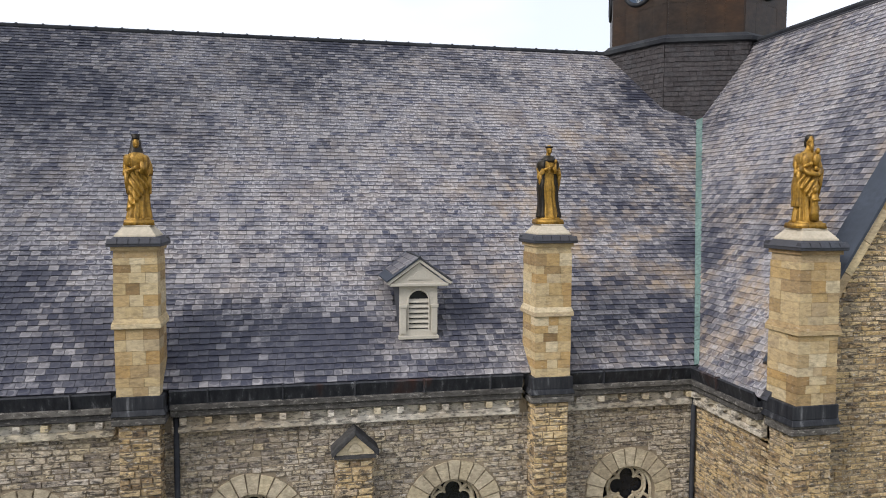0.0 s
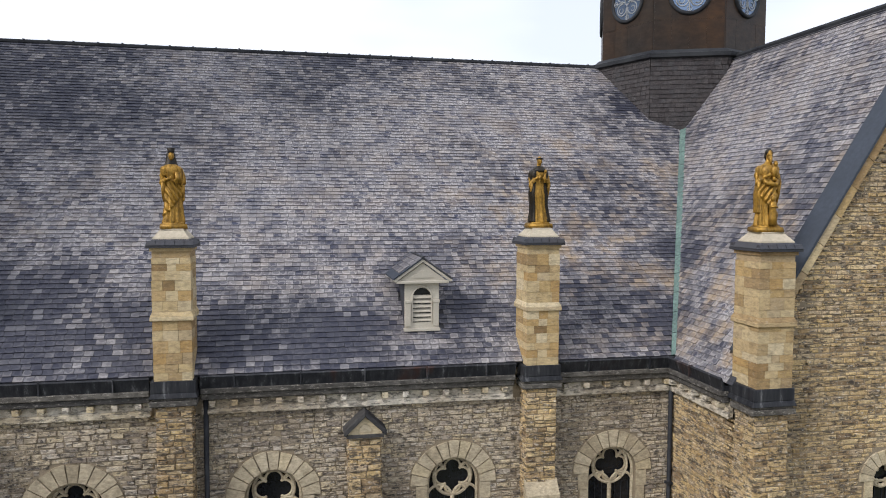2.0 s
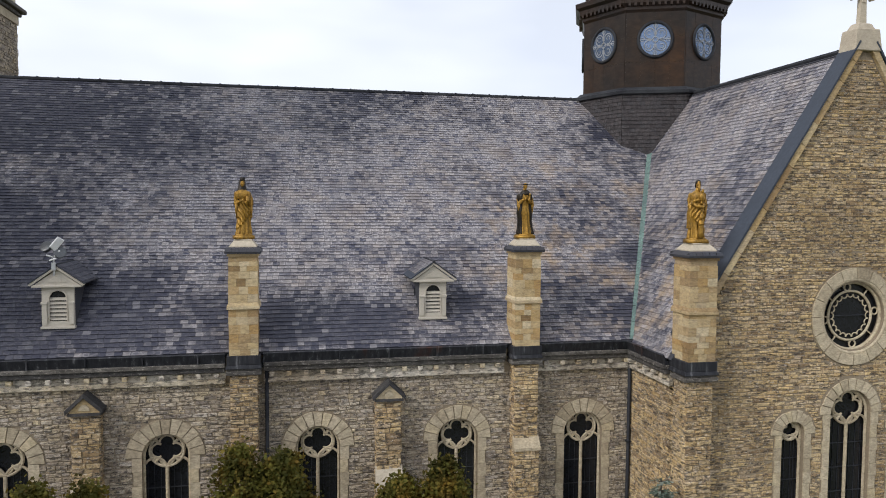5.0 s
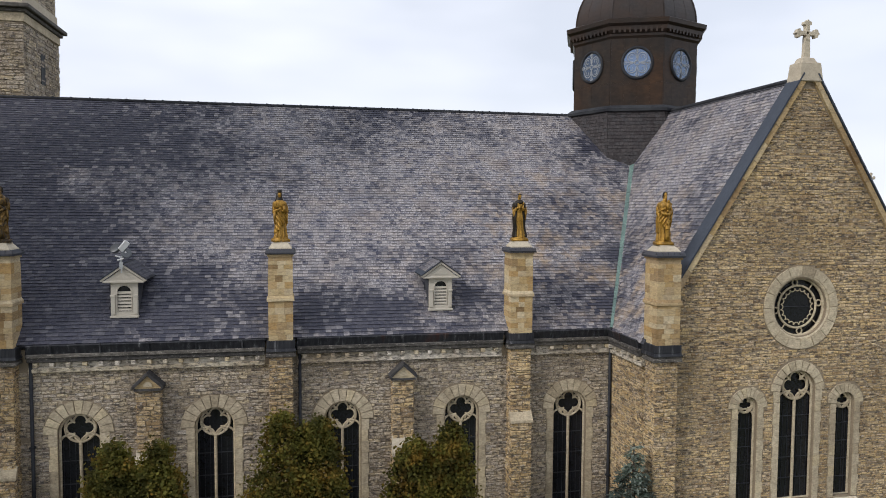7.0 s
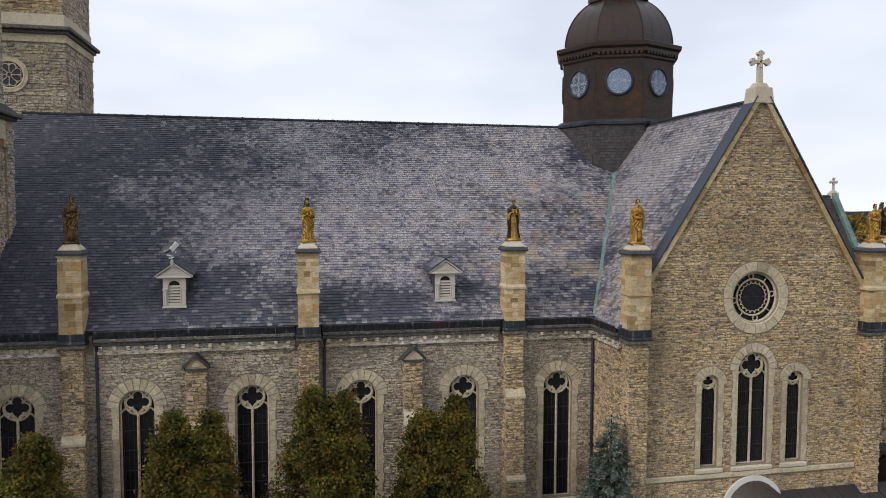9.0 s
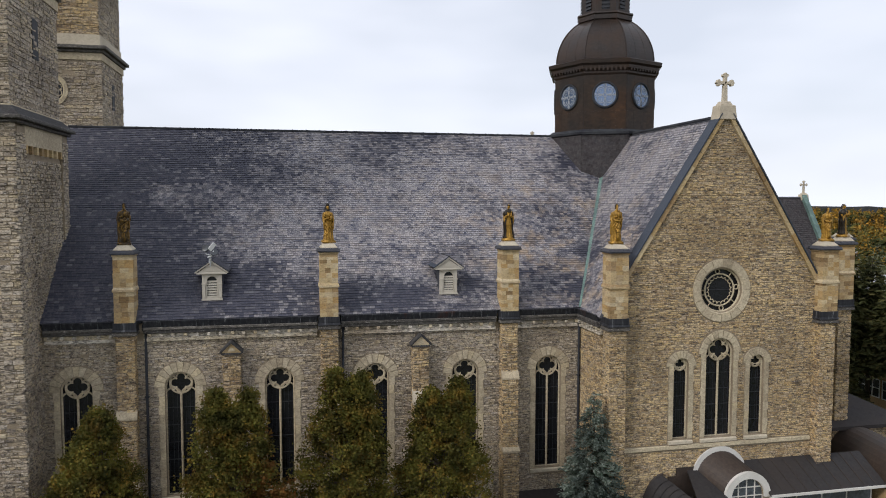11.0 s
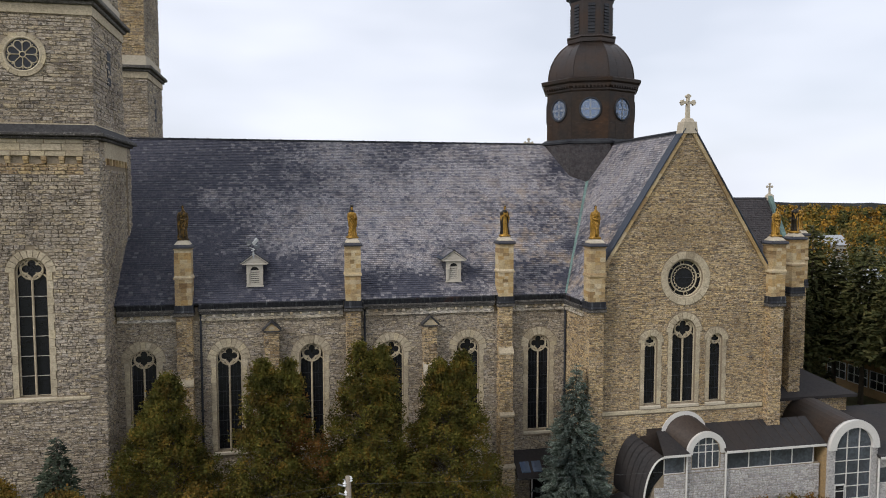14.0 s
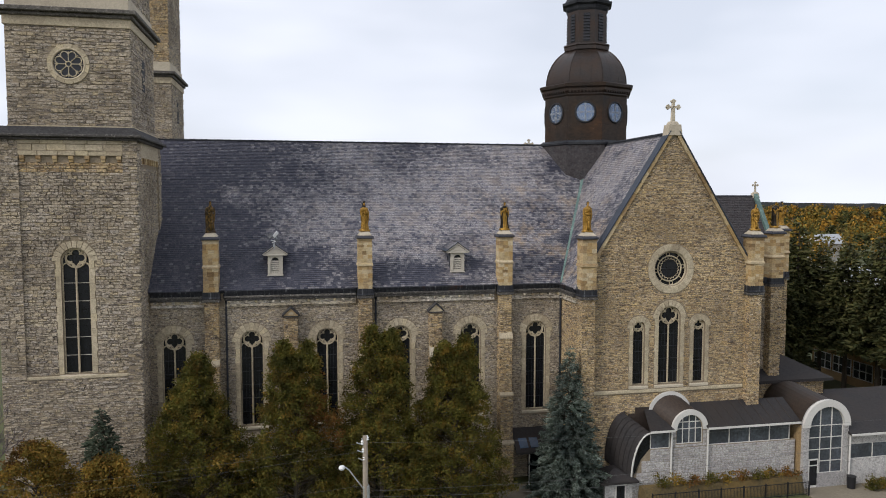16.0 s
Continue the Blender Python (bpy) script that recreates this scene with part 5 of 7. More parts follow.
# ---- gabled pilasters between the windows ----
def gablet(x):
    g = thing("gabled_pilaster", "slim stone pilaster with a dark gabled top", "pilaster", (x, -0.2, GROUND), "gabled pilasters")
    fr = -0.42
    kid(g, M().box(x - 0.56, x + 0.56, fr + 0.02, 0.1, 8.3, 11.5), "shaft", mortar)
    kid(g, M().box(x - 0.56, x + 0.56, -0.8, 0.1, GROUND, 8.0), "foot", mortar)
    for lo, hi, yy_ in ((8.3, 11.45, fr), (GROUND, 8.0, -0.82)):
        ff = facing((x, yy_ + 0.02, 0), (1, 0, 0), (0, -1, 0))
        sw = lay_stones(stone_pieces(lo, hi, lambda v: -0.57, lambda v: 0.57, [], rng, 0.2, (0.3, 0.6)), ff, stone, g, rng)
        sw.location = -g.location
        for sg in (-1, 1):
            so = facing((x + 0.56, yy_ + 0.02, 0), (0, 1, 0), (1, 0, 0)) if sg > 0 else facing((x - 0.56, 0.05, 0), (0, -1, 0), (-1, 0, 0))
            sw = lay_stones(stone_pieces(lo, hi, lambda v: 0, lambda v: 0.02 - yy_, [], rng, 0.2, (0.3, 0.6)), so, stone, g, rng)
            sw.location = -g.location
    kid(g, M().add([(x + q, y, z) for q in (-0.62, 0.62) for y, z in ((-0.88, 7.9), (-0.88, 8.05), (-0.4, 8.75), (-0.4, 7.9))],
                   [(0, 1, 2, 3), (7, 6, 5, 4), (0, 4, 5, 1), (1, 5, 6, 2), (2, 6, 7, 3), (3, 7, 4, 0)]), "weathering", capstone, "sloping pale offset stone")
    f = facing((x, fr - 0.06, 0), (1, 0, 0), (0, -1, 0))
    kid(g, M().prism([(-0.6, 11.45), (0.6, 11.45), (0.6, 11.6), (0, 12.05), (-0.6, 11.6)], f, -0.5, 0.02), "tympanum", ashlar)
    kid(g, M().prism(arc(0, 11.55, 0.22, 0, 180, 8), f, 0.02, 0.06), "shell_relief", dressed)
    for sg in (-1, 1):
        kid(g, M().prism([(sg * 0.74, 11.42), (0, 12.02), (0, 12.2), (sg * 0.76, 11.58)], f, -0.5, 0.14), "coping", darkstone, bevel=0.015)
    kid(g, M().prism([(-0.66, 11.36), (0.66, 11.36), (0.66, 11.46), (-0.66, 11.46)], f, -0.5, 0.08), "moulding", darkstone)
    return g


g_one = gablet(-5.5)
g_one.scale = (0.86, 1.0, 1.0)
copy_thing(g_one, pose(-16.6, -0.2, GROUND))

# ---- rainwater pipes ----
def pipe(x, y, top, hopper=True):
    p = thing("downpipe", "black iron rainwater pipe", "drainpipe", (x, y, GROUND), "rainwater pipes")
    kid(p, M().tube([(x, y, GROUND), (x, y, top)], 0.075, 10), "pipe", lead, smooth=True)
    kid(p, M().box(x - 0.17, x + 0.17, y - 0.13, y + 0.13, top - 0.35, top), "hopper", lead, bevel=0.02)
    for z in (0, 3, 6, 9):
        kid(p, M().box(x - 0.11, x + 0.11, y - 0.1, y + 0.1, z, z + 0.08), "bracket", lead)


pipe(4.86, -0.16, 13.2)
pipe(-10.18, -0.14, 13.2)
pipe(-21.3, -0.14, 13.2)

# ---- statues ----
def between(table, z):
    for (z0, v0), (z1, v1) in zip(table, table[1:]):
        if z <= z1:
            return v0 + (v1 - v0) * (z - z0) / (z1 - z0)
    return table[-1][1]


BODY = [(0, .335), (.08, .33), (.3, .285), (.55, .265), (.85, .285), (1.08, .255), (1.25, .265), (1.42, .295), (1.52, .285), (1.6, .21), (1.66, .11), (1.72, .075), (1.8, .07)]


def statue(x, y, z, h, kind, label, turn=0.0, mat=None):
    """A draped figure as one mesh: gown, mantle, arms, head, with blackened parts in a second material."""
    m, dark = M(), []
    ph = {"queen": 0.4, "friar": 1.9, "elder": 3.1}[kind]
    n = 80

    def cloth(z0, z1, rows, radius, black=False):
        k0 = len(m.f)
        vs = []
        for i in range(rows + 1):
            zz = z0 + (z1 - z0) * i / rows
            cx = 0.035 * math.sin(math.pi * zz / 1.3 + ph)
            for j in range(n):
                an = 2 * math.pi * j / n
                r, dep = radius(zz, an)
                vs.append((cx + r * math.cos(an), dep * r * math.sin(an), zz))
        m.add(vs, [(i * n + j, i * n + (j + 1) % n, (i + 1) * n + (j + 1) % n, (i + 1) * n + j) for i in range(rows) for j in range(n)] + [tuple(range(n))[::-1], tuple(range(rows * n, (rows + 1) * n))])
        if black:
            dark.append((k0, len(m.f)))

    def gown(zz, an):
        w = between(BODY, zz)
        u, front = math.cos(an), max(0.0, -math.sin(an))
        low = max(0.0, min(1.0, 1.25 - zz))
        w *= 1 + low * (0.26 * (abs(math.sin(4.5 * an + ph + 0.7 * zz)) - 0.6) + 0.12 * (abs(math.sin(8.5 * an - ph)) - 0.6))
        if kind != "friar":
            hem = 0.52 + 0.34 * u * math.cos(ph)
            if hem < zz < 1.2:
                w += 0.04 + front * 0.055 * (abs(math.sin((zz + 0.5 * u * math.cos(ph)) * 13 + ph)) * 2 - 1)
        return w, 0.78

    def mantle(zz, an):
        w = between(BODY, zz) * 1.1 + 0.045
        off = abs((math.degrees(an) + 90 + 180) % 360 - 180)
        gap = {"friar": 38 + 6 * math.sin(3 * zz), "queen": 62 - 20 * (zz > 1.3), "elder": 52 + 30 * (math.cos(an) > 0)}[kind]
        w *= 1 + 0.07 * (abs(math.sin(6.5 * an + ph)) - 0.5) * max(0.2, 1.3 - zz)
        return (w if off > gap else between(BODY, zz) * 0.7), 0.84

    ring = lambda c, a, b, cc, q=12, w=18: m.add([(c[0] + a * math.sin(math.pi * i / q) * math.cos(2 * math.pi * j / w), c[1] + b * math.sin(math.pi * i / q) * math.sin(2 * math.pi * j / w), c[2] + cc * math.cos(math.pi * i / q)) for i in range(q + 1) for j in range(w)],
                                                 [(i * w + j, (i + 1) * w + j, (i + 1) * w + (j + 1) % w, i * w + (j + 1) % w) for i in range(q) for j in range(w)])

    def black(fn, *args):
        k0 = len(m.f)
        fn(*args)
        dark.append((k0, len(m.f)))

    cloth(0, 1.8, 60, gown)
    cloth({"friar": 0.03, "queen": 0.62, "elder": 0.35}[kind], 1.58, 40, mantle, kind == "friar")
    hx = 0.035 * math.sin(math.pi * 1.85 / 1.3 + ph)
    ring((hx, -0.04, 1.86), 0.092, 0.108, 0.135)
    ring((hx, -0.145, 1.845), 0.018, 0.026, 0.035, 6, 8)
    ring((hx, -0.125, 1.79), 0.04, 0.03, 0.03, 6, 8)
    # arms: sleeve, forearm, fist
    reach = {"queen": (1.22, 1.14), "friar": (1.34, 1.3), "elder": (1.3, 1.2)}[kind]
    for sg, hz in zip((-1, 1), reach):
        m.tube([(sg * 0.25, 0.02, 1.5), (sg * 0.335, 0.0, 1.32), (sg * 0.345, -0.06, 1.12), (sg * 0.24, -0.22, hz - 0.03)], 0.075, 12, r1=0.085)
        m.tube([(sg * 0.26, -0.2, hz - 0.04), (sg * 0.09, -0.29, hz + 0.02)], 0.05, 8, r1=0.04)
        ring((sg * 0.07, -0.3, hz + 0.03), 0.05, 0.045, 0.055, 6, 8)
        # cloth hanging from the forearm
        m.tube([(sg * 0.3, -0.13, hz - 0.08), (sg * 0.315, -0.1, hz - 0.34), (sg * 0.29, -0.06, hz - 0.62)], 0.085, 8, r1=0.03)
    if kind == "queen":
        black(m.lathe, (hx, -0.02, 1.95), [(0.1, 0), (0.115, 0.03), (0.105, 0.05), (0.14, 0.13), (0.1, 0.11)], 16)
        black(m.lathe, (hx, 0.06, 0), [(0.30, 1.12), (0.30, 1.3), (0.27, 1.5), (0.19, 1.68), (0.155, 1.8), (0.145, 1.92), (0.09, 2.0)], 24, 0, 1.0, 0.85)
        m.add([(0.06, -0.3, 1.1), (0.26, -0.25, 1.1), (0.26, -0.25, 1.4), (0.06, -0.3, 1.4), (0.06, -0.38, 1.1), (0.26, -0.33, 1.1), (0.26, -0.33, 1.4), (0.06, -0.38, 1.4)],
              [(3, 2, 1, 0), (4, 5, 6, 7), (0, 1, 5, 4), (1, 2, 6, 5), (2, 3, 7, 6), (3, 0, 4, 7)])
    if kind == "friar":
        black(m.lathe, (hx * 0.6, 0.0, 1.56), [(0.27, -0.05), (0.25, 0.04), (0.15, 0.13), (0.11, 0.15)], 22, 0, 1.0, 0.85)
        black(m.tube, [(hx + 0.1 * math.cos(a_), -0.03 + 0.112 * math.sin(a_), 1.925) for a_ in [0.5 * i for i in range(13)]], 0.028, 6, True)
        m.tube([(0.1, -0.33, 1.2), (0.11, -0.34, 1.48)], 0.05, 10, r1=0.03)
        ring((0.11, -0.35, 1.53), 0.05, 0.05, 0.06, 6, 8)
        m.lathe((-0.1, -0.33, 1.2), [(0.05, 0), (0.02, 0.06), (0.02, 0.1), (0.06, 0.18)], 10)
    if kind == "elder":
        black(ring, (hx, 0.0, 1.91), 0.118, 0.115, 0.115)
        black(ring, (hx, 0.055, 1.83), 0.11, 0.07, 0.14)
        m.tube([(hx, -0.1, 1.8), (hx, -0.15, 1.72), (hx, -0.15, 1.58)], 0.07, 10, r1=0.02)
        ring((0.1, -0.24, 1.42), 0.11, 0.09, 0.16)
        ring((0.12, -0.27, 1.62), 0.062, 0.065, 0.075)
        m.tube([(-0.28, -0.1, 1.3), (-0.16, -0.31, 1.12), (0.1, -0.36, 1.08), (0.28, -0.2, 1.2)], 0.06, 10)
        m.lathe((0.07, -0.27, 0.04), [(0.14, 0), (0.125, 0.2), (0.105, 0.4), (0.125, 0.5), (0.09, 0.58), (0.04, 0.62)], 18, 0, 1, 0.8)
        ring((0.07, -0.29, 0.73), 0.062, 0.068, 0.08)
        m.tube([(-0.04, -0.34, 0.5), (0.07, -0.4, 0.52), (0.18, -0.34, 0.5)], 0.03, 6)
    s = h / (2.0 if kind != "queen" else 2.08)
    m.v = [(a * s * 0.83, b * s * 0.92, c * s + 0.15) for a, b, c in m.v]
    m.box(-0.37, 0.37, -0.34, 0.34, 0, 0.13, 0.02, 0.02).box(-0.31, 0.31, -0.29, 0.29, 0.12, 0.19, 0.05, 0.05)
    me = m.mesh("statue", mat, smooth=True)
    me.materials.append(tarnish)
    for k0, k1 in dark:
        for i in range(k0, k1):
            me.polygons[i].material_index = 1
    ob = new("statue", me)
    ob.matrix_basis = pose(x, y, z, 0, 0, turn)
    return tagged(ob, label, "statue", "buttress statues")


statue(0.1, -0.1, 17.75, 2.12, "friar", "gilded statue of a robed friar on a pedestal", mat=gilt)
statue(-11.0, -0.1, 17.75, 2.16, "queen", "gilded statue with dark crown and veiled head", 12, mat=gilt)
statue(-22.3, -0.1, 17.75, 2.18, "elder", "dark gilded statue holding a child on a pedestal", 10, mat=gilt_dark)
statue(5.42, -4.1, 17.75, 2.15, "elder", "bright gilded statue of a bearded elder with a child", -10, mat=gilt)
statue(19.55, -4.1, 17.75, 1.95, "elder", "gilded statue on the transept corner pedestal", -20, mat=gilt)
statue(24.6, 0.4, 17.75, 2.1, "friar", "slim gilded statue on a chancel pedestal", 30, mat=gilt)
statue(28.7, 5.2, 17.75, 2.1, "queen", "gilded veiled statue on the far chancel pedestal", 60, mat=gilt)

# ---- chancel and annex beyond the transept ----
ch = setting(M().box(19.8, 30.9, 7.7, 17.6, GROUND - 0.3, 12.4).make("wall_chancel", mortar), "limestone chancel wall beyond the transept", "wall")
lay_stones(stone_pieces(GROUND, 12.4, lambda v: 19.9, lambda v: 30.9, [], rng, 0.22), facing((0, 7.69, 0), (1, 0, 0), (0, -1, 0)), stone, ch, rng)
ch_at = tilted((0, 7.5, 12.3), (1, 0, 0), (0, 5.15, 8.3))
cr = setting(M().prism([(17, 0), (31, 0), (31, 9.77), (17, 9.77)], ch_at, -0.2, 0.0).make("roof_chancel", slate_dark), "dark slate chancel roof with copper verge", "roof")
lay_slates(ch_at, 9.7, lambda s: (17.5, 30.8), apron_slate, cr)
setting(M().prism([(17, 0), (31, 0), (31, 9.77), (17, 9.77)], tilted((48, 17.8, 12.3), (-1, 0, 0), (0, -5.15, 8.3)), -0.2, 0.0).make("roof_chancel_north", slate_dark), "north slope of the chancel roof", "roof")
M().prism([(30.7, -0.2), (31.15, -0.2), (31.15, 9.8), (30.7, 9.8)], ch_at, 0.02, 0.3).make("verge", patina, cr, "green copper verge")
setting(M().prism([(7.6, 12.2), (17.7, 12.2), (12.65, 20.4)], facing((30.8, 0, 0), (0, 1, 0), (1, 0, 0)), -0.4, 0.0).make("wall_chancel_gable", mortar), "chancel gable wall", "wall")
cc = copy_thing(cross, pose(31.0, 12.65, 20.5))
cc.scale = (0.62, 0.62, 0.62)
for nm_, p, q in (("wall_chapel_south", (19.9, 0.7), (25.0, 0.7)), ("wall_chapel_canted", (25.0, 0.7), (29.0, 5.4)), ("wall_chapel_east", (29.0, 5.4), (29.0, 8.0))):
    u = Vector((q[0] - p[0], q[1] - p[1], 0))
    L = u.length
    u.normalize()
    nn = Vector((u.y, -u.x, 0))
    f = facing((p[0], p[1], 0), u, nn)
    w = setting(M().prism([(0, GROUND - 0.3), (L, GROUND - 0.3), (L, 13.1), (0, 13.1)], f, -0.6, 0.0).make(nm_, mortar), "limestone chapel wall", "wall")
    lay_stones(stone_pieces(GROUND, 13.0, lambda v: 0, lambda v: L, [], rng, 0.22), f, stone_grey, w, rng)
    M().prism([(0, 12.9), (L, 12.9), (L, 13.4), (0, 13.4)], f, -0.5, 0.4).make("gutter", lead, w)
setting(M().add([(19.9, 0.5, 13.3), (25.1, 0.5, 13.3), (29.2, 5.3, 13.3), (29.2, 8, 13.6), (19.9, 8, 13.6), (19.9, 0.5, 13.1), (25.1, 0.5, 13.1), (29.2, 5.3, 13.1), (29.2, 8, 13.1), (19.9, 8, 13.1)],
                [(0, 1, 2, 3, 4), (9, 8, 7, 6, 5), (0, 5, 6, 1), (1, 6, 7, 2), (2, 7, 8, 3), (3, 8, 9, 4), (4, 9, 5, 0)]).make("roof_chapel", lead), "flat lead chapel roof", "roof")
roofing = plain("brown_black_roofing", (0.027, 0.025, 0.025), 0.75, 0.0, 0.35, 0.8, 0.2, (0.038, 0.03, 0.026), 0.25)
roof_rust = plain("rust_brown_sheet", (0.045, 0.031, 0.023), 0.6, 0.1, 0.3, 0.9, 0.1, (0.03, 0.027, 0.025))
an = setting(M().box(20.2, 29.5, -0.2, 0.6, GROUND - 0.3, 4.4).make("wall_annex", mortar), "low limestone annex wall", "wall")
lay_stones(stone_pieces(GROUND, 4.3, lambda v: 20.2, lambda v: 29.5, [], rng, 0.22), facing((0, -0.2, 0), (1, 0, 0), (0, -1, 0)), stone, an, rng)
setting(M().add([(20.0, -0.7, 4.3), (30.1, -0.7, 4.3), (30.1, 9, 4.3), (20.0, 9, 4.3), (20.0, 5, 7.6), (24.5, 5, 7.4), (20.0, -0.7, 4.55), (30.1, -0.7, 4.55), (30.1, 9, 4.55), (20, 9, 4.55)],
                [(3, 2, 1, 0), (0, 1, 7, 6), (1, 2, 8, 7), (2, 3, 9, 8), (6, 7, 5, 4), (7, 8, 5), (8, 9, 4, 5), (6, 4, 9), (0, 6, 9, 3)]).make("roof_annex", roofing), "hipped dark annex roof", "roof")
setting(M().box(29.6, 48, 0.6, 4.8, GROUND - 0.2, 0.8).box(29.4, 48.4, 0.3, 5.1, 0.8, 1.15).make("low_wing_structure", roofing), "low flat-roofed wing with dark roof", "building")

# ---- modern entrance range ----
pale_block = masonry("pale_grey_block", [(0.42, 0.41, 0.40), (0.50, 0.49, 0.47), (0.46, 0.44, 0.43), (0.36, 0.35, 0.345)], 0.25, 6.0)
trim_white = plain("off_white_trim", (0.60, 0.58, 0.54), 0.5, 0, 0.1, 2.0)
ent = thing("entrance_building", "modern entrance range with pale block walls and brown barrel roofs", "building", (16.0, -6.0, GROUND))
WY = -6.0
ef_ = facing((0, WY, 0), (1, 0, 0), (0, -1, 0))
curve = [(8.35 + 1.55 * (1 - math.cos(radians(a))), -0.9 + 3.55 * math.sin(radians(a))) for a in range(0, 91, 9)]
w1 = slab("wall", [(8.4, GROUND), (22.4, GROUND), (22.4, 1.3), (14.75, 1.3), (14.75, 2.7)] + arc(13.22, 2.7, 1.45, 0, 180, 14)[1:] + [(11.7, 1.3), (10.0, 1.3), (9.3, 0.5), (8.9, -0.5), (8.4, -1.0)],
          [[(12.15, 1.55), (14.3, 1.55)] + arc(13.22, 2.7, 1.07, 0, 180, 14)], ef_, -0.3, -0.02, mortar, ent)
w1.location = -ent.location
hl = [box_hole(12.1, 14.35, 1.55, 2.5), arch_hole(13.22, 1.4, 2.5, 2.5)]
left_edge = lambda v: 8.45 if v < -1.0 else 8.9 if v < -0.4 else 9.3 if v < 0.5 else 10.0 if v < 1.3 else 11.7
right_edge = lambda v: 22.4 if v <= 1.3 else 14.75
for lo, hi in ((GROUND, 1.3), (1.3, 2.5)):
    sw = lay_stones(stone_pieces(lo, hi, left_edge, (lambda v: 22.4) if hi < 2 else (lambda v: 14.75), hl, rng, 0.2, (0.38, 0.44)), ef_, pale_block, ent, rng, depth=(0.005, 0.02))
    sw.location = -ent.location


curtain = plain("grey_blue_glazing", (0.075, 0.085, 0.10), 0.08, 0.0, 0.4, 0.8, 0.05, (0.03, 0.034, 0.04), 0.7)


def glazed(parent, at, u0, u1, v0, v1, nx, ny, bar=0.05, d=-0.12):
    g = kid(parent, M().prism([(u0, v0), (u1, v0), (u1, v1), (u0, v1)], at, d - 0.03, d), "glazing", curtain)
    for i in range(nx + 1):
        u = u0 + (u1 - u0) * i / nx
        o = M().prism([(u - bar / 2, v0), (u + bar / 2, v0), (u + bar / 2, v1), (u - bar / 2, v1)], at, d + 0.002, d + 0.06)
        o.make("mullion", trim_white, g)
    for i in range(ny + 1):
        v = v0 + (v1 - v0) * i / ny
        M().prism([(u0, v - bar / 2), (u1, v - bar / 2), (u1, v + bar / 2), (u0, v + bar / 2)], at, d + 0.004, d + 0.055).make("transom", trim_white, g)
    return g


glazed(ent, ef_, 14.9, 21.9, 1.32, 2.62, 4, 1)
glazed(ent, ef_, 10.05, 11.6, 1.32, 2.62, 1, 1)
glazed(ent, ef_, 12.15, 14.3, 1.57, 2.7, 4, 1)
fan = kid(ent, M().prism(arc(13.22, 2.7, 1.07, 0, 180, 16), ef_, -0.15, -0.12), "fanlight", curtain)
for u in (-0.54, 0.0, 0.54):
    M().prism([(13.22 + u - 0.025, 2.7), (13.22 + u + 0.025, 2.7), (13.22 + u + 0.025, 2.7 + math.sqrt(1.07 ** 2 - u * u)), (13.22 + u - 0.025, 2.7 + math.sqrt(1.07 ** 2 - u * u))], ef_, -0.12, -0.06).make("mullion", trim_white, fan)
M().prism([(12.2, 3.2), (14.24, 3.2), (14.24, 3.25), (12.2, 3.25)], ef_, -0.12, -0.065).make("transom", trim_white, fan)
# white arch trims
kid(ent, M().prism(arc(13.22, 2.7, 1.5, -3, 183, 24) + arc(13.22, 2.7, 1.1, 183, -3, 24), ef_, -0.1, 0.12), "arch_trim", trim_white)
kid(ent, M().prism(arc(12.55, 3.3, 1.85, 8, 172, 24) + arc(12.55, 3.3, 1.5, 172, 8, 24), facing((0, -4.05, 0), (1, 0, 0), (0, -1, 0)), 0, 0.12), "arch_trim", trim_white)
vault = M()
k = 16
for i in range(k + 1):
    a = radians(180 * i / k)
    for cx_, cz_, r_, y_ in ((13.22, 2.7, 1.42, WY), (12.55, 3.3, 1.6, -4.1), (13.22, 2.7, 1.30, WY), (12.55, 3.3, 1.48, -4.1)):
        vault.v.append((cx_ + r_ * math.cos(a), y_, cz_ + r_ * math.sin(a)))
for i in range(k):
    a, b = 4 * i, 4 * (i + 1)
    vault.f += [(a, b, b + 1, a + 1), (a + 2, a + 3, b + 3, b + 2), (a, a + 2, b + 2, b), (a + 1, b + 1, b + 3, a + 3)]
kid(ent, vault, "vault_roof", roof_rust)
# lean-to roofs
def lean(x0, x1, xb0, xb1, zb, name="lean_to_roof"):
    kid(ent, M().add([(x0, WY - 0.35, 2.68), (x1, WY - 0.35, 2.68), (xb1, -4.05, zb), (xb0, -4.05, zb), (x0, WY - 0.35, 2.82), (x1, WY - 0.35, 2.82), (xb1, -4.05, zb + 0.14), (xb0, -4.05, zb + 0.14)],
                     [(3, 2, 1, 0), (4, 5, 6, 7), (0, 1, 5, 4), (1, 2, 6, 5), (2, 3, 7, 6), (3, 0, 4, 7)]), name, roofing)
    kid(ent, M().box(x0, x1, WY - 0.45, WY - 0.33, 2.66, 2.8), "gutter", trim_white)


lean(14.6, 22.6, 14.2, 22.6, 4.0)
lean(9.8, 11.8, 10.4, 11.0, 3.7)
cv = M()
ncv = len(curve)
for x_, z_ in curve:
    cv.v += [(x_, WY - 0.15, z_), (x_ - 1.2, -4.1, z_ + 0.9 + 0.1), (x_ + 0.1, WY - 0.15, z_ - 0.15), (x_ - 1.1, -4.1, z_ + 0.8)]
for i in range(ncv - 1):
    a, b = 4 * i, 4 * (i + 1)
    cv.f += [(a, b, b + 1, a + 1), (a + 2, a + 3, b + 3, b + 2), (a, a + 2, b + 2, b), (a + 1, b + 1, b + 3, a + 3)]
cv.f += [(0, 1, 3, 2), (4 * ncv - 4, 4 * ncv - 2, 4 * ncv - 1, 4 * ncv - 3)]
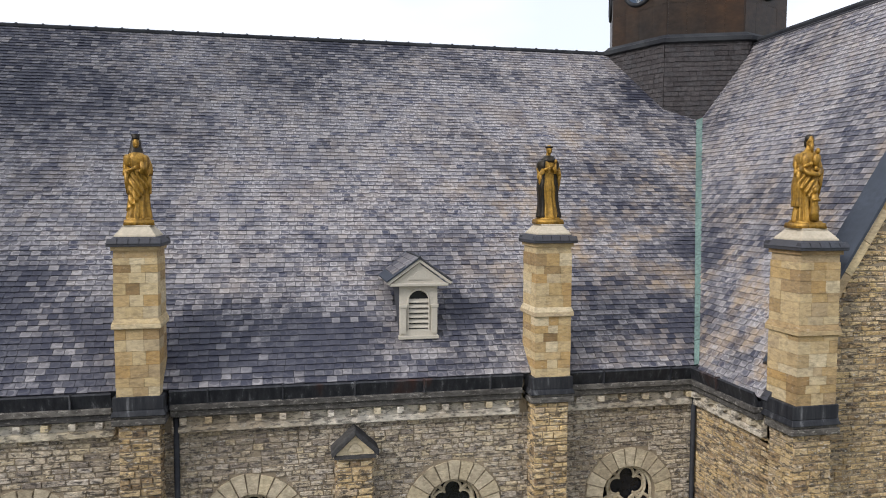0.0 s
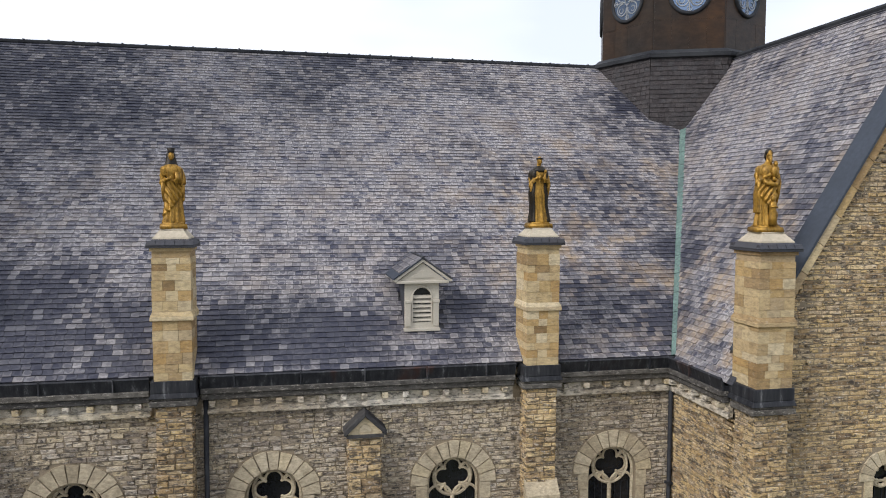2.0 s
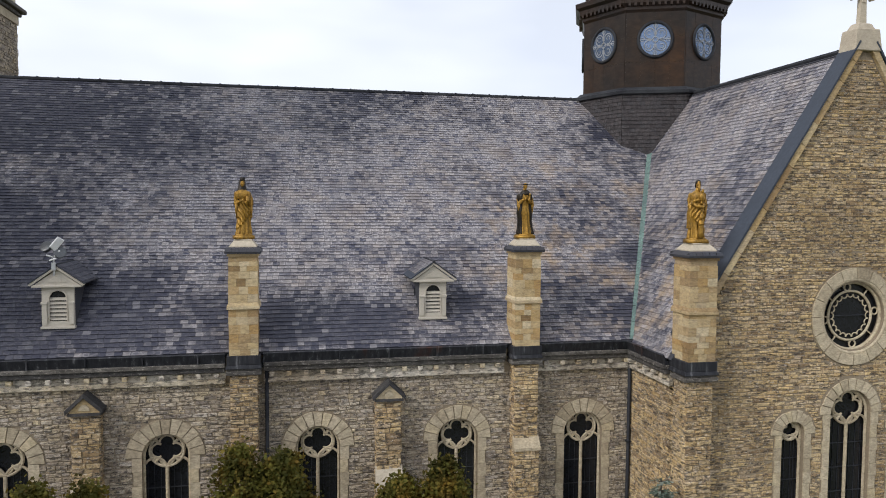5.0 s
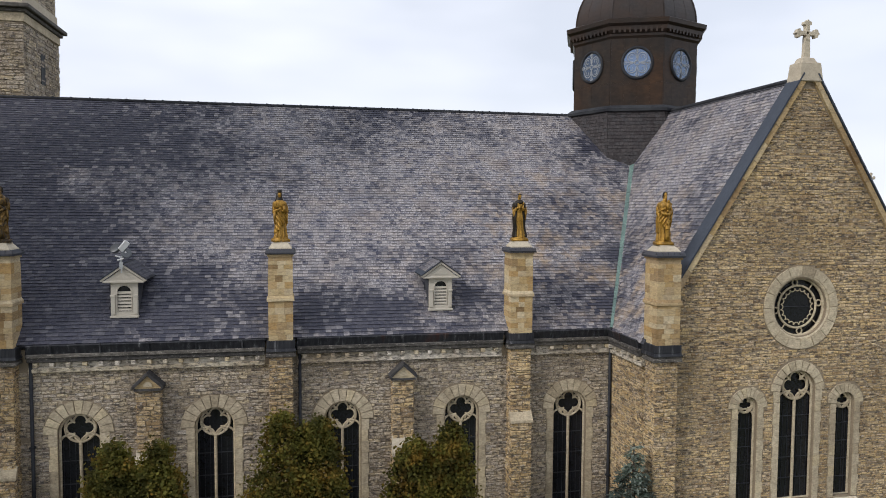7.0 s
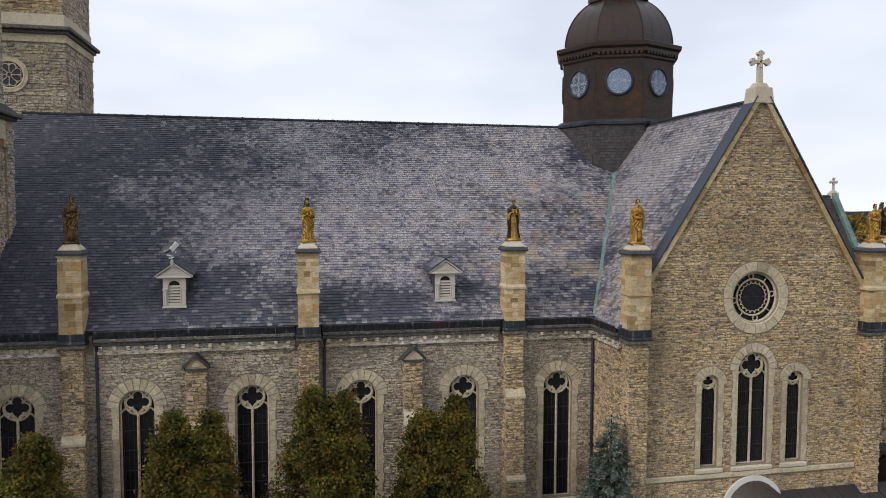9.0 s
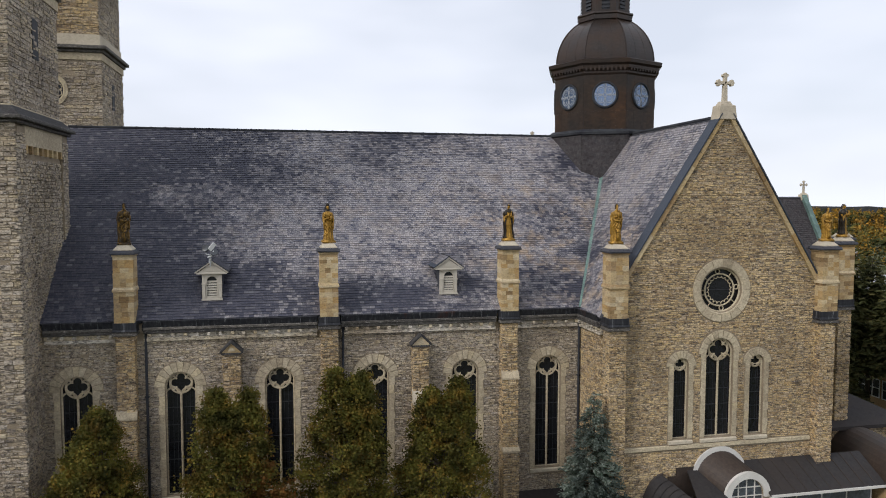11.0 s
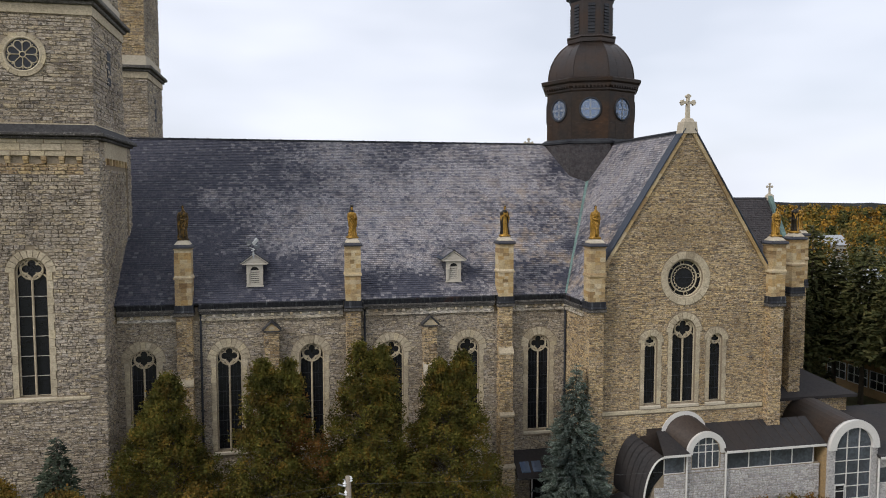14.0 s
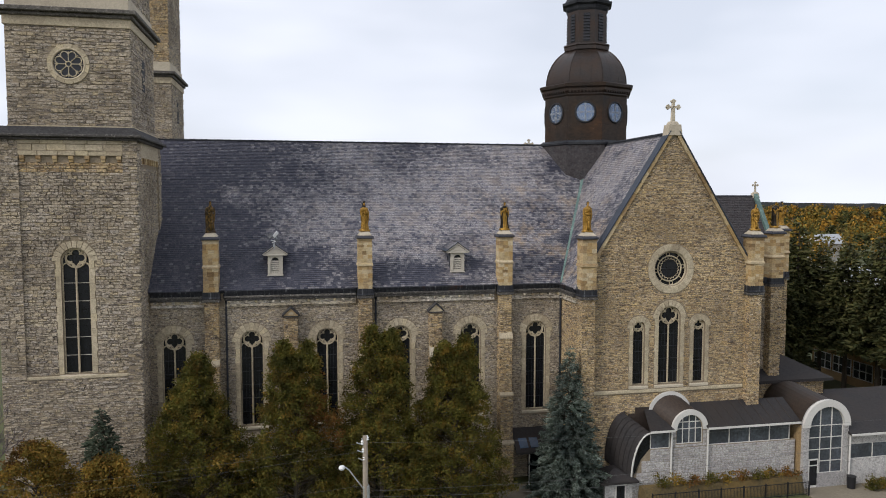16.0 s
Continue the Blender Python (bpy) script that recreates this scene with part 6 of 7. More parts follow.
kid(ent, cv, "curved_roof", roofing)
for i in range(1, 6):
    kid(ent, M().tube([(x_ - 1.2 * i / 6, WY - 0.15 + 1.9 * i / 6, z_ + i / 6 + 0.01) for x_, z_ in curve], 0.018, 5), "seam", roofing)
for i in range(1, 10):
    kid(ent, M().tube([(14.7 + 0.8 * i, WY - 0.33, 2.84), (14.4 + 0.83 * i, -4.08, 4.16)], 0.025, 4), "seam", roof_rust)
kid(ent, M().tube([(x_ + 0.06, WY - 0.16, z_ - 0.05) for x_, z_ in curve], 0.07, 6), "curved_trim", trim_white)
kid(ent, M().tube([(x_ - 1.1, -4.06, z_ + 1.02) for x_, z_ in curve], 0.09, 6), "step_flashing", roof_rust)
for i in range(4):
    kid(ent, M().box(8.0 + 0.55 * i, 10.9, -4.12, -4.06, 2.0 + 0.5 * i, 2.5 + 0.5 * i), "step_flashing", roof_rust)
glz = kid(ent, M().prism([(8.75, -0.6), (9.3, 0.55), (10.0, 1.32), (10.0, 2.55), (9.5, 2.3), (8.95, 1.3), (8.65, 0.2)], ef_, -0.14, -0.1), "curved_glazing", glass_dark)
# booth
kid(ent, M().box(6.3, 8.5, -6.2, -4.2, GROUND - 0.1, -0.95), "booth_wall", pale_block)
kid(ent, M().box(5.8, 8.85, -6.6, -4.05, -1.0, -0.85).box(5.9, 8.75, -6.5, -4.05, -0.85, -0.1, 1.3, 0.9), "booth_roof", roofing)
bd = kid(ent, M().box(7.1, 7.95, -6.25, -6.2, GROUND, -1.15), "door", trim_white)
M().box(7.2, 7.85, -6.27, -6.25, -2.3, -1.25).make("pane", glass_dark, bd)
# portal
PX, PZ, PY = 24.55, 2.5, -6.8
pf = facing((0, PY, 0), (1, 0, 0), (0, -1, 0))
pw = slab("portal_wall", [(PX - 2.0, GROUND), (PX + 2.0, GROUND), (PX + 2.0, PZ)] + arc(PX, PZ, 2.0, 0, 180, 18)[1:],
          [[(PX - 1.5, GROUND + 0.05), (PX + 1.5, GROUND + 0.05)] + arc(PX, PZ, 1.53, 0, 180, 18)], pf, -0.3, 0.0, pale_block, ent)
pw.location = -ent.location
kid(ent, M().prism(arc(PX, PZ, 2.08, -2, 182, 26) + arc(PX, PZ, 1.52, 182, -2, 26), pf, -0.1, 0.14), "arch_trim", trim_white)
g2 = glazed(ent, pf, PX - 1.5, PX + 1.5, -1.3, PZ, 3, 4)
kid(ent, M().box(PX - 0.7, PX + 1.5, PY + 0.02, PY + 0.25, GROUND, -1.3), "stall_riser", pale_block)
fn = kid(ent, M().prism(arc(PX, PZ, 1.53, 0, 180, 18), pf, -0.15, -0.12), "fanlight", curtain)
for u in (-0.5, 0.5):
    M().prism([(PX + u - 0.03, PZ), (PX + u + 0.03, PZ), (PX + u + 0.03, PZ + math.sqrt(1.53 ** 2 - u * u)), (PX + u - 0.03, PZ + math.sqrt(1.53 ** 2 - u * u))], pf, -0.12, -0.05).make("mullion", trim_white, fn)
pd = kid(ent, M().box(PX - 1.48, PX - 0.62, PY + 0.04, PY + 0.1, GROUND, -0.15), "door", trim_white)
M().box(PX - 1.38, PX - 0.72, PY + 0.02, PY + 0.04, GROUND + 0.25, -0.7).make("pane", glass_dark, pd)
M().box(PX - 1.38, PX - 0.72, PY + 0.02, PY + 0.04, -0.6, -0.25).make("transom_pane", glass_dark, pd)
M().tube([(PX - 0.75, PY - 0.02, -1.6), (PX - 0.75, PY - 0.02, -1.3)], 0.02, 5).make("handle", lead, pd)
pv = M()
for i in range(k + 1):
    a = radians(180 * i / k)
    for cx_, r_, y_ in ((PX, 2.02, PY), (PX + 1.0, 2.02, -0.1), (PX, 1.9, PY), (PX + 1.0, 1.9, -0.1)):
        pv.v.append((cx_ + r_ * math.cos(a), y_, PZ + r_ * 0.98 * math.sin(a)))
for i in range(k):
    a, b = 4 * i, 4 * (i + 1)
    pv.f += [(a, b, b + 1, a + 1), (a + 2, a + 3, b + 3, b + 2), (a, a + 2, b + 2, b), (a + 1, b + 1, b + 3, a + 3)]
kid(ent, pv, "barrel_roof", roof_rust)
side_w = facing((PX - 2.0, 0, 0), (0, -1, 0), (-1, 0, 0))
for sx in (-1.9, 1.9):
    kid(ent, M().box(PX + sx - 0.1, PX + sx + 0.1, PY + 0.3, -0.2, GROUND, PZ), "side_wall", ashlar)
# east part
kid(ent, M().box(26.56, 44, PY + 0.05, PY + 0.4, GROUND, -0.35).box(26.56, 44, PY + 0.05, PY + 0.4, 0.85, 1.7), "east_wall", pale_block)
glazed(ent, pf, 26.7, 44, -0.35, 0.85, 8, 1)
kid(ent, M().add([(26.5, PY - 0.4, 1.65), (44, PY - 0.4, 1.65), (44, 0.4, 3.0), (26.5, 0.4, 3.0), (26.5, PY - 0.4, 1.85), (44, PY - 0.4, 1.85), (44, 0.4, 3.2), (26.5, 0.4, 3.2)],
                 [(3, 2, 1, 0), (4, 5, 6, 7), (0, 1, 5, 4), (1, 2, 6, 5), (2, 3, 7, 6), (3, 0, 4, 7)]), "east_roof", roofing)
kid(ent, M().box(26.5, 44, PY - 0.5, PY - 0.38, 1.65, 1.8), "gutter", trim_white)
for x_ in (11.68, 14.72, PX + 2.1):
    kid(ent, M().tube([(x_, WY - 0.12 if x_ < 20 else PY - 0.1, GROUND), (x_, WY - 0.12 if x_ < 20 else PY - 0.1, 2.6 if x_ < 20 else 1.7)], 0.07, 8), "downpipe", trim_white)
# planting bed, paths, fence
paving = plain("pale_concrete", (0.21, 0.18, 0.13), 0.9, 0, 0.2, 0.8, 0.15)
soil = plain("leaf_litter", (0.10, 0.075, 0.035), 0.95, 0, 0.4, 1.2, 0.4, (0.2, 0.13, 0.04))
setting(M().box(9, 22.3, -7.4, -6.02, GROUND - 0.05, -1.3, 0.0, 0.3).make("planting_bed", soil), "raised planting bed with yellow fallen leaves", "flower bed")
setting(M().box(22.2, 60, -10.5, -6.75, GROUND - 0.1, GROUND + 0.06).box(-1.2, 1.6, -16, -1.6, GROUND - 0.1, GROUND + 0.055).make("pavement", paving), "pale concrete path", "pavement")
iron = plain("black_iron", (0.02, 0.02, 0.022), 0.5, 0.3, 0.2)
fence = thing("iron_fence", "low black iron railing before the entrance range", "fence", (16, -8.0, GROUND))
for i in range(8):
    x_ = 9.2 + i * 1.86
    kid(fence, M().box(x_ - 0.04, x_ + 0.04, -8.04, -7.96, GROUND - 0.05, GROUND + 1.25), "post", iron)
for z_ in (0.15, 1.1):
    kid(fence, M().box(9.2, 22.2, -8.02, -7.98, GROUND + z_, GROUND + z_ + 0.05), "rail", iron)
for i in range(108):
    x_ = 9.28 + i * 0.12
    kid(fence, M().box(x_ - 0.01, x_ + 0.01, -8.01, -7.99, GROUND + 0.15, GROUND + 1.15), "baluster", iron)
bin_ = thing("litter_bin", "black litter bin beside the arched doorway", "bin", (PX + 1.9, PY - 0.6, GROUND))
kid(bin_, M().lathe((PX + 1.9, PY - 0.6, GROUND), [(0.3, 0.05), (0.34, 1.0), (0.36, 1.02)], 14), "body", iron)
# side-door canopy by the buttress
can = thing("door_canopy", "dark lean-to canopy with two skylights and a white post", "canopy", (1.9, -1.0, GROUND))
kid(can, M().add([(0.72, -1.9, 0.05), (3.9, -1.9, 0.05), (3.9, -0.05, 1.5), (0.72, -0.05, 1.5), (0.72, -1.9, 0.2), (3.9, -1.9, 0.2), (3.9, -0.05, 1.65), (0.72, -0.05, 1.65)],
                 [(3, 2, 1, 0), (4, 5, 6, 7), (0, 1, 5, 4), (1, 2, 6, 5), (2, 3, 7, 6), (3, 0, 4, 7)]), "roof", roofing)
for x_ in (1.1, 2.0):
    kid(can, M().add([(x_, -1.6, 0.45), (x_ + 0.7, -1.6, 0.45), (x_ + 0.7, -0.9, 1.0), (x_, -0.9, 1.0), (x_, -1.6, 0.5), (x_ + 0.7, -1.6, 0.5), (x_ + 0.7, -0.9, 1.05), (x_, -0.9, 1.05)],
                     [(3, 2, 1, 0), (4, 5, 6, 7), (0, 1, 5, 4), (1, 2, 6, 5), (2, 3, 7, 6), (3, 0, 4, 7)]), "skylight", glass_sky)
kid(can, M().tube([(1.8, -1.8, GROUND), (1.8, -1.8, 0.1)], 0.05, 8), "post", trim_white)
kid(can, M().box(2.2, 3.9, -0.6, -0.1, GROUND, 0.6), "door", glass_dark)

# ---- school ----
tan_brick = plain("tan_brick", (0.30, 0.19, 0.085), 0.85, 0, 0.2, 1.5, 0.2)
sch = thing("school", "two-storey tan brick school with rows of white-framed windows", "building", (54, 18, GROUND))
sf_ = facing((50, 0, 0), (0, -1, 0), (-1, 0, 0))
kid(sch, M().box(50, 70, -14, 27, GROUND - 0.2, 4.3), "wall", tan_brick)
kid(sch, M().box(49.6, 70.4, -14.4, 27.4, 4.3, 4.6), "roof", roofing)
for i in range(9):
    u0 = -26.5 + i * 3.4
    for v0, v1 in ((-1.4, 0.6), (2.0, 3.7)):
        wn_ = kid(sch, M().prism([(u0, v0), (u0 + 3.0, v0), (u0 + 3.0, v1), (u0, v1)], sf_, 0.01, 0.05), "window", glass_dark)
        for j in range(4):
            M().prism([(u0 + j - 0.05, v0), (u0 + j + 0.05, v0), (u0 + j + 0.05, v1), (u0 + j - 0.05, v1)], sf_, 0.05, 0.1).make("mullion", trim_white, wn_)
        for v in (v0, (v0 + v1) / 2, v1):
            M().prism([(u0 - 0.05, v - 0.05), (u0 + 3.05, v - 0.05), (u0 + 3.05, v + 0.05), (u0 - 0.05, v + 0.05)], sf_, 0.05, 0.095).make("transom", trim_white, wn_)

# ---- utility pole and wires ----
wood_grey = plain("weathered_pole_wood", (0.26, 0.22, 0.17), 0.9, 0, 0.25, 2.0, 0.3)
up_ = thing("utility_pole", "weathered wooden utility pole with insulators and a street lamp", "utility pole", (-12.8, -20, GROUND))
kid(up_, M().tube([(-12.8, -20, GROUND - 0.2), (-12.8, -20, 8.45)], 0.17, 12, r1=0.13), "pole", wood_grey, smooth=True)
kid(up_, M().box(-12.92, -12.6, -20.12, -19.88, 5.2, 5.9), "bracket_box", metal_grey, bevel=0.02)
for i, (dx_, z_) in enumerate(((-0.45, 8.15), (-0.4, 7.75), (-0.35, 7.35), (-0.2, 8.35))):
    ins = kid(up_, M().tube([(-12.8, -20, z_ - 0.2), (-12.8 + dx_, -20.05, z_)], 0.03, 6), "insulator_arm", metal_grey)
    M().lathe((dx_ - 12.5 - up_.location.x * 0, -20.05, z_), [(0.05, -0.12), (0.09, -0.08), (0.05, -0.03), (0.09, 0.02), (0.05, 0.07), (0.04, 0.12)], 10).make("insulator", lamp_white, ins)
ln_ = kid(up_, M().tube([(-12.8, -20, 5.6), (-13.3, -20, 6.3), (-13.6, -20, 6.75), (-13.85, -20, 6.95)], 0.035, 6), "lamp_arm", metal_grey)
M().lathe((-13.97, -20, 6.9), [(0.04, -0.1), (0.13, -0.09), (0.17, 0.0), (0.12, 0.09), (0.04, 0.12)], 14).make("lamp_head", lamp_white, ln_)


wire_mat = plain("dull_wire", (0.09, 0.09, 0.088), 0.6, 0, 0.1)


def wire(a, b, sag, r=0.012):
    pts = [(a[0] + (b[0] - a[0]) * i / 16, a[1] + (b[1] - a[1]) * i / 16, a[2] + (b[2] - a[2]) * i / 16 - sag * 4 * (i / 16) * (1 - i / 16)) for i in range(17)]
    w = M().tube(pts, r * 0.4, 4).make("overhead_wire", wire_mat)
    tagged(w, "thin overhead wire strung from the utility pole", "wire", "overhead wires")


wire((-12.9, -20, 8.1), (-52, -19, 6.9), 0.8)
wire((-12.85, -20, 7.7), (-52, -19, 6.3), 0.8)
wire((-12.92, -20, 5.9), (-52, -20, 5.2), 0.5)
wire((-12.7, -20, 8.1), (28, -20, 7.9), 0.6)
wire((-12.68, -20, 5.6), (28, -20, 7.4), 0.9, 0.018)
wire((-12.68, -20, 5.3), (28, -20, 6.2), 0.9, 0.018)

# ---- trees ----
def leaf_mat(name, stops, scale=0.5, turning=None):
    m, n, l, b = node_mat(name, 0.75, 0, 0.2)
    c = ramp_out(n, l, piece_random(n, l), [(i / (len(stops) - 1), q) for i, q in enumerate(stops)])
    # clump-sized noise paints sunlit clumps and shaded gaps into the leaf colour
    z = ramp_out(n, l, noise_node(n, l, scale, 3, 0.5), [(0.36, (0.5, 0.5, 0.5)), (0.64, (1.6, 1.5, 1.35))])
    if turning:
        c = mixed(n, l, ramp_out(n, l, noise_node(n, l, scale * 1.6, 5, 0.65, (1, 1, 0.6), (7, 1, 3)), [(0.50, (0, 0, 0)), (0.68, (0.8, 0.8, 0.8))]), c, turning)
    c = mixed(n, l, 1.0, c, z, "MULTIPLY")
    l.new(c, b.inputs["Base Color"])
    tr, mx = n.new("ShaderNodeBsdfTranslucent"), n.new("ShaderNodeMixShader")
    l.new(c, tr.inputs["Color"])
    mx.inputs[0].default_value = 0.3
    l.new(b.outputs[0], mx.inputs[1])
    l.new(tr.outputs[0], mx.inputs[2])
    l.new(mx.outputs[0], n["Material Output"].inputs["Surface"])
    return m


leaf_green = leaf_mat("olive_leaves", [(0.058, 0.065, 0.014), (0.084, 0.087, 0.018), (0.108, 0.101, 0.02), (0.076, 0.081, 0.017), (0.13, 0.101, 0.021)], 1.0, (0.20, 0.112, 0.021))
leaf_orange = leaf_mat("orange_leaves", [(0.12, 0.075, 0.02), (0.17, 0.08, 0.022), (0.15, 0.065, 0.018), (0.10, 0.085, 0.022)], 0.7, (0.08, 0.08, 0.02))
leaf_yellow = leaf_mat("yellowing_leaves", [(0.14, 0.11, 0.024), (0.22, 0.14, 0.026), (0.10, 0.095, 0.022), (0.26, 0.14, 0.03)])
needle_blue = leaf_mat("blue_spruce_needles", [(0.05, 0.074, 0.062), (0.095, 0.13, 0.112), (0.19, 0.23, 0.215), (0.048, 0.068, 0.056)])
needle_green = leaf_mat("green_spruce_needles", [(0.04, 0.055, 0.04), (0.06, 0.08, 0.055), (0.085, 0.105, 0.08)])
needle_dark = leaf_mat("dark_spruce_needles", [(0.05, 0.06, 0.026), (0.08, 0.09, 0.036), (0.12, 0.112, 0.046)])


def leaves_into(m, c, spread, count, size, rn):
    for _ in range(count):
        p = Vector((rn.gauss(0, spread), rn.gauss(0, spread), rn.gauss(0, spread * 0.8))) + c
        s = size * rn.uniform(0.6, 1.4)
        u = Vector((rn.gauss(0, 1), rn.gauss(0, 1), rn.gauss(0, 0.7))).normalized()
        v = u.orthogonal().normalized()
        v = (v * math.cos(rn.uniform(0, 6.3)) + u.cross(v) * math.sin(rn.uniform(0, 6.3))).normalized() * s
        u = u * s * 0.6
        k_ = len(m.v)
        m.v += [tuple(p - u), tuple(p + v * 0.45), tuple(p + u), tuple(p - v * 0.45)]
        m.f.append((k_, k_ + 1, k_ + 2, k_ + 3))


def broadleaf(x, y, top, r, seed, label, mat, mat2, peaks=((0, 0, 1.0),), clumps=150, per=60, size=0.115, flat=0.7):
    rn = random.Random(seed)
    t = thing("tree", label, "tree", (x, y, GROUND), "row of trees")
    h = top - GROUND
    kid(t, M().tube([(x, y, GROUND - 0.1), (x + 0.1, y, GROUND + h * 0.4), (x - 0.05, y + 0.1, GROUND + h * 0.72)], 0.2, 8, r1=0.04), "trunk", bark)
    lm = M()
    a_, b_ = M(), M()
    hue = rn.uniform(0, 6)
    for i in range(clumps):
        px, py, ph = peaks[i % len(peaks)]
        f = rn.random() ** 0.8
        z = GROUND + 0.6 + f * (h * ph - 0.9)
        env = r * (0.8 + 0.32 * math.sin(math.pi * min(1, f + 0.25))) * (1 - f) ** flat + 0.12
        an_ = rn.uniform(0, 2 * math.pi)
        rad = env * math.sqrt(rn.uniform(0.25, 1.0)) * (1 + 0.14 * math.sin(3 * an_ + hue + 5 * f))
        c = Vector((x + px * (0.4 + f) + rad * math.cos(an_), y + py + rad * math.sin(an_) * 0.8, z))
        o = math.sin(1.3 * an_ + hue) + math.sin(4 * f + hue)
        leaves_into(b_ if o > 1.35 and f > 0.4 else a_, c, 0.19 + 0.09 * (1 - f), per, size, rn)
        if i % 4 == 0:
            lm.tube([(x, y, max(GROUND + 0.5, z - 1.2)), ((x + c.x) / 2, (y + c.y) / 2, z - 0.5), tuple(c)], 0.05, 5, r1=0.012)
    tagged(kid(t, lm, "branchwork", bark), kind="stuff")
    kid(t, a_, "crown", mat, fix=False)
    if b_.v:
        kid(t, b_, "turning_foliage", mat2, "orange turning leaves", fix=False)
    return t


broadleaf(-22.7, -4.8, 9.9, 4.7, 1, "dense green pyramidal tree with a few yellow leaves", leaf_green, leaf_yellow, ((0, 0, 1.0), (-0.5, 0.2, 0.92)), clumps=640, per=100)
broadleaf(-16.4, -4.6, 10.6, 4.0, 2, "pyramidal green tree with an orange turning side", leaf_green, leaf_orange, ((-0.5, 0, 1.0), (0.65, -0.2, 0.99)), clumps=640, per=100)
broadleaf(-10.3, -4.6, 11.5, 4.0, 3, "tall green tree with two tips and orange leaves", leaf_green, leaf_orange, ((-0.4, 0, 1.0), (0.55, 0, 0.97)), clumps=640, per=100)
broadleaf(-4.95, -4.6, 10.5, 4.0, 4, "green columnar tree turning brown at the tips", leaf_green, leaf_orange, ((-0.55, 0, 0.96), (0.6, 0, 1.0)), clumps=640, per=100)
broadleaf(-31.5, -9.5, 6.0, 4.2, 5, "broad yellowing shrub-like tree", leaf_yellow, leaf_orange, clumps=300, per=90, flat=0.42)
broadleaf(-27.2, -11.0, 5.4, 3.2, 6, "yellow-green bushy tree by the tower", leaf_yellow, leaf_orange, clumps=260, per=90, flat=0.42)
broadleaf(-36.5, -12.0, 4.6, 3.4, 7, "golden autumn bush beside the tower", leaf_yellow, leaf_orange, clumps=240, per=90, flat=0.42)


def spruce(x, y, base, top, r, seed, mat, label, per=34, tiers=34, size=0.16, bare=0.35):
    rn = random.Random(seed)
    t = thing("spruce", label, "conifer", (x, y, base), "conifers")
    kid(t, M().tube([(x, y, base - 0.1), (x, y, top - 0.2)], 0.02 + r * 0.07, 8, r1=0.02), "trunk", bark)
    lm, nd = M(), M()
    h = top - base
    for i in range(tiers):
        f = (i + rn.uniform(-0.3, 0.3)) / tiers
        z = base + bare + f * (h - bare - 0.05)
        ln2 = r * (1 - f) ** 0.85 * rn.uniform(0.85, 1.05) + 0.08
        n_ = max(4, int(15 * (1 - f) + 4))
        for j in range(n_):
            an_ = 2 * math.pi * (j + rn.random()) / n_ + i
            q = ln2 * rn.uniform(0.75, 1.1)
            d = Vector((math.cos(an_), math.sin(an_), 0))
            p0, p1, p2 = Vector((x, y, z)), Vector((x, y, z - 0.08 * q)) + d * q * 0.6, Vector((x, y, z - 0.02 * q - 0.12 * q)) + d * q
            lm.tube([tuple(p0), tuple(p1), tuple(p2)], 0.02 + 0.01 * q, 4, r1=0.006)
            for s_ in range(max(3, int(per * q / r * 0.9))):
                g_ = rn.uniform(0.2, 1.0) ** 0.8
                p = (p0.lerp(p1, g_ / 0.6) if g_ < 0.6 else p1.lerp(p2, (g_ - 0.6) / 0.4)) + Vector((rn.gauss(0, 0.05 * r * 0.5), rn.gauss(0, 0.05 * r * 0.5), rn.gauss(-0.03, 0.05)))
                tw = (d + Vector((rn.gauss(0, 0.6), rn.gauss(0, 0.6), rn.gauss(-0.1, 0.35)))).normalized() * size * rn.uniform(1.0, 2.0)
                sd = tw.cross(Vector((rn.gauss(0, 0.4), rn.gauss(0, 0.4), 1))).normalized() * size * 0.35
                k_ = len(nd.v)
                nd.v += [tuple(p - sd * 0.6), tuple(p + tw * 0.6 - sd), tuple(p + tw), tuple(p + tw * 0.6 + sd), tuple(p + sd * 0.6)]
                nd.f.append((k_, k_ + 1, k_ + 2, k_ + 3, k_ + 4))
    tagged(kid(t, lm, "branchwork", bark), kind="stuff")
    kid(t, nd, "crown", mat, fix=False)


spruce(4.0, -4.6, GROUND, 9.3, 3.3, 11, needle_blue, "blue-grey spruce beside the transept", 300, 44, 0.115)
spruce(-28.1, -8.2, GROUND, 7.4, 3.0, 12, needle_green, "small dark green spruce before the tower", 120, 40, 0.17)
for i, (x_, y_, t_, r_) in enumerate(((44.0, 22.5, 17.6, 4.6), (46.8, 17.5, 15.5, 4.2), (47.2, 13.0, 16.5, 4.4), (45.5, 27.5, 15.5, 4.6), (47.0, 22.0, 14.5, 4.2), (43.5, 32.0, 14.5, 4.6), (47.5, 8.5, 15, 4.2), (40.5, 20.5, 12.5, 3.6))):
    spruce(x_, y_, GROUND, t_, r_, 20 + i, needle_dark, "tall dark spruce behind the entrance range", 48, 34, 0.42, 6.0 if x_ > 43 else 3.0)

# bare tree by the tower
bt = thing("bare_tree", "leafless purple-grey tree beside the tower", "tree", (-34.6, -7.6, GROUND))
twig = plain("purple_grey_twigs", (0.12, 0.095, 0.095), 0.9)
tw_m = M()
rn_b = random.Random(3)


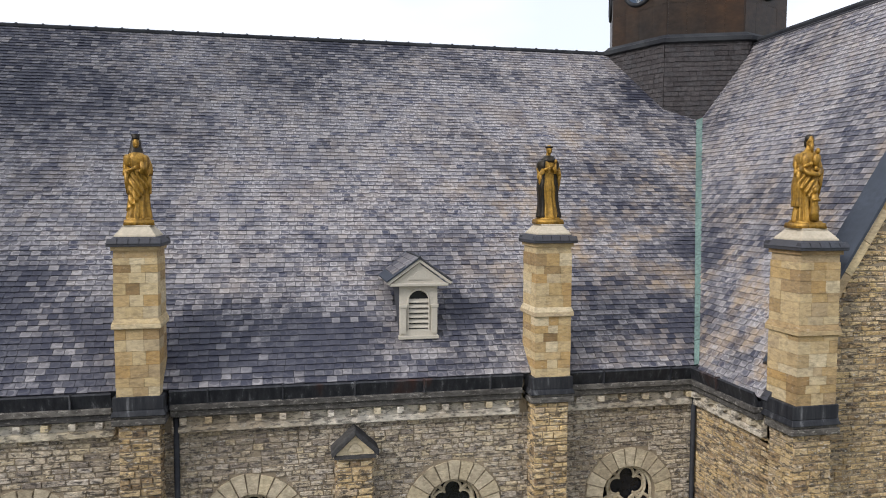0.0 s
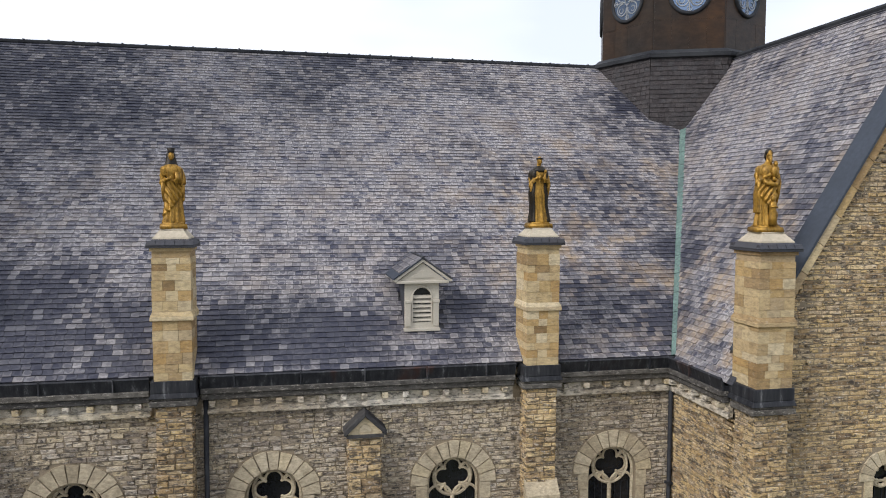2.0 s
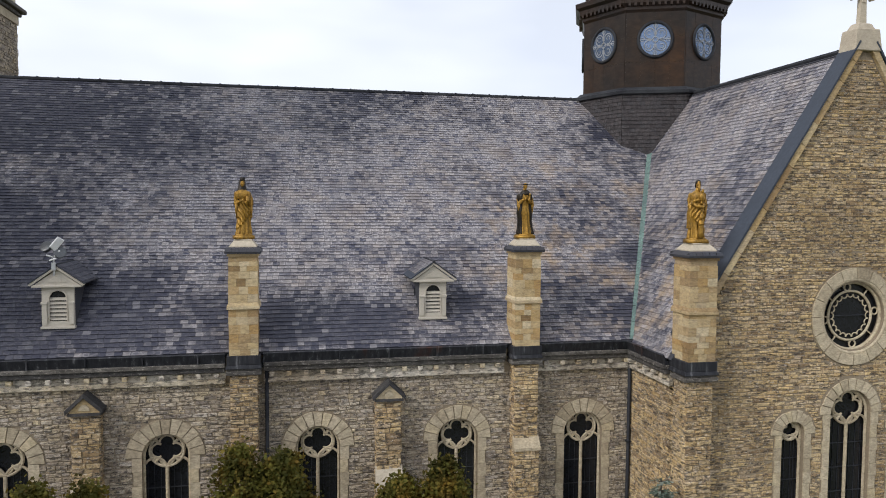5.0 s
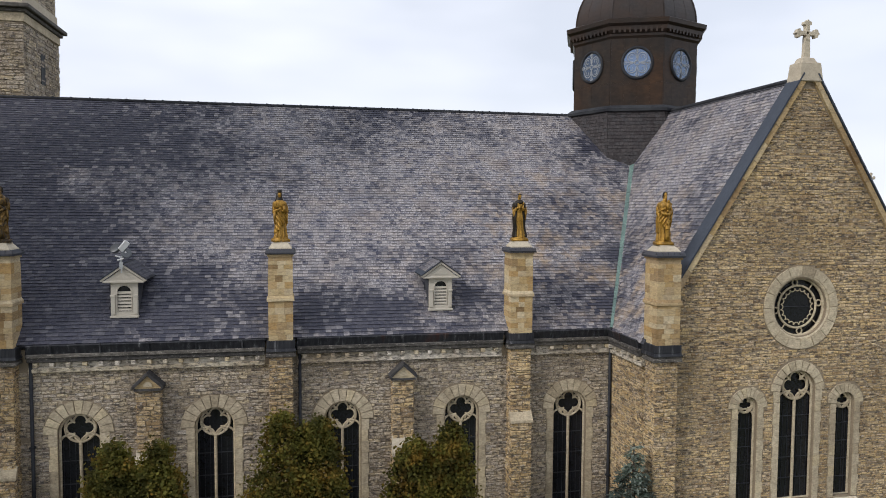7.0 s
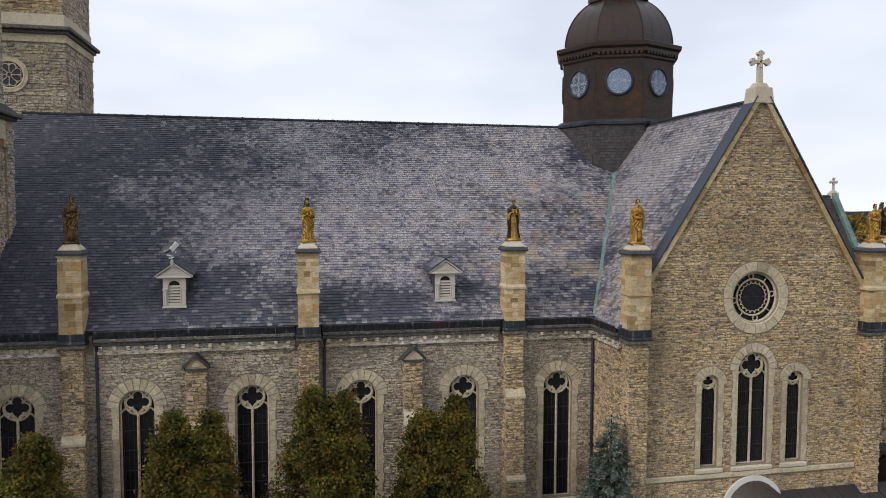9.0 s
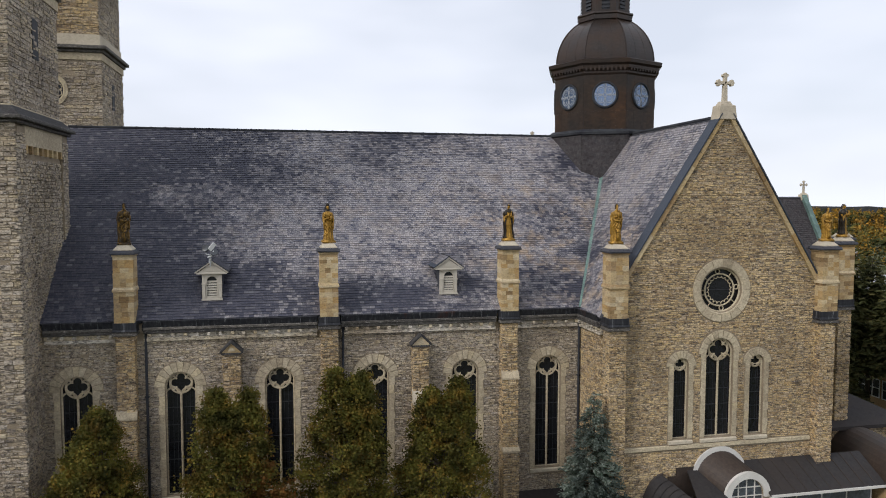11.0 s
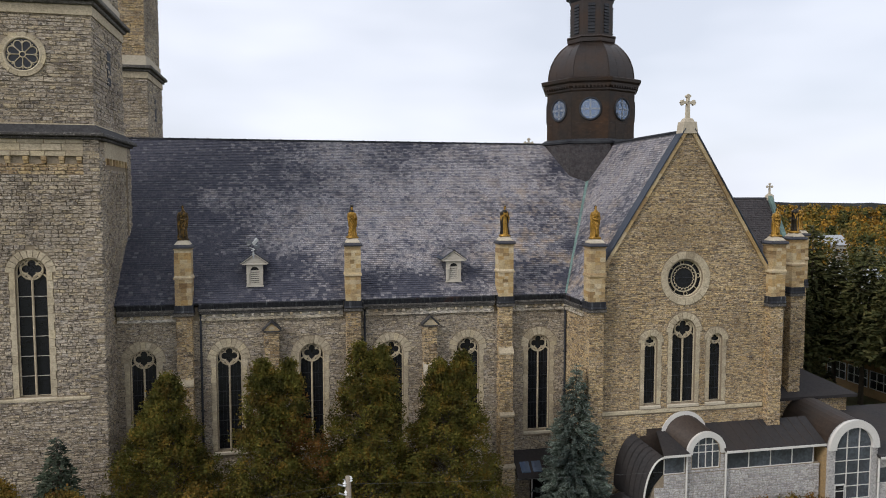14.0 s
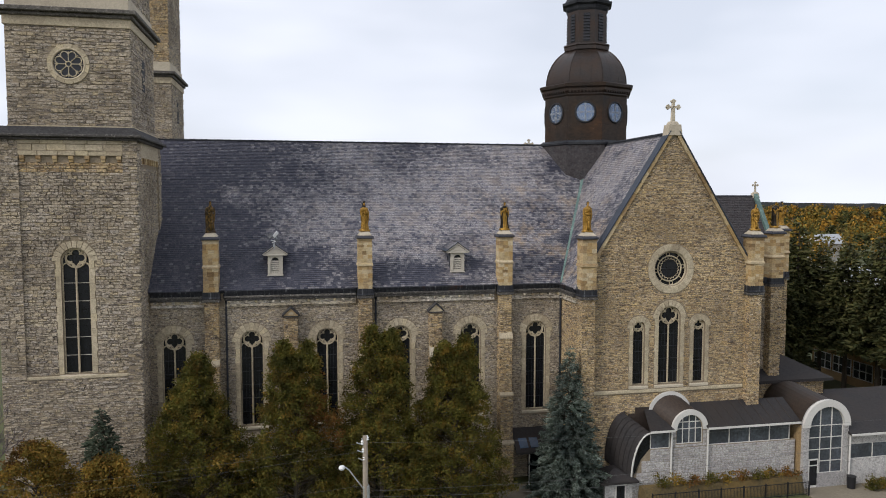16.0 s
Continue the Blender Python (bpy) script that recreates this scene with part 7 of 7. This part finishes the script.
def branch(p, d, ln_b, r, depth):
    q = p + d * ln_b
    tw_m.tube([tuple(p), tuple(p.lerp(q, 0.5) + Vector((rn_b.gauss(0, 0.05), rn_b.gauss(0, 0.05), 0)) * ln_b), tuple(q)], r, 5, r1=r * 0.6)
    if depth:
        for _ in range(4 if depth > 1 else 5):
            branch(p.lerp(q, rn_b.uniform(0.5, 1)), (d + Vector((rn_b.gauss(0, 0.5), rn_b.gauss(0, 0.5), rn_b.gauss(0.1, 0.35)))).normalized(), ln_b * rn_b.uniform(0.5, 0.75), r * 0.55, depth - 1)


branch(Vector((-34.6, -7.6, GROUND)), Vector((0, 0, 1)), 5.2, 0.16, 4)
kid(bt, tw_m, "trunk", twig)

# ---- low shrubs before the entrance ----
for i in range(9):
    x_ = 10.5 + i * 1.35
    rn_s = random.Random(i)
    sm = M()
    for j in range(10):
        leaves_into(sm, Vector((x_ + rn_s.gauss(0, 0.3), -7.0 + rn_s.gauss(0, 0.2), -1.1 + abs(rn_s.gauss(0, 0.25)))), 0.16, 30, 0.12, rn_s)
    tagged(sm.make("shrub", (leaf_green, leaf_yellow, leaf_orange)[i % 3], fix=False), "small autumn shrub in the planting bed", "shrub", "shrubs in the bed")
hm = M()
rn_h = random.Random(77)
for j in range(220):
    leaves_into(hm, Vector((rn_h.uniform(27.5, 40), -8.0 + rn_h.uniform(-0.4, 0.4), GROUND + rn_h.uniform(0.1, 0.9))), 0.15, 24, 0.13, rn_h)
tagged(hm.make("hedge", leaf_green, fix=False), "clipped green hedge along the path", "hedge")

# ---- far woods and houses ----
far_leaf, fn_, fl_, fb_ = node_mat("far_autumn_woods", 0.85, 0, 0.15)
zone_f = ramp_out(fn_, fl_, noise_node(fn_, fl_, 0.03, 3, 0.55), [(0.36, (0.035, 0.045, 0.018)), (0.46, (0.10, 0.095, 0.025)), (0.54, (0.30, 0.165, 0.022)), (0.64, (0.13, 0.09, 0.025)), (0.74, (0.05, 0.05, 0.02))])
vary_f = ramp_out(fn_, fl_, piece_random(fn_, fl_), [(0.0, (0.45, 0.45, 0.45)), (1.0, (1.5, 1.4, 1.3))])
fl_.new(mixed(fn_, fl_, 1.0, zone_f, vary_f, "MULTIPLY"), fb_.inputs["Base Color"])
fw = M()
rn_f = random.Random(99)
for i in range(1500):
    far = rn_f.random() ** 0.75
    dist = 120 + 800 * far
    az = radians(rn_f.uniform(20, 60)) if i % 7 else radians(rn_f.uniform(-32, -12))
    bx, by = -15 + dist * math.sin(az), -55 + dist * math.cos(az)
    if by < 48 and bx < 85:
        continue
    hh = rn_f.uniform(9, 14) + 10.0 * max(0.0, far - 0.3)
    dz = -4.0 * max(0, dist - 300) / 600
    wide = rn_f.uniform(1.8, 2.8)
    for _ in range(9):
        f = rn_f.uniform(0.3, 0.95)
        c = Vector((bx + rn_f.gauss(0, wide) * (1.15 - f), by + rn_f.gauss(0, wide) * (1.15 - f), GROUND + dz + hh * f))
        leaves_into(fw, c, 1.0, 22 if dist < 350 else 11, 0.75 if dist < 350 else 1.4, rn_f)
tagged(fw.make("far_woods", far_leaf, fix=False), "autumn woods stretching to the horizon", "woods", kind="stuff")
hill_m = plain("far_hill_haze", (0.04, 0.043, 0.045), 1.0, 0, 0.45, 0.02, 0.0)
hl_ = M()
rn_hl = random.Random(4)
hp = []
for i in range(181):
    az = radians(-90 + i)
    rr = 1500
    hp.append((rr * math.sin(az), rr * math.cos(az), 8.5 + 2.2 * math.sin(i * 0.21) + rn_hl.uniform(-1.2, 1.2)))
for x_, y_, z_ in hp:
    hl_.v += [(x_, y_, -60), (x_, y_, z_), (x_ * 1.2, y_ * 1.2, z_ - 6)]
hl_.f += [q for i in range(180) for q in ((3 * i, 3 * i + 3, 3 * i + 4, 3 * i + 1), (3 * i + 1, 3 * i + 4, 3 * i + 5, 3 * i + 2))]
setting(hl_.make("backdrop_hills", hill_m), "low wooded hills on the horizon", "hills")
for i, (x_, y_, w_, d_, h_) in enumerate(((88, 96, 9, 6, 5), (104, 84, 10, 7, 4.5), (150, 190, 16, 10, 8), (150, 150, 12, 8, 8))):
    hs = thing("far_house", "pale far-off house with a grey roof among trees", "house", (x_, y_, GROUND), "far houses")
    kid(hs, M().box(x_ - w_ / 2, x_ + w_ / 2, y_ - d_ / 2, y_ + d_ / 2, GROUND - 1, GROUND + h_), "wall", trim_white)
    kid(hs, M().prism([(-d_ / 2 - 0.4, GROUND + h_), (d_ / 2 + 0.4, GROUND + h_), (0, GROUND + h_ + 3)], facing((x_ - w_ / 2 - 0.3, y_, 0), (0, 1, 0), (1, 0, 0)), 0, w_ + 0.6), "roof", metal_grey)
    for j in range(4):
        xx = x_ - w_ / 2 + (j + 0.7) * w_ / 4.6
        kid(hs, M().box(xx, xx + 1.2, y_ - d_ / 2 - 0.05, y_ - d_ / 2 + 0.1, GROUND + h_ - 2.6, GROUND + h_ - 1.2), "window", glass_dark)
